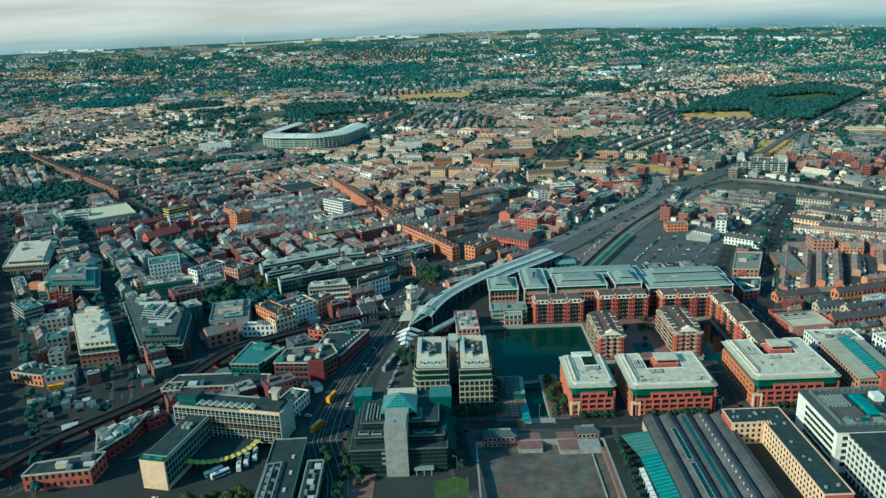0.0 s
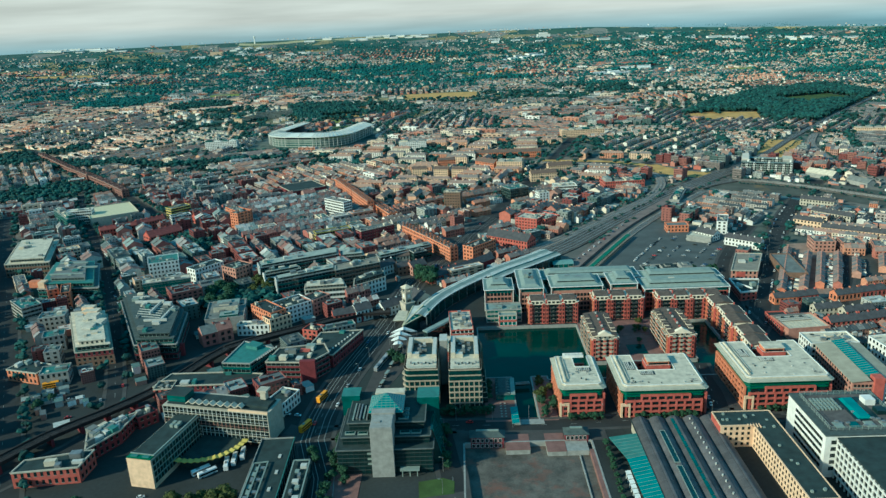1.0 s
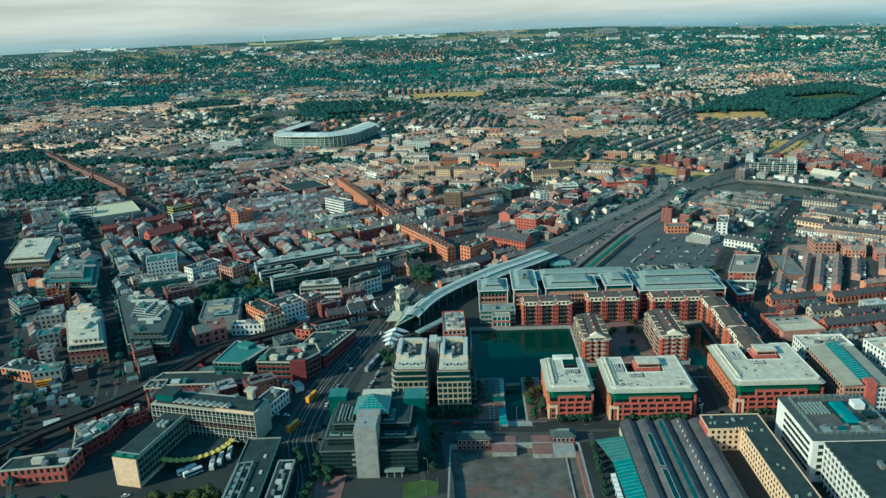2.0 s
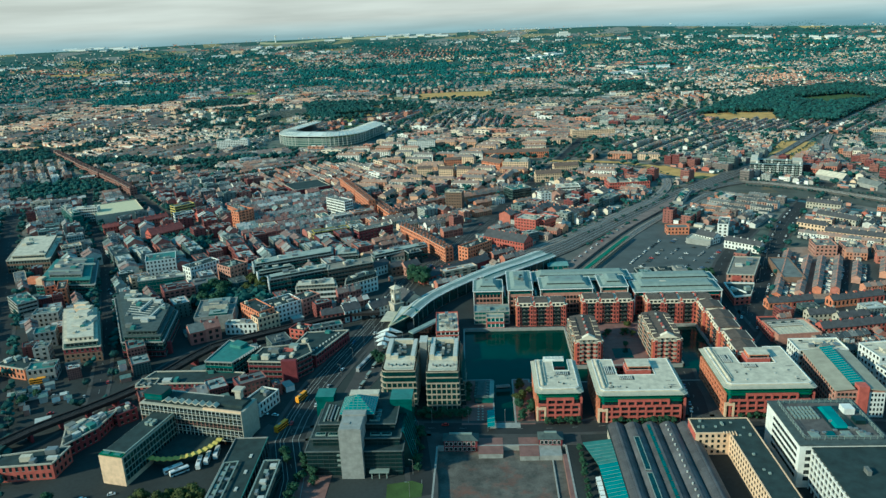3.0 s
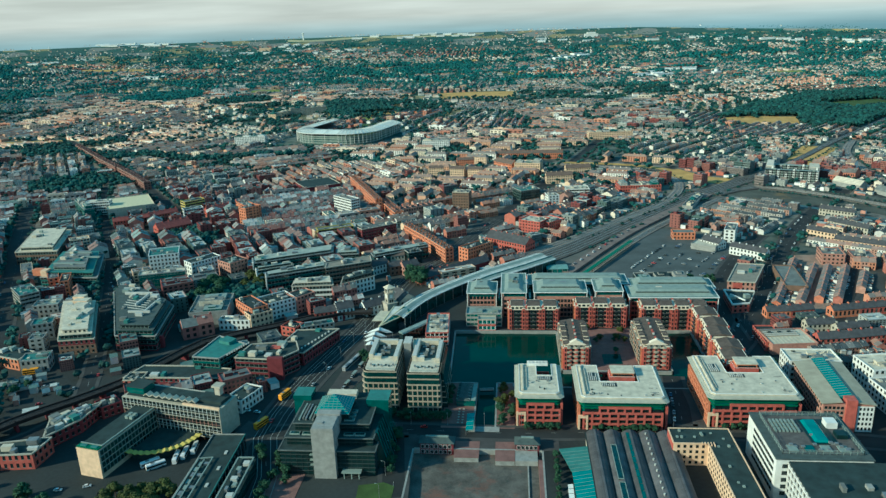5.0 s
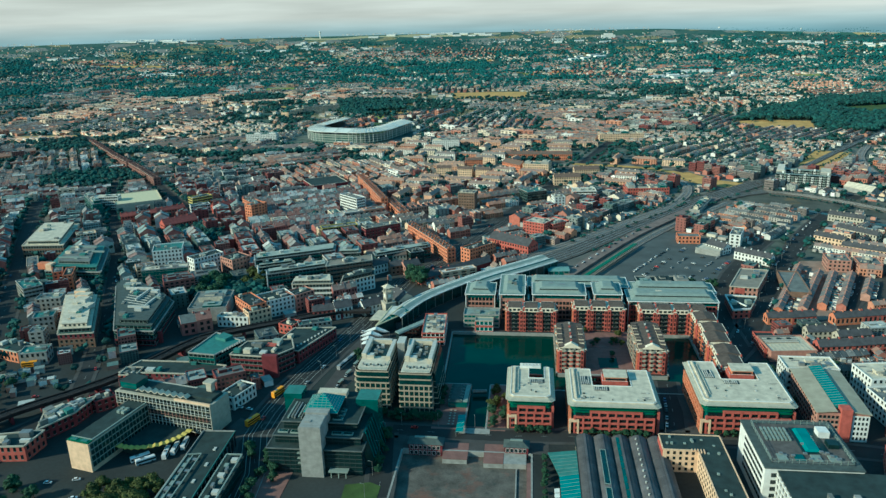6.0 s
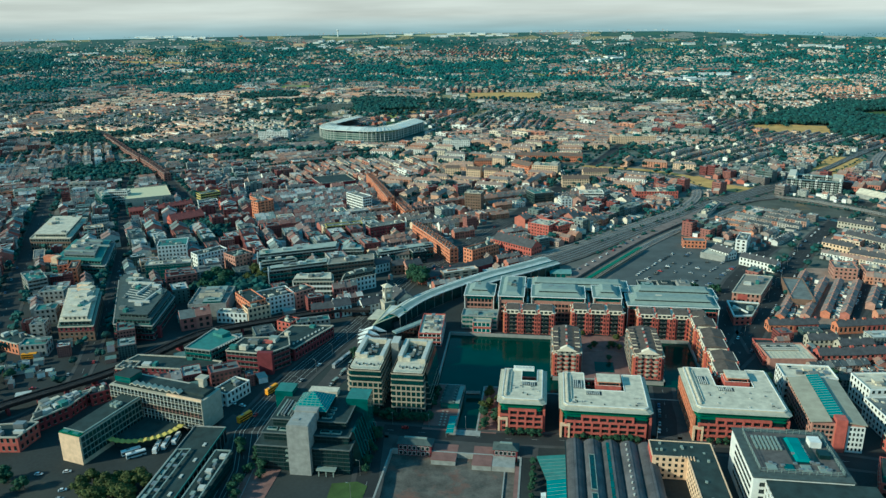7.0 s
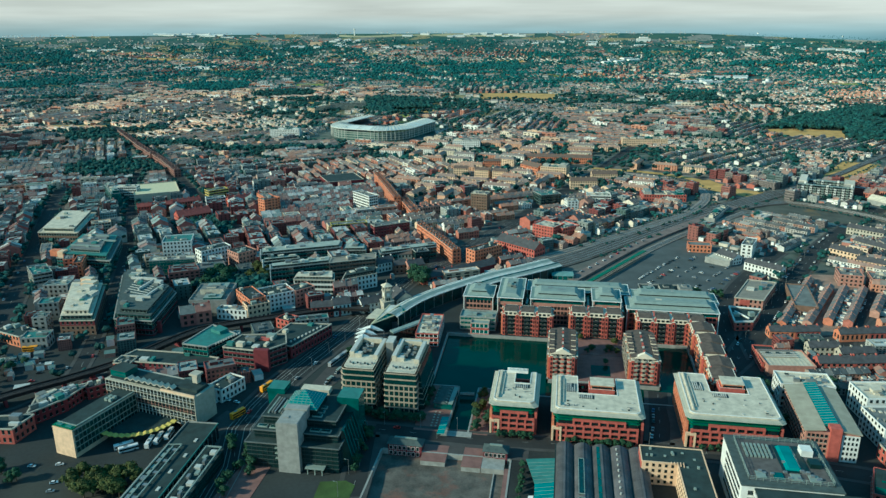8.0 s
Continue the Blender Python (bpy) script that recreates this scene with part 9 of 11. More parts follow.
# street pattern: patches of town, each with its own street direction
seeds, styles, angles = [], [], []
SP = 185.0
for gx in range(-19, 20):
    for gy in range(1, 28):
        x, y = gx * SP + rs.uniform(-60, 60), gy * SP + rs.uniform(-60, 60)
        if math.hypot(x - 50, y) > land_end(math.atan2(y, x - 50)) - 25 or abs(x - 50) > 0.85 * y + 350:
            continue
        seeds.append((x, y))
        lie = noise.noise(Vector((x / 1300, y / 1000, 7.0)))
        base = 60 * lie
        if y < 1300:
            base = 32 if x < 110 else -38 if y > 610 else 9
            base += rs.uniform(-5, 5)
            angles.append(radians(base + rs.choice([0, 0, 90])))
        else:
            angles.append(radians(base + (90 if noise.noise(Vector((x / 420, y / 420, 1.0))) > .02 else 0) + rs.choice([0, 0, 0, 20])))
        u = rs.rand()
        belt = noise.noise(Vector((x / 1000, y / 330, 21.0))) + .25 * (rs.rand() - .5)   # parks and wooded demesnes lie in belts
        core = x < -60 - 0.12 * (y - 500) and y < 900
        if core:
            styles.append("block" if u < .75 else "terrace")
        elif x < -250 and 950 < y < 2500:
            styles.append("green" if belt > .3 and y > 1750 else "terrace" if u < .74 else "semi" if u < .9 else "block")
        elif -170 < x < 240 and 960 < y < 1420:
            styles.append("flats")
        elif y < 1250:
            styles.append("terrace" if u < .80 else "block")
        elif y < 2000:
            styles.append("green" if belt > .33 and y > 1750 else "terrace" if u < .76 else "semi" if u < .92 else "block")
        else:
            styles.append("semi" if 620 < x < 1350 and 2120 < y < 2600 else "green" if belt > .05 else "semi" if belt > -.2 else "terrace" if u < .8 else "shed")
seeds, angles = np.array(seeds), np.array(angles)
houses, pairs, blocks_a, blocks_b, sheds, trees, town, annexes, district, flats = [], [], [], [], [], [], [], [], [], []


def own(px, py, i, gap):
    near = np.hypot(seeds[:, 0] - seeds[i, 0], seeds[:, 1] - seeds[i, 1]) < 620
    d = np.hypot(px[:, None] - seeds[None, near, 0], py[:, None] - seeds[None, near, 1])
    mine = np.hypot(px - seeds[i, 0], py - seeds[i, 1])
    d.sort(axis=1)
    return (mine <= d[:, 0] + 1e-6) & (d[:, 1] - d[:, 0] > gap)


def add(rows, px, py, sx, sy, sz, turn):
    n = len(px)
    rows.append(np.column_stack([px, py, ground_z(px, py), np.broadcast_to(sx, n), np.broadcast_to(sy, n), np.broadcast_to(sz, n), np.broadcast_to(turn, n)]))


for i, style in enumerate(styles):
    c, s = math.cos(angles[i]), math.sin(angles[i])
    far = math.hypot(*seeds[i])

    def spots(du, dv, jit, gap, free=8.0):
        u, v = np.meshgrid(np.arange(-190, 191, du), np.arange(-190, 191, dv), indexing="ij")
        u, v = u.ravel() + rs.uniform(-jit, jit, u.size), v.ravel() + rs.uniform(-jit, jit, v.size)
        px, py = seeds[i, 0] + u * c - v * s, seeds[i, 1] + u * s + v * c
        ok = own(px, py, i, gap)
        for o in (0, free, -free):
            ok &= is_free(px + o * c, py + o * s) & is_free(px - o * s * .5, py + o * c * .5)
        return px[ok], py[ok], u[ok], v[ok]

    if style == "terrace":
        wide = rs.uniform(20.0, 26.0)
        pitch = rs.choice([34.0, 36.0, 39.0])
        for off in (-9.3, 9.3):
            px, py, u, v = spots(wide, pitch, 0.4, 9, wide * .45)
            px, py = px - off * s, py + off * c
            ok = (rs.rand(len(px)) > .08) & is_free(px, py)
            px, py = px[ok], py[ok]
            odd = rs.rand(len(px)) < (.06 if seeds[i, 0] > 200 and far < 1900 else .2 if far < 1500 else .16)
            n = int(odd.sum())
            slabs = rs.rand(n) < .4
            add(district, px[odd], py[odd], np.where(slabs, rs.uniform(wide * 1.2, wide * 1.7, n), rs.uniform(12, wide, n)), rs.uniform(9, 14, n), np.where(slabs, rs.uniform(9, 13, n), rs.uniform(5, 11, n)), angles[i] + np.where(slabs, 0.0, rs.choice([0, 1.5708], n)))
            px, py = px[~odd], py[~odd]
            add(houses, px, py, wide * .985, rs.uniform(8, 9.5, len(px)), rs.choice([4.4, 4.8, 5.2] if seeds[i, 0] > 200 else [5.0, 5.6, 6.2, 7.0] if far < 1400 else [4.8, 5.2, 5.7]) * np.where(rs.rand(len(px)) < .12, rs.uniform(.85, 1.35, len(px)), rs.uniform(.97, 1.04, len(px))), angles[i] + rs.normal(0, .008, len(px)))
        if far < 1700:
            for off in (-4.5, 4.5):
                px, py, *_ = spots(wide / 4, pitch, 0.6, 9, 3)
                px, py = px - off * s, py + off * c
                ok = (rs.rand(len(px)) < .5) & is_free(px, py)
                add(annexes, px[ok], py[ok], rs.uniform(2.5, 4, ok.sum()), rs.uniform(3, 6, ok.sum()), rs.uniform(2.6, 5, ok.sum()), angles[i])
        px, py, *_ = spots(13, pitch / 2, 4, 6, 3)
        ok = rs.rand(len(px)) < (.12 if far < 1300 else .25)
        add(trees, px[ok], py[ok], 5.5, 5.5, rs.uniform(5, 11, ok.sum()), rs.uniform(0, 6.28, ok.sum()))
    elif style == "flats":
        # council flats: long four-storey ranges with tiled roofs, trees in the courts
        turn = radians(-12 + rs.uniform(-8, 8))
        c, s = math.cos(turn), math.sin(turn)
        px, py, u, v = spots(46, 36, 2.0, 12, 16)
        n = len(px)
        add(flats, px, py, rs.uniform(30, 43, n), rs.uniform(10, 12, n), rs.uniform(8.5, 11.5, n), turn + np.where(rs.rand(n) < .15, 1.5708, 0.0))
        px, py, *_ = spots(11, 18, 5, 3, 3)
        ok = (rs.rand(len(px)) < .5) & is_free(px, py)
        add(trees, px[ok], py[ok], 6, 6, rs.uniform(7, 12, ok.sum()), rs.uniform(0, 6.28, ok.sum()))
    elif style == "semi":
        px, py, u, v = spots(14.5, 29, 0.8, 12, 6)
        bow = 5 * np.sin(u / 60 + i)
        px, py = px - bow * s, py + bow * c
        ok = (rs.rand(len(px)) > .12) & is_free(px, py)
        px, py = px[ok], py[ok]
        add(pairs, px, py, rs.uniform(10.5, 12.5, len(px)), rs.uniform(8, 9.2, len(px)), rs.uniform(4.9, 5.5, len(px)), angles[i] + rs.normal(0, .05, len(px)))
        px, py, *_ = spots(15, 15, 6, 0, 2)
        ok = rs.rand(len(px)) < .55
        add(trees, px[ok], py[ok], 8, 8, rs.uniform(5, 10, ok.sum()), rs.uniform(0, 6.28, ok.sum()))
    elif style == "block":
        # town streets: joined buildings of uneven width and height, yards behind
        pitch = rs.choice([40.0, 46.0])
        long = rs.choice([13.0, 20.0, 26.0])
        for off in (-10.5, 10.5):
            px, py, u, v = spots(long, pitch, 0.3, 10, 6)
            px, py = px - off * s, py + off * c
            ok = (rs.rand(len(px)) > .07) & is_free(px, py)
            px, py = px[ok], py[ok]
            k = rs.rand(len(px))
            for sel, rw, hts in ((k < .34, town, (7.5, 12)), ((k >= .34) & (k < .68), blocks_a, (8, 15)), (k >= .68, blocks_b, (9, 17))):
                n = int(sel.sum())
                add(rw, px[sel], py[sel], long * rs.uniform(.85, 1.03, n), rs.uniform(11, 18, n), rs.uniform(*hts, n), angles[i])
        px, py, *_ = spots(13.0, pitch, 3, 8, 4)
        ok = rs.rand(len(px)) < .45
        add(annexes, px[ok], py[ok], rs.uniform(5, 9, ok.sum()), rs.uniform(4, 8, ok.sum()), rs.uniform(3, 7, ok.sum()), angles[i])
        px, py, *_ = spots(12, 12, 5, 3, 3)
        ok = rs.rand(len(px)) < .10
        add(trees, px[ok], py[ok], 6, 6, rs.uniform(5, 8, ok.sum()), rs.uniform(0, 6.28, ok.sum()))
    elif style == "shed":
        px, py, u, v = spots(70, 60, 6, 20, 25)
        add(sheds, px, py, rs.uniform(38, 60, len(px)), rs.uniform(26, 40, len(px)), rs.uniform(6, 9, len(px)), angles[i])
    if style == "green":
        px, py, *_ = spots(24, 33, 3.0, 12, 6)
        ok = (rs.rand(len(px)) < .45) & is_free(px, py)
        px, py = px[ok], py[ok]
        add(pairs, px, py, rs.uniform(10, 22, len(px)), rs.uniform(8, 11, len(px)), rs.uniform(5, 7, len(px)), angles[i] + rs.normal(0, .1, len(px)))
    if style in ("green", "shed"):
        px, py, *_ = spots(11, 11, 5, 0, 0)
        nz = np.array([noise.noise(Vector((x / 130, y / 130, 3.0))) for x, y in zip(px, py)])
        ok = (nz > (-.05 if style == "green" else .1)) & (rs.rand(len(px)) < .8)
        add(trees, px[ok], py[ok], 10, 10, rs.uniform(7, 13, ok.sum()), rs.uniform(0, 6.28, ok.sum()))
    # hedges and trees along the edges of the patch
    if far > 1200:
        px, py, *_ = spots(10, 10, 5, 0, 0)
        edge = ~own(px, py, i, 20) & (rs.rand(len(px)) < .65)
        add(trees, px[edge], py[edge], 9, 9, rs.uniform(6, 11, edge.sum()), rs.uniform(0, 6.28, edge.sum()))

# infill: small buildings in every gap of the older town, largest first
for lst, grow in ((houses, 1.0), (town, 1.0), (blocks_a, 1.0), (blocks_b, 1.0), (district, 1.0), (annexes, .7)):
    for h in lst:
        for x, y, z, sx, sy, sz, a in h[h[:, 1] < 1150]:
            c, s = math.cos(a) * .5 * grow, math.sin(a) * .5 * grow
            reserve([(x - sx * c + sy * s, y - sx * s - sy * c), (x + sx * c + sy * s, y + sx * s - sy * c), (x + sx * c - sy * s, y + sx * s + sy * c), (x - sx * c - sy * s, y - sx * s + sy * c)], .5)
infill = {"town": [], "a": [], "b": [], "annex": []}
for size, kinds, share in ((17, ("a", "b", "town"), .8), (12, ("a", "town", "town", "b"), .85), (8, ("annex", "town", "annex"), .8)):
    step = size * .62
    cand = [(x, y) for x in np.arange(-760, 640, step) for y in np.arange(346, 1150, step) if abs(x - 50) < .72 * y + 90]
    rs.shuffle(cand)
    for x, y in cand:
        if rs.rand() > share:
            continue
        x, y = x + rs.uniform(-2, 2), y + rs.uniform(-2, 2)
        base = 32 if x < 110 else -38 if y > 610 else 9
        a = radians(base + rs.choice([0, 90]) + rs.uniform(-4, 4))
        w, d = size * rs.uniform(.85, 1.25), size * rs.uniform(.7, .95)
        c, s = math.cos(a) * .5, math.sin(a) * .5
        probe = np.array([(p * w * c - q * d * s, p * w * s + q * d * c) for p in (-1.15, 0, 1.15) for q in (-1.15, 0, 1.15)])
        if not is_free(x + probe[:, 0], y + probe[:, 1]).all():
            continue
        kind = kinds[rs.randint(len(kinds))]
        if size > 10 and y > 620 and x > -60 - .12 * (y - 500) and rs.rand() < .92:
            continue        # streets of small houses: few larger buildings
        if size < 10 and y > 640 and rs.rand() < .5:
            continue
        if kind == "town" and x < -90 - .1 * (y - 400) and y < 800:
            kind = "ab"[rs.randint(2)]
        tall = {"town": rs.uniform(5.5, 9), "a": rs.uniform(7, 14), "b": rs.uniform(8, 15), "annex": rs.uniform(2.8, 5.5)}[kind]
        if x > 150:
            tall *= .75
        infill[kind].append((x, y, 0.0, w, d, tall, a))
        reserve([(x - w * c + d * s, y - w * s - d * c), (x + w * c + d * s, y + w * s - d * c), (x + w * c - d * s, y + w * s + d * c), (x - w * c - d * s, y - w * s + d * c)], .4)
for key, lst in (("town", town), ("a", blocks_a), ("b", blocks_b), ("annex", annexes)):
    if infill[key]:
        lst.append(np.array(infill[key]))
M["party"] = mat("pale_party_wall", (0.42, 0.40, 0.36), 0.85, var=0.2)
M["block_wall"] = mat("block_wall", (0.3, 0.3, 0.3), 0.85, tints=[(0.20, 0.06, 0.055), (0.25, 0.10, 0.085), (0.17, 0.05, 0.05), (0.20, 0.17, 0.16), (0.40, 0.41, 0.38), (0.22, 0.24, 0.23), (0.14, 0.17, 0.165), (0.08, 0.12, 0.115), (0.28, 0.12, 0.10)], toned=1.0, fine=2.0, bump=0.05)
M["annex_wall"] = mat("annex_wall", (0.5, 0.5, 0.48), 0.85, tints=[(0.74, 0.73, 0.68), (0.46, 0.24, 0.18), (0.60, 0.55, 0.45), (0.36, 0.17, 0.13), (0.78, 0.77, 0.74), (0.40, 0.38, 0.35)], fine=2.0, bump=0.05)
M["block_roof"] = mat("block_roof", (0.2, 0.2, 0.2), 0.9, tints=[(0.08, 0.09, 0.09), (0.20, 0.235, 0.225), (0.30, 0.335, 0.315), (0.45, 0.46, 0.43), (0.11, 0.17, 0.16), (0.13, 0.14, 0.14)], toned=3.7, fine=1.0, bump=0.05)
MH = ["house_wall", "house_roof", "glass", "party"]
M["west_roof"] = mat("old_town_roof", (0.12, 0.12, 0.12), 0.85, tints=[(0.15, 0.165, 0.16), (0.24, 0.125, 0.105), (0.19, 0.145, 0.13), (0.13, 0.15, 0.146), (0.24, 0.29, 0.275), (0.50, 0.49, 0.46), (0.22, 0.15, 0.135), (0.27, 0.26, 0.25)], toned=3.7, fine=1.5, bump=0.05)
M["west_wall"] = mat("old_town_wall", (0.3, 0.15, 0.12), 0.9, tints=[(0.36, 0.115, 0.10), (0.40, 0.165, 0.13), (0.32, 0.12, 0.105), (0.40, 0.25, 0.21), (0.58, 0.56, 0.51), (0.72, 0.71, 0.67), (0.40, 0.36, 0.32), (0.34, 0.13, 0.11)], toned=1.0, fine=2.0, bump=0.05)
MW = ["west_wall", "west_roof", "glass", "party"]
TN = np.concatenate(town)
tw = (TN[:, 0] < -60 - .1 * (TN[:, 1] - 500)) & (TN[:, 1] < 1050)
scatter("town_houses", *house_template(2), TN[~tw], MH, "joined brick town houses with slate roofs and chimneys", "houses")
scatter("old_town_houses", *house_template(2), TN[tw], MW, "old red brick town houses with dark roofs", "houses")
av, af, am = box_template()
scatter("back_annexes", av, af, am, np.concatenate(annexes + [np.array(yards)]), ["annex_wall", "block_roof"], "small flat roofed sheds and annexes in yards", "sheds")
HR = np.concatenate(houses)
HR[:, 3:6] *= small_on_ridge(HR[:, 0], HR[:, 1])[:, None]
HR = HR[(np.hypot(HR[:, 0], HR[:, 1]) < 4050) | (rs.rand(len(HR)) < np.where(HR[:, 0] > 400, .12, .25))]
# the nearest streets, east of the docks: house by house
tv, tf, tm = house_template(1)
pieces = {}
for key in ("wall", "roof", "chimney", "windows"):
    if key == "wall":
        ids = list(range(0, 10))
    elif key == "roof":
        ids = list(range(10, 14)) + [q for q in range(14, len(tf)) if tm[q] == 3]
    elif key == "chimney":
        ids = [q for q in range(14, len(tf)) if tm[q] in (0, 1)]
    else:
        ids = [q for q in range(14, len(tf)) if tm[q] == 2]
    sub = tf[ids]
    used, inv = np.unique(sub, return_inverse=True)
    me = bpy.data.meshes.new(key)
    me.from_pydata([tuple(v) for v in tv[used]], [], [tuple(int(q) for q in r) for r in inv.reshape(-1, 3)])
    me.materials.append(M[{"wall": "red_row", "roof": "row_roof", "chimney": "pink", "windows": "glass"}[key]])
    if key == "roof":
        me.materials.append(M["party"])
        for q, face in zip(ids, me.polygons):
            face.material_index = 1 if tm[q] == 3 else 0
    pieces[key] = me
pale_mesh = pieces["wall"].copy()
pale_mesh.materials[0] = M["pale_row"]
for (xa, ya), (xb, yb_), count, eaves, wall in EAST_ROWS:
    q, turn = math.hypot(xb - xa, yb_ - ya), math.atan2(yb_ - ya, xb - xa)
    for k in range(count):
        f = (k + .5) / count
        hz = thing("terraced_house", xa + (xb - xa) * f, ya + (yb_ - ya) * f, 0, math.degrees(turn), "red brick terraced house with slate roof and chimney" if wall == "red_row" else "pale rendered terraced house with slate roof and chimney", "house", "terraced houses east of the dock")
        tall = eaves * (1 + .03 * math.sin(k * 2.4))
        for key, me in pieces.items():
            ob = part(key, pale_mesh if key == "wall" and wall == "pale_row" else me, None, hz, at=Matrix.Diagonal((q / count, 7.0, tall, 1)))
            if key == "windows":
                tagged(ob, kind="stuff")
M["warm_roof"] = mat("warm_tiled_roof", (0.36, 0.24, 0.18), 0.85, tints=[(0.36, 0.235, 0.18), (0.46, 0.30, 0.21), (0.27, 0.215, 0.19), (0.52, 0.44, 0.36), (0.40, 0.235, 0.17)], toned=3.7, fine=1.5, bump=0.0)
M["flats_wall"] = mat("flats_wall", (0.6, 0.4, 0.3), 0.85, tints=[(0.72, 0.52, 0.36), (0.62, 0.36, 0.23), (0.78, 0.68, 0.53), (0.52, 0.25, 0.16), (0.80, 0.77, 0.70), (0.66, 0.44, 0.30)], toned=1.0, fine=2.0, bump=0.05)
warm = (HR[:, 0] < -330) & (HR[:, 1] > 1230) & (HR[:, 1] < 2350)
scatter("warm_terraced_houses", *house_template(4, True), HR[warm], ["flats_wall", "warm_roof", "glass", "party"], "rows of cream and orange brick terraces with tiled roofs", "houses")
HR = HR[~warm]
near = np.hypot(HR[:, 0], HR[:, 1]) < 1900
M["far_roof"] = mat("weathered_slate_roof", (0.2, 0.2, 0.2), 0.85, tints=[(0.13, 0.145, 0.145), (0.17, 0.17, 0.165), (0.11, 0.12, 0.122), (0.30, 0.19, 0.145), (0.19, 0.185, 0.175), (0.38, 0.37, 0.34)], toned=3.7, fine=1.5, bump=0.0)
scatter("far_terraced_houses", *house_template(4, True), HR[~near], [MH[0], "far_roof"] + MH[2:], "rows of brick terraced houses far off", "houses")
HN = HR[near]
east = HN[:, 0] > 230 + .1 * HN[:, 1]
west = (HN[:, 0] < -60 - .1 * (HN[:, 1] - 500)) & (HN[:, 1] < 1050)
scatter("old_terraced_houses", *house_template(4), HN[west], MW, "rows of old red brick terraces with dark roofs", "houses")
scatter("terraced_houses", *house_template(4), HN[~east & ~west], MH, "rows of brick terraced houses with slate roofs and chimneys", "houses")
scatter("pale_terraced_houses", *house_template(4), HN[east], ["cool_wall", "cool_roof", "glass", "party"], "rows of pale and brick terraced houses with grey roofs", "houses")
if pairs:
    M["pair_wall"] = mat("suburban_wall", (0.5, 0.5, 0.45), 0.9, tints=[(0.66, 0.63, 0.55), (0.56, 0.46, 0.35), (0.74, 0.72, 0.67), (0.42, 0.25, 0.18), (0.60, 0.56, 0.49)], toned=1.0, fine=2.0, bump=0.0)
    M["pair_roof"] = mat("suburban_roof", (0.2, 0.15, 0.12), 0.85, tints=[(0.20, 0.19, 0.18), (0.34, 0.20, 0.145), (0.16, 0.17, 0.175), (0.26, 0.24, 0.22), (0.38, 0.26, 0.19)], toned=3.7, fine=1.5, bump=0.0)
    PR = np.concatenate(pairs)
    estate = (np.abs(PR[:, 0] - 975 - .3 * (PR[:, 1] - 2300)) < 150) & (PR[:, 1] > 2150) & (PR[:, 1] < 2560)
    M["estate_roof"] = mat("orange_tiled_roof", (0.45, 0.2, 0.12), 0.85, tints=[(0.50, 0.22, 0.13), (0.44, 0.19, 0.12), (0.55, 0.30, 0.19), (0.38, 0.18, 0.12)], toned=3.7, fine=1.5, bump=0.0)
    if estate.any():
        scatter("estate_houses", *house_template(2, True), PR[estate], ["pair_wall", "estate_roof", "glass", "party"], "orange roofed estate houses beyond the park", "houses")
    PR = PR[~estate]
    PR[:, 3:6] *= small_on_ridge(PR[:, 0], PR[:, 1])[:, None]
    PR = PR[(np.hypot(PR[:, 0], PR[:, 1]) < 4050) | (rs.rand(len(PR)) < np.where(PR[:, 0] > 400, .12, .25))]
    near = np.hypot(PR[:, 0], PR[:, 1]) < 2100
    MP = ["pair_wall", "pair_roof", "glass", "party"]
    scatter("far_suburban_houses", *house_template(2, True), PR[~near], MP, "pale suburban houses with tiled roofs far off", "houses")
    scatter("suburban_houses", *house_template(2), PR[near], MP, "suburban houses with tiled roofs among gardens", "houses")
M["flats_roof"] = mat("flats_tiled_roof", (0.3, 0.2, 0.15), 0.85, tints=[(0.28, 0.205, 0.17), (0.36, 0.24, 0.18), (0.23, 0.20, 0.18)], toned=3.7, fine=1.5, bump=0.05)
scatter("council_flats", *flats_template(4, 9), np.concatenate(flats), ["flats_wall", "flats_roof", "glass"], "cream and orange brick flats with tiled roofs", "buildings")
MB = ["block_wall", "block_roof", "glass"]
scatter("city_blocks", *slab_template(4, 7), np.concatenate(blocks_a), MB, "flat roofed brick and concrete city blocks", "buildings")
M["district_wall"] = mat("district_wall", (0.5, 0.4, 0.3), 0.85, tints=[(0.66, 0.52, 0.38), (0.50, 0.24, 0.155), (0.76, 0.74, 0.68), (0.44, 0.20, 0.14), (0.60, 0.42, 0.29), (0.34, 0.29, 0.26), (0.72, 0.62, 0.48)], toned=1.0, fine=2.0, bump=0.05)
M["district_roof"] = mat("district_roof", (0.3, 0.3, 0.3), 0.9, tints=[(0.34, 0.33, 0.30), (0.15, 0.16, 0.16), (0.52, 0.50, 0.45), (0.22, 0.23, 0.23), (0.10, 0.17, 0.16)], toned=3.7, fine=1.0, bump=0.05)
DB = np.concatenate(district)
DB = DB[np.hypot(DB[:, 0], DB[:, 1]) < 3700]
scatter("district_blocks", *slab_template(3, 4), DB, ["district_wall", "district_roof", "glass"], "schools, shops and small flats with flat roofs", "buildings")
scatter("office_blocks", *slab_template(5, 6), np.concatenate(blocks_b), MB, "flat roofed offices and flats with rows of windows", "buildings")
M["skyline_wall"] = mat("white_shed_wall", (0.74, 0.74, 0.70), 0.7, var=0.1, bump=0.0)
M["shed_roof"] = mat("shed_roof", (0.5, 0.5, 0.48), 0.6, tints=[(0.65, 0.64, 0.6), (0.5, 0.51, 0.5), (0.78, 0.77, 0.72), (0.42, 0.42, 0.4)], fine=1.0, bump=0.0)
sv, sf, sm = house_template(1)
keep = sm < 2
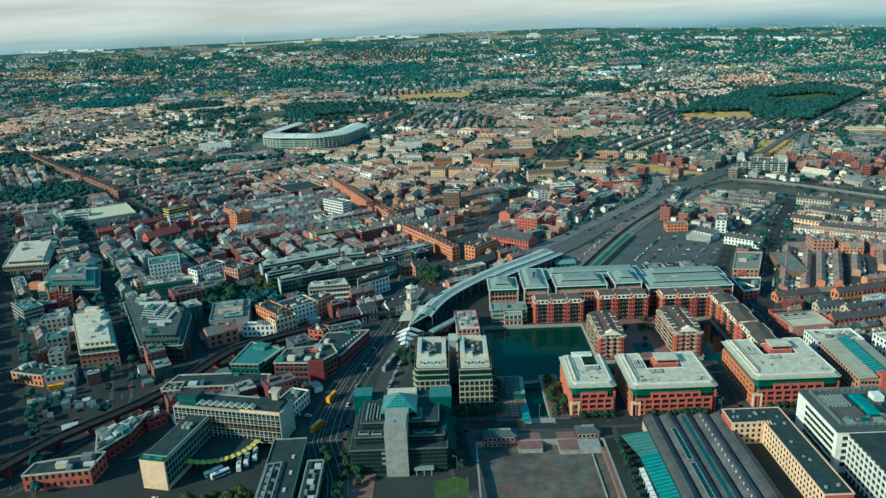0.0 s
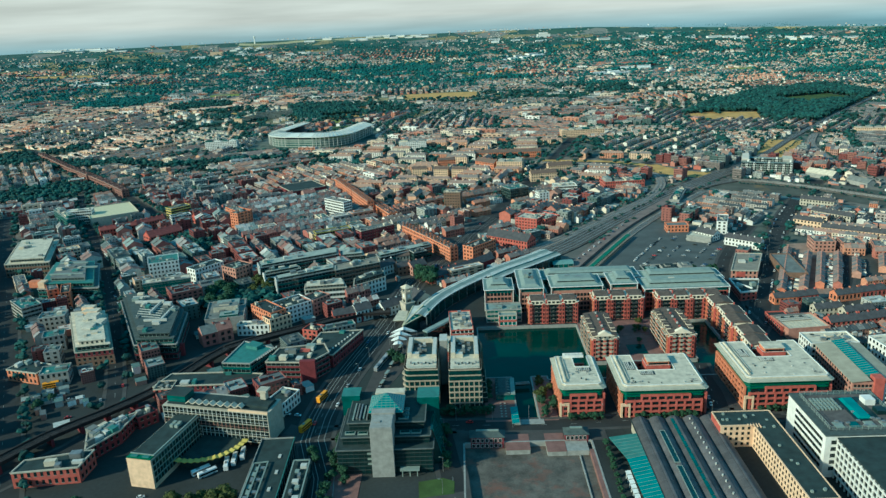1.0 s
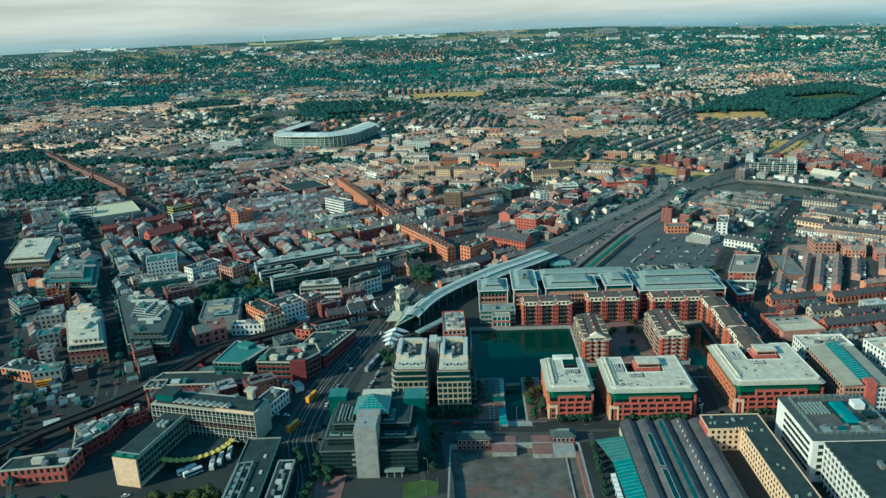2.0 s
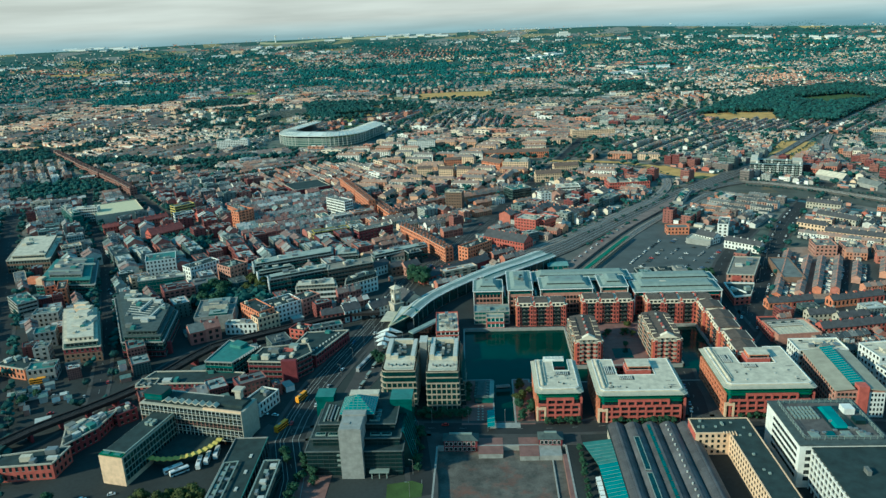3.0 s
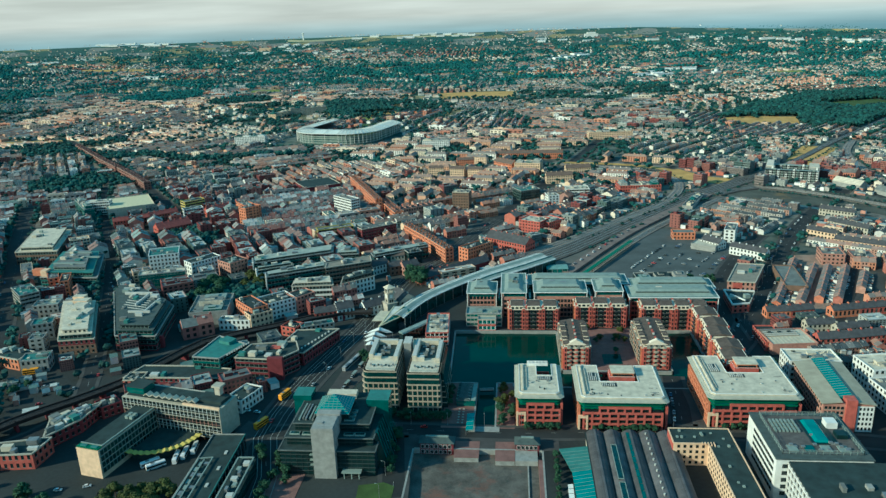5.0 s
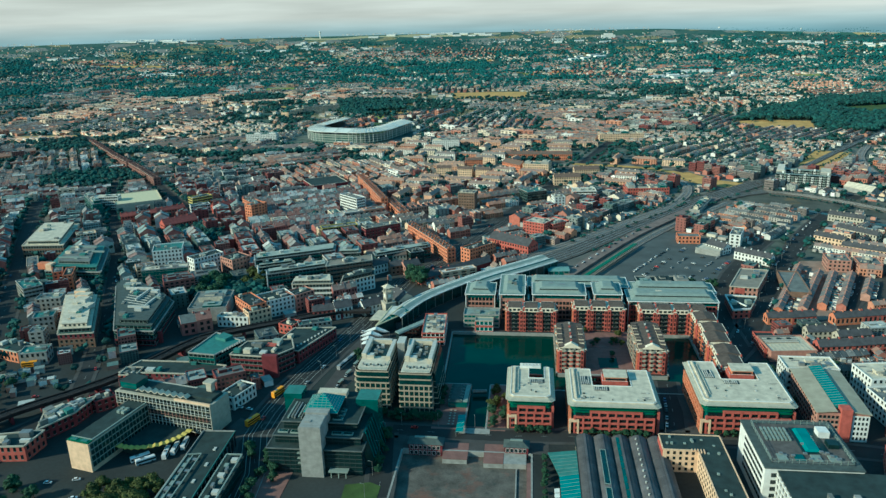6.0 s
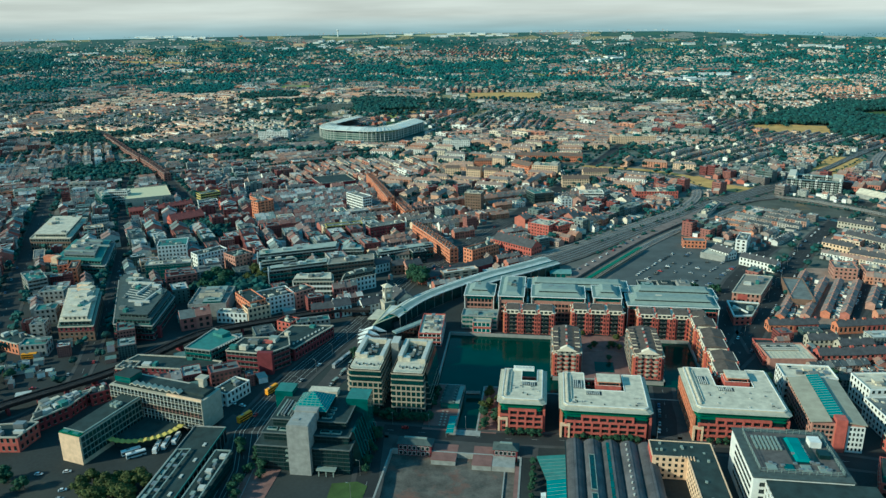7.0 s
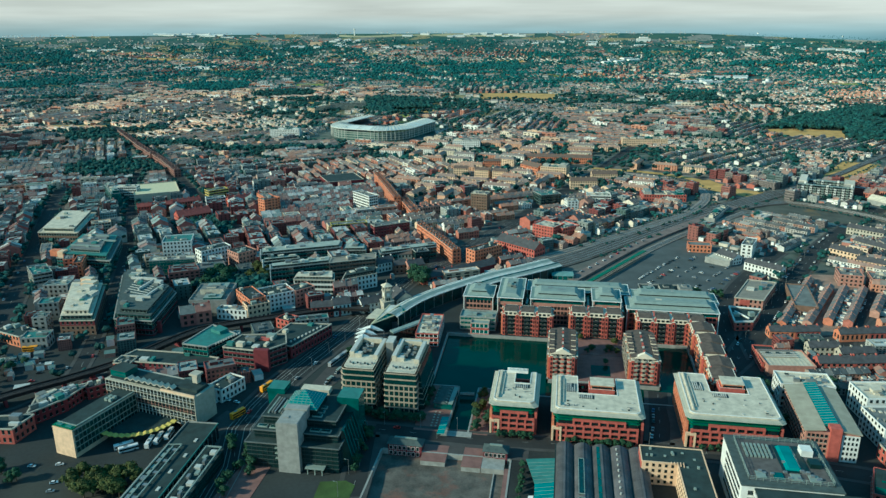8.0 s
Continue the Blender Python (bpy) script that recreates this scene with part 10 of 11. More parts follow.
if sheds:
    scatter("warehouses", sv * (1, 1, .75), sf[keep], sm[keep], np.concatenate(sheds), ["skyline_wall", "shed_roof"], "pale roofed warehouses far off", "warehouses")
# long white sheds on the plateau, with the airfield's halls among them
for (xa, ya), (xb, yb_), n, long in (((-2270, 4190), (-1830, 4250), 9, 72), ((-567, 4640), (-180, 4640), 10, 55), ((-960, 4590), (-580, 4630), 3, 45), ((-1500, 3900), (-700, 4100), 7, 60), ((200, 4260), (1200, 4080), 9, 60), ((1400, 3850), (1900, 3600), 5, 70), ((1000, 4080), (1500, 3920), 6, 60), ((-2400, 3300), (-2000, 3700), 4, 70), ((-150, 4330), (400, 4300), 4, 45)):
    far_sheds = []
    for k in range(n):
        u = (k + rs.uniform(.1, .9)) / n
        px, py = xa + (xb - xa) * u, ya + (yb_ - ya) * u + rs.uniform(-60, 60)
        far_sheds.append((px, py, float(ground_z(px, py)), long * rs.uniform(.5, 1.4), rs.uniform(20, 34), rs.uniform(6, 10), rs.uniform(-.15, .15)))
    scatter("skyline_sheds", sv * (1, 1, .75), sf[keep], sm[keep], far_sheds, ["skyline_wall", "shed_roof"], "long white sheds on the skyline", "warehouses")
T = np.concatenate(trees)
T = T[is_free(T[:, 0], T[:, 1]) | (T[:, 1] < 1150) & (rs.rand(len(T)) < .3)]
W = np.concatenate(woods)
for k in range(46):       # trees along the wide street to the north
    f, side = (k // 2) / 23, (-1, 1)[k % 2]
    px, py = 104 + 160 * f + side * 13 + rs.uniform(-1, 1), 1030 + 520 * f - side * 4 + rs.uniform(-4, 4)
    SCRUB.append((px, py, float(ground_z(px, py)), 7, 7, rs.uniform(6, 9), rs.uniform(0, 6)))
T = np.concatenate([T, W, np.array(SCRUB)])
T[:, 3:5] = T[:, 5:6] * 1.2
dist = np.hypot(T[:, 0], T[:, 1])
keep = rs.rand(len(T)) < np.clip(1900 / np.maximum(dist, 1), .2, 1)
keep[-len(SCRUB) - len(W):] = True
keep &= np.hypot(T[:, 0] - 50, T[:, 1]) < 4715
T, dist = T[keep], dist[keep]
T[:, 3:6] *= np.where(np.hypot(T[:, 0] - 50, T[:, 1]) > 4450, .55, 1.0)[:, None]
T[:, 3:6] *= (np.clip(dist / 2200, 1, 1.7) * small_on_ridge(T[:, 0], T[:, 1]) ** 1.5)[:, None]
for k in range(3):
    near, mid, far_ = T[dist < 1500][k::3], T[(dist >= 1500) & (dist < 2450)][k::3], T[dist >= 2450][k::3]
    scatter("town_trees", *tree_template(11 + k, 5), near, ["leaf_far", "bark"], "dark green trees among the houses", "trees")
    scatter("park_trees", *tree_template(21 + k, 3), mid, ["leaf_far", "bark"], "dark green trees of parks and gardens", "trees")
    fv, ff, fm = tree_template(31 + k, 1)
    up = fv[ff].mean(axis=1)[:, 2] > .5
    # farthest crowns take the leaf colour with haze mixed in
    scatter("far_trees", fv, ff[up], fm[up], far_, ["leaf_hazed", "bark"], "bluish green trees and hedges far off, haze put into their colour", "trees")


# cars parked along the far streets
def car_template():
    v, f, m = [], [], []
    for z0, z1, a0, a1, b0, b1, w, k in ((.1, .6, -.5, .5, -.48, .48, .5, 0), (.6, 1, -.36, .26, -.24, .12, .42, 1)):
        i = len(v)
        v.extend([(a0, -w, z0), (a1, -w, z0), (a1, w, z0), (a0, w, z0), (b0, -w * .9, z1), (b1, -w * .9, z1), (b1, w * .9, z1), (b0, w * .9, z1)])
        for a in range(4):
            b = (a + 1) % 4
            f.extend([(i + a, i + b, i + 4 + b), (i + a, i + 4 + b, i + 4 + a)])
            m.extend([k, k])
        f.extend([(i + 4, i + 5, i + 6), (i + 4, i + 6, i + 7)])
        m.extend([0, 0])
    return np.array(v), np.array(f), np.array(m)


M["street_car"] = mat("street_car_paint", (0.5, 0.5, 0.5), 0.35, var=0.05, bump=0.0, spec=0.5, tints=[(0.75, 0.75, 0.74), (0.03, 0.032, 0.035), (0.35, 0.36, 0.37), (0.78, 0.78, 0.77), (0.45, 0.03, 0.03), (0.05, 0.10, 0.22), (0.5, 0.5, 0.5)])
cars = []
for x, y, z, sx, sy, sz, a in HN:
    for k in range(4):
        for side in (-1, 1):
            if rs.rand() < .3:
                u, w = (k - 1.5) * sx / 4 + rs.uniform(-1, 1), side * (sy / 2 + 4.2)
                px, py = x + u * math.cos(a) - w * math.sin(a), y + u * math.sin(a) + w * math.cos(a)
                cars.append((px, py, float(ground_z(px, py)) + .02, 4.3, 1.8, 1.5, a))
scatter("street_cars", *car_template(), cars, ["street_car", "glass"], "cars parked along the terraced streets", "cars")


# ---- near trees ----
def leafy_tree(seed, tall, spread, leaf):
    """A trunk with limbs and a crown of loose leaf sprays."""
    r = random.Random(seed)
    t = thing("street_tree", 0, 0, 0, 0, "broad leafy street tree with dark green crown" if leaf == "leaf" else "leafy tree turning olive and gold", "tree", "street trees" if leaf == "leaf" else "autumn trees")
    g = Geo()
    g.cyl(0, 0, -.3, tall * .45, tall * .032, tall * .02, 8)
    tips = []
    for k in range(7):
        a = 2 * math.pi * k / 7 + r.uniform(-.3, .3)
        d = spread * r.uniform(.35, .75)
        p = (d * math.cos(a), d * math.sin(a), tall * r.uniform(.36, .78))
        g.beam((0, 0, tall * r.uniform(.3, .42)), p, tall * .009)
        tips.append(p)
    tips += [(0, 0, tall * .85), (spread * .2, -spread * .2, tall * .7), (-spread * .2, spread * .15, tall * .72)]
    part("trunk", g, "bark", t)
    g = Geo()
    for p in tips:
        c = Vector(p)
        rad = spread * r.uniform(.36, .55)
        hull = [Vector((math.sin(b) * math.cos(a), math.sin(b) * math.sin(a), math.cos(b))) for b in (.5, 1.2, 1.9, 2.6) for a in [2 * math.pi * q / 7 + b for q in range(7)]]
        ball = [c + Vector((v.x * rad, v.y * rad, v.z * rad * .8)) * r.uniform(.62, .86) for v in hull]
        for i in range(3):
            for q in range(7):
                g.face([ball[i * 7 + q], ball[(i + 1) * 7 + q], ball[(i + 1) * 7 + (q + 1) % 7], ball[i * 7 + (q + 1) % 7]])
        g.face(ball[:7])
        for _ in range(75):
            v = Vector((r.gauss(0, 1), r.gauss(0, 1), r.gauss(0, 1))).normalized()
            q = c + Vector((v.x * rad, v.y * rad, v.z * rad * .8)) * r.uniform(.55, 1.08)
            s = tall * r.uniform(.03, .07)
            n = (v + Vector((r.uniform(-.6, .6), r.uniform(-.6, .6), r.uniform(-.2, .8)))).normalized()
            u = n.orthogonal().normalized()
            w = n.cross(u)
            g.face([q + u * s, q + w * s * .8, q - u * s, q - w * s * .8])
    part("crown", g, leaf, t)
    return t


GREEN = [leafy_tree(3 + k, 9.0, 4.3, "leaf") for k in range(3)]
GOLD = [leafy_tree(13 + k, 9.0, 4.5, "leaf_warm") for k in range(2)]
planted = set()
tree_rng = random.Random(21)


def plant(kinds, x, y, scale):
    base = tree_rng.choice(kinds)
    z = tree_rng.uniform(0, 360)
    if base not in planted:
        planted.add(base)
        base.matrix_world = pose(x, y, 0, 0, 0, z) @ Matrix.Diagonal((scale, scale, scale, 1))
        return
    ob = copy_thing(base, pose(x, y, 0, 0, 0, z))
    ob.scale = (scale, scale, scale)


def grove(kinds, x0, x1, y0, y1, n, lo=.7, hi=1.1):
    for _ in range(n):
        plant(kinds, tree_rng.uniform(x0, x1), tree_rng.uniform(y0, y1), tree_rng.uniform(lo, hi))


def avenue(kinds, a, b, n, lo=.6, hi=.9):
    for k in range(n):
        u = (k + .5) / n
        plant(kinds, a[0] + (b[0] - a[0]) * u + tree_rng.uniform(-.6, .6), a[1] + (b[1] - a[1]) * u + tree_rng.uniform(-.6, .6), tree_rng.uniform(lo, hi))


grove(GREEN, 57, 66, 404, 424, 7, .5, .8)
grove(GOLD, 57, 66, 424, 452, 8, .45, .7)
avenue(GREEN, (72, 399), (94, 399.5), 6, .45, .65)
avenue(GREEN, (112, 398.6), (150, 398.8), 10, .4, .6)
avenue(GREEN, (186, 402.5), (228, 402.5), 10, .45, .65)
avenue(GREEN, (-4, 409), (28, 409), 9, .6, .9)
avenue(GREEN, (-24, 413), (-6, 413), 5, .6, .8)
avenue(GREEN, (26, 424), (27, 448), 4, .5, .7)
grove(GREEN, -66, -61, 345, 382, 10, .5, .8)
grove(GREEN, -4, 2, 352, 398, 12, .5, .85)
grove(GOLD, -141, -112, 309, 327, 15, 1.0, 1.4)
for x, y, k in ((-76, 367, .9), (-73, 361, .7), (-56, 348, .8), (-54, 341, .7), (-63, 334, .8), (-64, 327, .8), (-60, 322, .7)):
    plant(GREEN, x, y, k)
grove(GREEN, -190, -168, 305, 325, 6, .8, 1.1)
grove(GREEN, -276, -262, 428, 446, 5, .5, .8)
grove(GREEN, -34, -12, 642, 664, 10, 1.4, 1.9)
grove(GREEN, -215, -192, 600, 640, 14, 1.3, 1.8)
grove(GOLD, -180, -160, 632, 662, 8, 1.2, 1.6)
grove(GREEN, 122, 150, 498, 540, 6, .4, .6)
grove(GOLD, 120, 150, 520, 546, 7, .4, .6)
grove(GREEN, 236, 242, 432, 492, 10, .5, .8)
avenue(GREEN, (88, 300), (90, 374), 12, .35, .55)
grove(GREEN, 274, 290, 470, 500, 8, .7, 1.0)
grove(GREEN, -42, -30, 470, 500, 7, .6, .9)
grove(GREEN, 205, 245, 650, 664, 7, .6, .9)
grove(GOLD, 195, 210, 652, 664, 4, .6, .8)


# ---- vehicles ----
def car(paint):
    t = thing("parked_car", 0, 0, 0, 0, {"car_white": "white parked car on asphalt", "car_grey": "silver grey parked car on asphalt", "car_dark": "dark parked car on asphalt", "car_red": "red parked car on asphalt", "car_blue": "blue parked car on asphalt"}[paint], "car", "parked cars")
    g = Geo()
    g.solid([(-2.1, -.85, .35), (2.1, -.85, .35), (2.1, .85, .35), (-2.1, .85, .35)], [(-2.05, -.82, .85), (1.95, -.8, .8), (1.95, .8, .8), (-2.05, .82, .85)])
    g.solid([(-1.1, -.68, 1.38), (.5, -.68, 1.38), (.5, .68, 1.38), (-1.1, .68, 1.38)], [(-1.0, -.64, 1.46), (.4, -.64, 1.46), (.4, .64, 1.46), (-1.0, .64, 1.46)])
    part("body", g, paint, t)
    g = Geo()
    g.solid([(-1.75, -.78, .85), (1.05, -.78, .82), (1.05, .78, .82), (-1.75, .78, .85)], [(-1.1, -.67, 1.38), (.5, -.67, 1.38), (.5, .67, 1.38), (-1.1, .67, 1.38)])
    part("windscreen", g, "glass", t)
    wm = None
    for x in (-1.3, 1.3):
        for y in (-.8, .8):
            if wm is None:
                w = Geo()
                n = 8
                ring = [(.32 * math.cos(2 * math.pi * k / n), .32 * math.sin(2 * math.pi * k / n)) for k in range(n)]
                w.solid([(a, -.1, b) for a, b in ring], [(a, .1, b) for a, b in ring])
                wm = w.mesh("wheel", ["dark"])
            part("wheel", wm, None, t, at=pose(x, y, .32))
    return t


for key, colour in (("car_white", (0.75, 0.75, 0.74)), ("car_grey", (0.35, 0.36, 0.37)), ("car_dark", (0.03, 0.032, 0.035)), ("car_red", (0.45, 0.03, 0.03)), ("car_blue", (0.05, 0.10, 0.22))):
    M[key] = mat(key + "_paint", colour, 0.3, var=0.05, bump=0.0, spec=0.5)
CARS = {k: car(k) for k in ("car_white", "car_grey", "car_dark", "car_red", "car_blue")}
car_rng = random.Random(8)
parked_first = set()


def park(x, y, ang, z=0.06):
    key = car_rng.choice(["car_white"] * 4 + ["car_grey"] * 3 + ["car_dark"] * 3 + ["car_red", "car_blue"])
    m = pose(x, y, z, 0, 0, ang)
    if key not in parked_first:
        parked_first.add(key)
        CARS[key].matrix_world = m
    else:
        copy_thing(CARS[key], m)


for row in range(12):
    for k in range(32):
        u, v = -30 + k * 5.8, -14 + row * 12.5
        c, s = math.cos(radians(58)), math.sin(radians(58))
        x, y = 188 + u * c + v * s, 682 + u * s - v * c
        if bool(inside(np.array(x), np.array(y), [(172, 672), (238, 650), (296, 762), (250, 810), (222, 818), (196, 765)])) and car_rng.random() < .5:
            park(x + car_rng.uniform(-.5, .5), y + car_rng.uniform(-.5, .5), 58 + 90 * (row % 2) + car_rng.uniform(-5, 5))
for k in range(11):
    park(118 + k * 7.4, 686 + k * 12.6, 60 + car_rng.uniform(-4, 4), 2.22)


def kerb_cars(pts, off, gap, share):
    q = line_points([Vector((*p, 0)) for p in pts], gap)
    for a, b in zip(q, q[1:]):
        if car_rng.random() < share:
            d = (b - a).normalized()
            p = a + Vector((-d.y, d.x, 0)) * off
            park(p.x, p.y, math.degrees(math.atan2(d.y, d.x)) + (180 if off > 0 else 0), .2)


kerb_cars([(-79, 385), (-76, 440), (-66, 490), (-52, 550), (-44, 591), (-34, 654), (-4, 714), (20, 800), (49, 876), (77, 958)], 3.0, 15, .32)
kerb_cars([(-79, 385), (-76, 440), (-66, 490), (-52, 550), (-44, 591), (-34, 654), (-4, 714), (20, 800), (49, 876), (77, 958)], -6.5, 12, .35)
kerb_cars([(233, 528), (262, 592), (295, 663), (358, 791), (406, 873)], 6.5, 8, .5)
kerb_cars([(233, 528), (262, 592), (295, 663), (358, 791), (406, 873)], -6.5, 8, .5)
kerb_cars([(310, 545), (318, 572), (364, 654), (385, 715)], 3.8, 7, .6)
kerb_cars([(-249, 356), (-307, 458), (-365, 557), (-427, 667)], 6.5, 12, .4)
kerb_cars([(-230, 460), (-292, 597), (-357, 725)], -5, 12, .35)
kerb_cars([(-14, 397), (63, 395), (104, 397), (163, 400)], 3.5, 20, .35)
kerb_cars([(164, 404), (168, 430), (171, 465)], 3.8, 7, .6)
for x, y, a in ((-246, 432, 30), (-250, 438, 32), (-254, 444, 28), (-238, 436, 120), (-262, 452, 30), (-232, 442, 118), (-270, 446, 118), (-243, 420, 30), (-161, 334, 20), (-150, 328, 20), (-146, 326, 25), (-175, 330, 10)):
    park(x, y, a)


def bus(name, paint, decks, label, group):
    t = thing(name, 0, 0, 0, 0, label, "bus", group)
    h = 4.3 if decks == 2 else 3.3
    g = Geo()
    g.solid([(-5.3, -1.25, .4), (5.3, -1.25, .4), (5.3, 1.25, .4), (-5.3, 1.25, .4)], [(-5.3, -1.25, h - .25), (5.2, -1.25, h - .25), (5.2, 1.25, h - .25), (-5.3, 1.25, h - .25)])
    g.solid([(-5.3, -1.25, h - .25), (5.2, -1.25, h - .25), (5.2, 1.25, h - .25), (-5.3, 1.25, h - .25)], [(-5.1, -1.05, h), (5.0, -1.05, h), (5.0, 1.05, h), (-5.1, 1.05, h)])
    part("body", g, paint, t)
    for z0, z1 in (((1.2, 2.0), (2.8, 3.6)) if decks == 2 else ((1.4, 2.5), )):
        g = Geo()
        g.box(-5.0, 5.32, -1.28, 1.28, z0, z1)
        part("window_band", g, "glass", t)
    n = 9
    ring = [(.5 * math.cos(2 * math.pi * k / n), .5 * math.sin(2 * math.pi * k / n)) for k in range(n)]
    wm = Geo().solid([(a, -.15, b) for a, b in ring], [(a, .15, b) for a, b in ring]).mesh("wheel", ["dark"])
    for x in (-3.4, 3.2):
        for y in (-1.15, 1.15):
            part("wheel", wm, None, t, at=pose(x, y, .5))
    g = Geo()
    g.box(-2.5, -.5, -.7, .7, h, h + .25)
    part("roof_hatch", g, "steel", t)
    return t


yb = bus("city_bus", "bus_orange", 2, "orange yellow double-decker bus in the street", "city buses")
yb.matrix_world = pose(-82, 434, .2, 0, 0, 71)
for x, y, a in ((-86, 398, 66), (-276, 463, 20)):
    copy_thing(yb, pose(x, y, .2, 0, 0, a))
wb = bus("coach", "car_white", 1, "white coach parked at the bus station", "parked coaches")
wb.matrix_world = pose(-135.7, 355.2, .1, 0, 0, 42)
for x, y, a in ((-131.4, 352.9, 40), (-123.2, 361, 101), (-120.0, 365.5, 98), (-116.6, 371, 99)):
    copy_thing(wb, pose(x, y, .1, 0, 0, a))


# tram at the stop
t = thing("tram", -47, 486, .15, 74, "long silver tram at the station stop", "tram")
for k in range(3):
    g = Geo()
    g.box(-15 + k * 10.2, -5.2 + k * 10.2, -1.2, 1.2, .3, 3.3)
    part("car_body", g, "car_grey", t)
    g = Geo()
    g.box(-14.6 + k * 10.2, -5.6 + k * 10.2, -1.23, 1.23, 1.5, 2.6)
    part("window_band", g, "glass", t)
    g = Geo()
    g.box(-13 + k * 10.2, -8 + k * 10.2, -.8, .8, 3.3, 3.6)
    part("roof_unit", g, "steel", t)


# ---- dockside small buildings ----
def pavilion(x, y, w):
    t = thing("quay_pavilion", x, y, 0, -1, "small quay pavilion with green roof and white framed windows", "pavilion", "quay pavilions")
    g = Geo()
    g.box(-w, w, -3.5, 3.5, -3.2, 4.2)
    part("wall", g, "darkbrick", t)
    g = Geo()
    g.solid([(-w - .8, -4.4, 4.2), (w + .8, -4.4, 4.2), (w + .8, 4.4, 4.2), (-w - .8, 4.4, 4.2)], [(-w + 3, -1, 6.2), (w - 3, -1, 6.2), (w - 3, 1, 6.2), (-w + 3, 1, 6.2)])
    part("roof", g, "roof_border", t)
    g = Geo()
    g.box(-w + 3, w - 3, -.6, .6, 6.2, 6.9)
    part("ridge_light", g, "metal_pale", t)
    n = int(w * 2 / 2.6)
    for k in range(n):
        for z in (-2.6, .8):
            g = Geo()
            a = -w + .6 + k * (2 * w - 1.2) / n
            g.box(a, a + 1.9, -3.62, -3.5, z, z + 2.4, 0)
            g.box(a + .15, a + 1.75, -3.66, -3.62, z + .15, z + 2.25, 1)
            part("window", g, ["white", "glass"], t)


pavilion(23, 380, 9.5)
pavilion(74, 380.5, 6.5)
g = Geo()
g.box(33, 47, 369, 385.5, -.1, .17)
g.box(56, 67, 366.5, 385.5, -.1, .17)
bw = Geo()
bw.box(33.2, 46.8, 369.2, 377, -3.1, -.1)
bw.box(56.2, 66.8, 366.7, 377, -3.1, -.1)
bw.box(67.1, 79.5, 366.7, 376.9, -3.1, .06)
setting("wall_terrace", bw, "concrete", "grey stone base of the paved terrace", "wall")
setting("pavement_red_terrace", g, "pave_red", "red paved terrace beside the drained basin", "pavement")
g = Geo()
g.box(73.8, 74.5, 285, 366, -3.05, -2.3)
setting("trim_basin_edge", g, "concrete", "long pale concrete edge in the basin", "kerb")
g = Geo()
g.box(79.8, 82.6, 285, 368, -3.05, .14)
setting("trim_basin_kerb", g, "pave_red", "red brick kerb along the basin", "kerb")
g = Geo()
ring = [(x, y) for x, y in ((-15, 341), (-2, 344), (4, 341), (4, 330), (-14, 327))]
g.poly(ring, 0, .25)
setting("ground_corner_lawn", g, "grass", "small clipped lawn at the street corner", "ground")
for i, (x0, x1, y0, y1) in enumerate(((-3, 9.8, 300, 392), (10, 92, 377.2, 389), (56, 67, 400, 457), (100, 172, 520, 548), (23, 42, 400, 457), (174, 200, 400, 452), (201, 262, 452, 500), (20, 62, 543.5, 547), (101, 114, 545, 552), (-60, 0, 400, 404), (118.5, 152.5, 477, 519.5))):
    g = Geo()
    g.box(x0, x1, y0, y1, -.2, .13 + .004 * i)
    setting("pavement_quay", g, "paving" if i not in (2, 3, 4, 10) else "pave_red", "paved quayside with worn slabs", "pavement")
t = thing("quay_cafe", 38, 436, 0, -2, "glazed quay restaurant with teal roof", "pavilion")
part("wall", Geo().box(-7, 4.6, -10, 12, 0, 4), "glass_teal", t)
part("roof", Geo().solid([(-7.5, -10.5, 4), (2, -10.5, 4), (2, 12.6, 4), (-7.5, 12.6, 4)], [(-5.5, -9, 5.4), (-1, -9, 5.4), (-1, 11, 5.4), (-5.5, 11, 5.4)]), "roof_border", t)
part("roof_light", Geo().box(2.2, 5.0, -10, 12, 4.0, 4.6), "metal_pale", t)
for k in range(6):
    part("roof_fin", Geo().box(-7.2, 1.6, -9 + k * 3.8, -8.7 + k * 3.8, 4.2, 5.0), "metal_pale", t)
t = thing("quay_canopy", 40.6, 402, .13, 0, "teal glazed canopy along the quay", "canopy")
part("roof", Geo().solid([(-2.2, -10, 2.9), (2.2, -10, 3.4), (2.2, 10, 3.4), (-2.2, 10, 2.9)], [(-2.2, -10, 3.0), (2.2, -10, 3.5), (2.2, 10, 3.5), (-2.2, 10, 3.0)]), "glass_aqua", t)
for k in range(5):
    part("post", Geo().box(-2.1, -1.9, -9.8 + k * 4.85, -9.6 + k * 4.85, 0, 2.95), "steel", t)
    part("roof_bar", Geo().beam((-2.2, -9.7 + k * 4.85, 3.05), (2.2, -9.7 + k * 4.85, 3.55), .08), "metal_pale", t)
for k in range(6):
    for j in range(2):
        u = thing("cafe_table", 33 + j * 2.6, 405 + k * 3.2, .15, 0, "small pale outdoor cafe table", "table", "outdoor cafe tables")
        part("top", Geo().cyl(0, 0, .7, .76, .7, .7, 8), "stone", u)
        part("stem", Geo().cyl(0, 0, 0, .7, .08, .08, 6), "steel", u)
g = Geo()
g.box(40, 58, 396, 401.5, -.6, .35)
setting("road_bridge", g, "concrete", "low concrete road bridge over the dock channel", "bridge")
block("kiosk_bridge", 49, 447, 9, 2.2, 6, 1.2, "dark", "roof_dark", "none", "flat", "narrow dark footbridge across the channel", units=0)

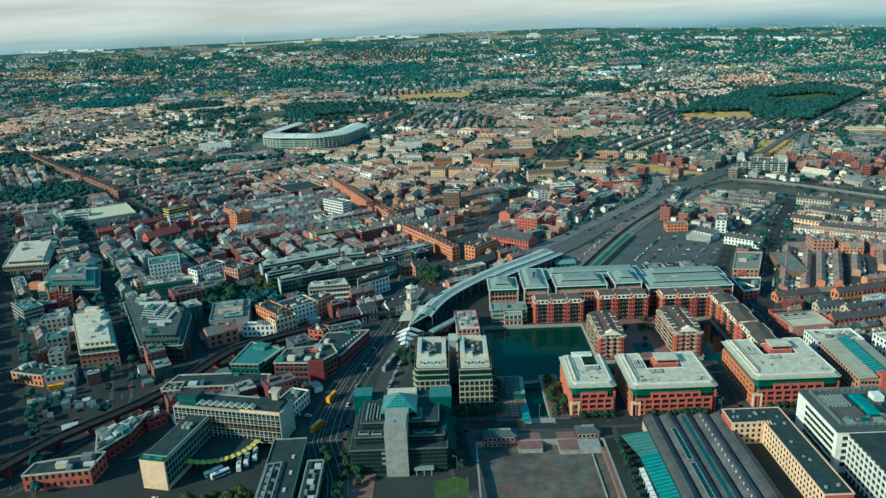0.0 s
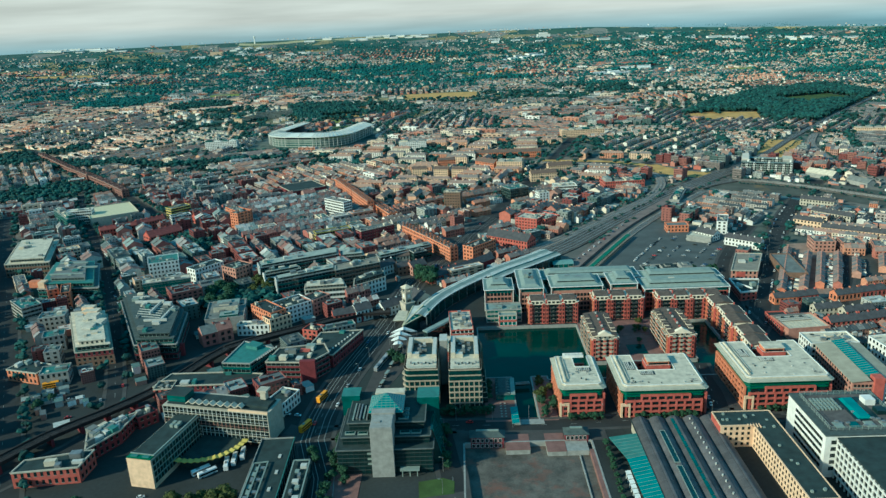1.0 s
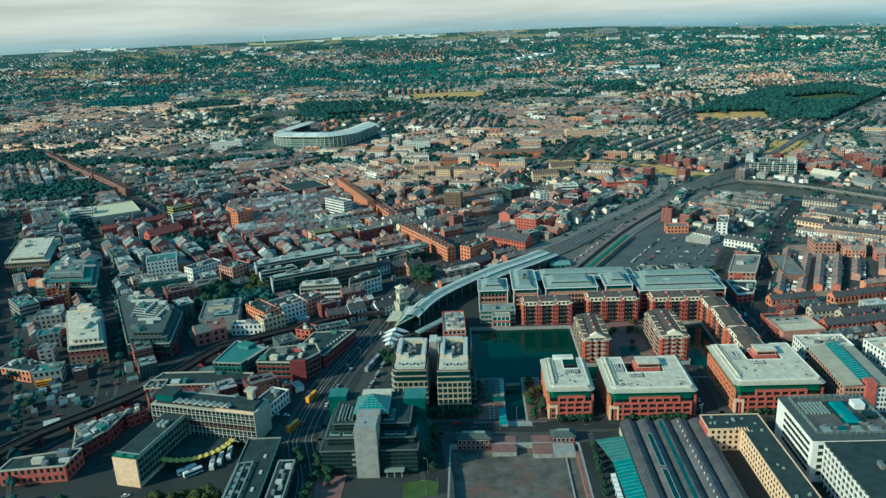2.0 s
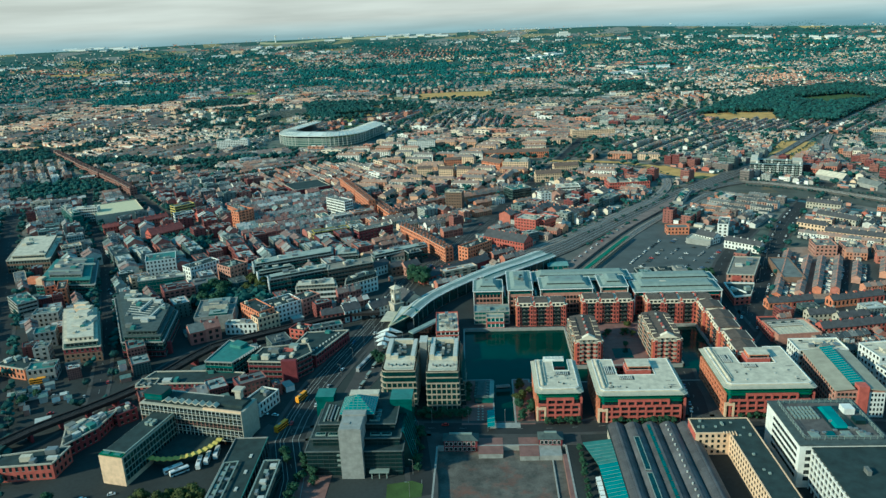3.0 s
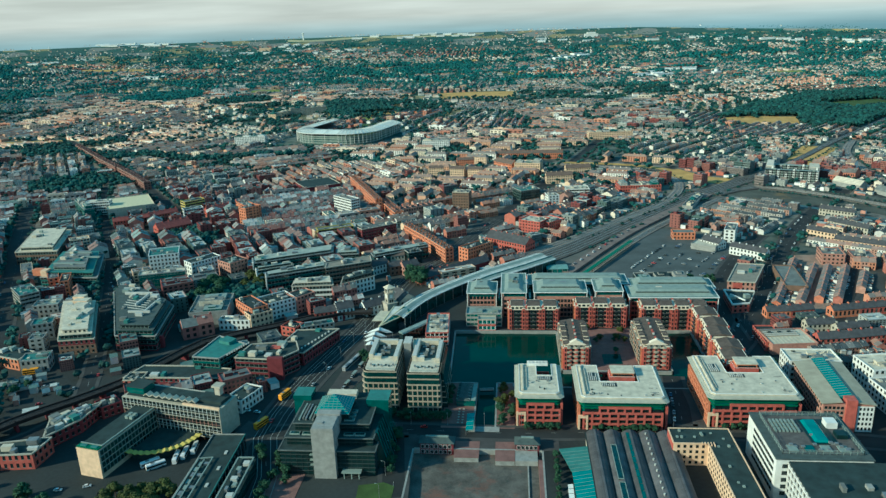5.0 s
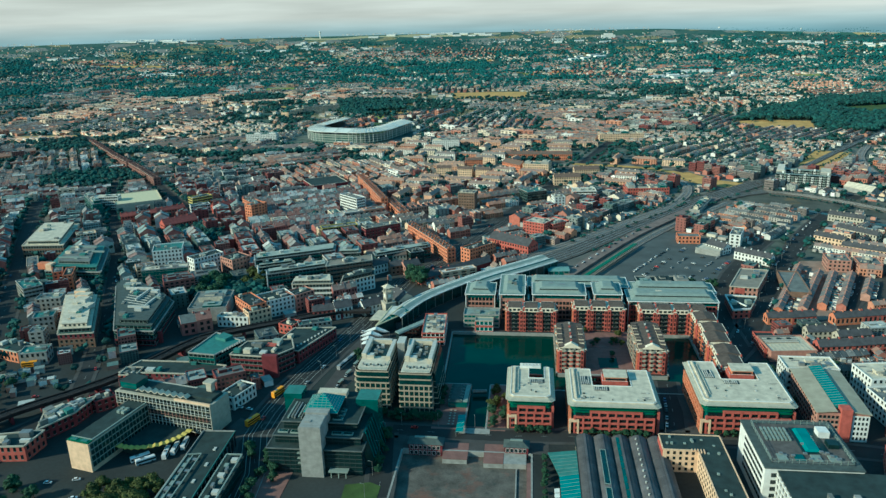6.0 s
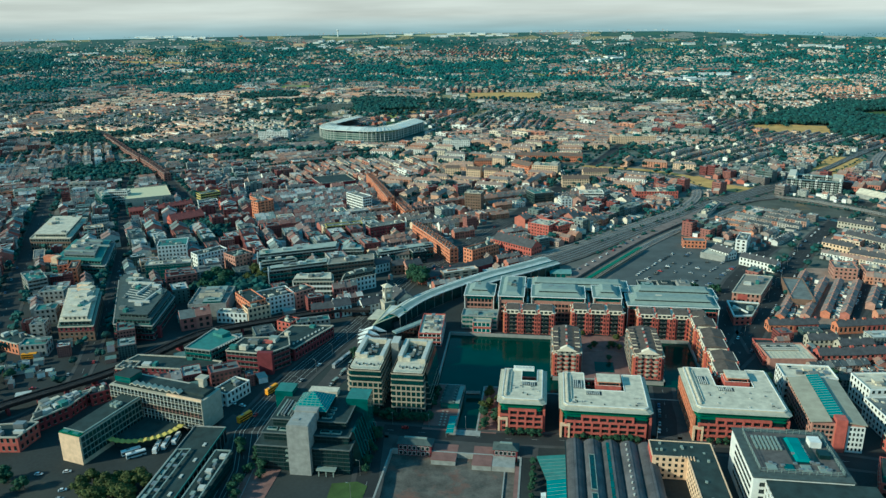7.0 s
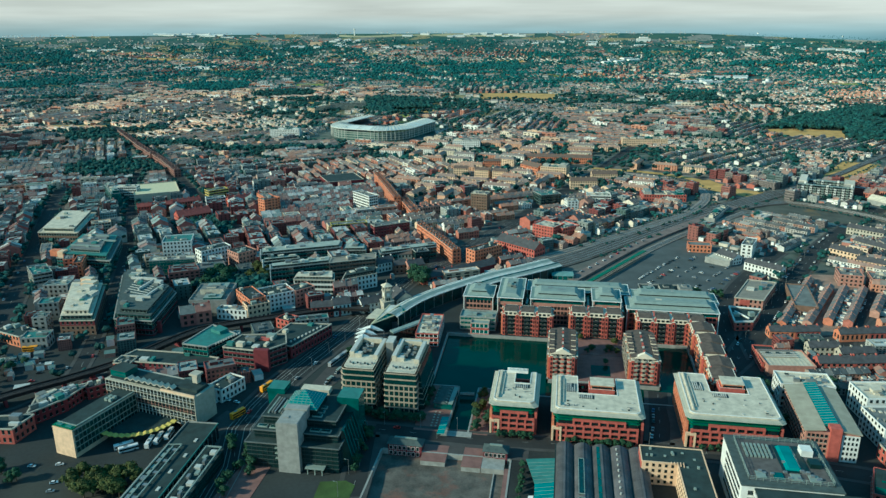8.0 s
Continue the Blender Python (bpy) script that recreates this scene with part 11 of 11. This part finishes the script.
# long roof building south of the bus station
t = thing("long_office", -96, 373.5, 0, 2, "dark flat roofed office with framed plant decks", "office building")
part("wall", Geo().box(-9.2, 9.2, -95, -.5, -.4, 8.5), "glass", t)
part("roof", Geo().box(-9.5, 9.5, -95.4, 0, 8.5, 9), "roof_dark", t)
for x0, x1, y0, y1 in ((-9.5, -9.1, -95.4, 0), (9.1, 9.5, -95.4, 0), (-9.1, 9.1, -.4, 0)):
    part("parapet", Geo().box(x0, x1, y0, y1, 9, 9.7), "roof_teal" if x0 > 0 else "concrete", t)
for k in range(18):
    part("bay_fin", Geo().box(9.2, 9.55, -93 + k * 5.2, -92.5 + k * 5.2, 0, 8.5), "steel", t)
g = Geo()
for p, q in (((-8.2, -93), (-8.2, -26)), ((-8.2, -26), (-.8, -24.8)), ((-.8, -24.8), (-.8, -93)), ((-4.8, -93), (-4.8, -27))):
    g.beam((*p, 10.2), (*q, 10.2), .3)
part("plant_frame", g, "metal_pale", t)
for k in range(12):
    b = -90 + k * 5.3
    part("roof_unit", Geo().box(-7.4 + .6 * (k % 2), -5.4, b, b + 3.4, 9, 10.3 - .3 * (k % 3)), "metal_pale" if k % 3 else "steel", t)
    if k % 2:
        part("roof_unit", Geo().box(-4, -1.6, b + 1, b + 3, 9, 10), "steel", t)
for k in range(5):
    part("rooflight", Geo().box(3.5 + (k % 2), 5 + (k % 2), -80 + k * 15, -77 + k * 15, 9, 9.5), "roof_stone", t)
# lower plant wing beside it
part("plant_wing", Geo().box(12.5, 22, -95, -23, -.4, 7.6), "glass_mid", t)
part("wing_roof", Geo().box(12.2, 22.3, -95.4, -22.6, 7.6, 8.0), "roof_dark", t)
g = Geo()
for p, q in (((13, -93), (13, -24)), ((13, -24), (21.5, -24)), ((21.5, -24), (21.5, -93))):
    g.beam((*p, 9.6), (*q, 9.6), .35)
part("plant_screen", g, "metal_pale", t)
for k in range(14):
    b, w = -91 + k * 4.7, (1.6, 2.4, 1.1)[k % 3]
    part("cooling_unit", Geo().box(15 + (k % 2) * 2.2, 15 + (k % 2) * 2.2 + w * 1.4, b, b + 3.0, 8, 9.2 + .5 * (k % 3)), ("metal_pale", "roof_stone", "steel")[k % 3], t)

# street lamps
lamp = thing("street_lamp", 0, 0, 0, 0, "tall grey street lamp beside the road", "street lamp", "street lamps")
part("pole", Geo().cyl(0, 0, 0, 9, .12, .07, 7), "steel", lamp)
part("arm", Geo().beam((0, 0, 8.9), (1.6, 0, 9.2), .05), "steel", lamp)
part("lamp_head", Geo().box(1.3, 2.1, -.18, .18, 9.1, 9.3), "metal_pale", lamp)
spots_l = [(x, 402.8, 270) for x in range(5, 180, 22)] + [(-66 + k * 4.2, 440 + k * 26, 160) for k in range(8)] + [(244 + k * 13, 560 + k * 28, 0) for k in range(9)] + [(-2, y, 180) for y in range(310, 392, 20)]
for i, (x, y, a) in enumerate(spots_l):
    if i == 0:
        lamp.matrix_world = pose(x, y, .1, 0, 0, a)
    else:
        copy_thing(lamp, pose(x, y, .1, 0, 0, a))

# court pool between the gabled apartments
pg = Geo()
pg.box(129, 142, 487, 503, .1, .2)
setting("water_court_pool", pg, "water", "small dark green pool in a brick paved court", "water")
# tram stop: paved strip with shelters and lamp-high poles along the tracks
sg = Geo()
sg.poly([(-56, 438), (-44, 436), (-33, 470), (-26, 505), (-24, 535), (-46, 538), (-50, 500)], -.2, .14)
setting("pavement_tram_stop", sg, "paving", "pale paved tram stop beside the tracks", "pavement")
for k in range(5):
    sh = thing("tram_shelter", -44.5 + k * 2.1, 452 + k * 14, .14, 76, "small grey glazed tram stop shelter", "shelter", "tram stop shelters")
    part("roof", Geo().box(-3, 3, -1, 1, 2.4, 2.6), "metal_pale", sh)
    part("back_panel", Geo().box(-2.8, 2.8, .8, .9, .3, 2.3), "glass", sh)
    for x in (-2.7, 2.6):
        part("post", Geo().box(x, x + .12, .7, .85, 0, 2.4), "steel", sh)
kerb_cars([(-50, 440), (-44, 480), (-37, 520)], -3.0, 7, .7)

# red brick paving and forecourts at street level
for i, (ring, key, label) in enumerate((
        ([(-65, 318), (-46, 318), (-46, 396), (-57, 396), (-62, 350)], "pave_red", "reddish paved forecourt beside the dark office"),
        ([(-104, 372), (-88, 366), (-84, 398), (-96, 404)], "paving", "paved island beside the bus station"),
        ([(-20, 318), (8, 318), (9, 332), (-18, 326)], "paving", "pale paved street corner"))):
    g = Geo()
    g.poly(ring, -.1, .17 + .01 * i)
    setting("pavement_forecourt", g, key, label, "pavement")
for x, y, a in ((-153, 318, 30), (-150, 311, 20), (-98, 385, 60), (-94, 381, 62), (-108, 412, -10), (-101, 416, -15), (-94, 414, -12), (-113, 405, 5)):
    park(x, y, a, .2)

# landmarks on the skyline
ct = thing("control_tower", -1165, 4520, float(ground_z(-1165, 4520)), 0, "tall slender white control tower on the skyline", "tower")
part("shaft", Geo().cyl(0, 0, -2, 33, 4.2, 3.4, 12), "white", ct)
part("cabin", Geo().cyl(0, 0, 33, 40, 5, 7.4, 12), "white", ct)
part("roof", Geo().cyl(0, 0, 40, 42.5, 7.4, 2.4, 12), "white", ct)
pw = thing("skyline_block", 505, 4390, float(ground_z(505, 4390)), 4, "large pale block on the skyline", "building")
part("wall", Geo().box(-34, 38, -15, 15, -1, 19), "white", pw)
part("top_storey", Geo().box(-22, 25, -12, 12, 19.8, 27), "white", pw)
part("roof", Geo().box(-35, 39, -16, 16, 19, 19.8), "roof_light", pw)
ht = thing("hotel_tower", -1265, 4100, float(ground_z(-1265, 4100)), 10, "slender grey tower block on the skyline", "tower")
part("wall", Geo().box(-9, 9, -8, 8, -1, 38), "concrete", ht)
part("roof", Geo().box(-6, 6, -5, 5, 38, 42), "roof_light", ht)
part("podium", Geo().box(-34, 30, -10, 12, -1, 16), "cream", ht)
wc = thing("white_church", 769, 2724, float(ground_z(769, 2724)), 20, "small white domed church among trees", "church")
part("nave", Geo().box(-14, 14, -9, 9, -1, 11), "white", wc)
part("drum", Geo().cyl(0, 0, 11, 19, 7, 7, 12), "white", wc)
part("dome", Geo().cyl(0, 0, 19, 27, 7, .6, 12), "metal_pale", wc)
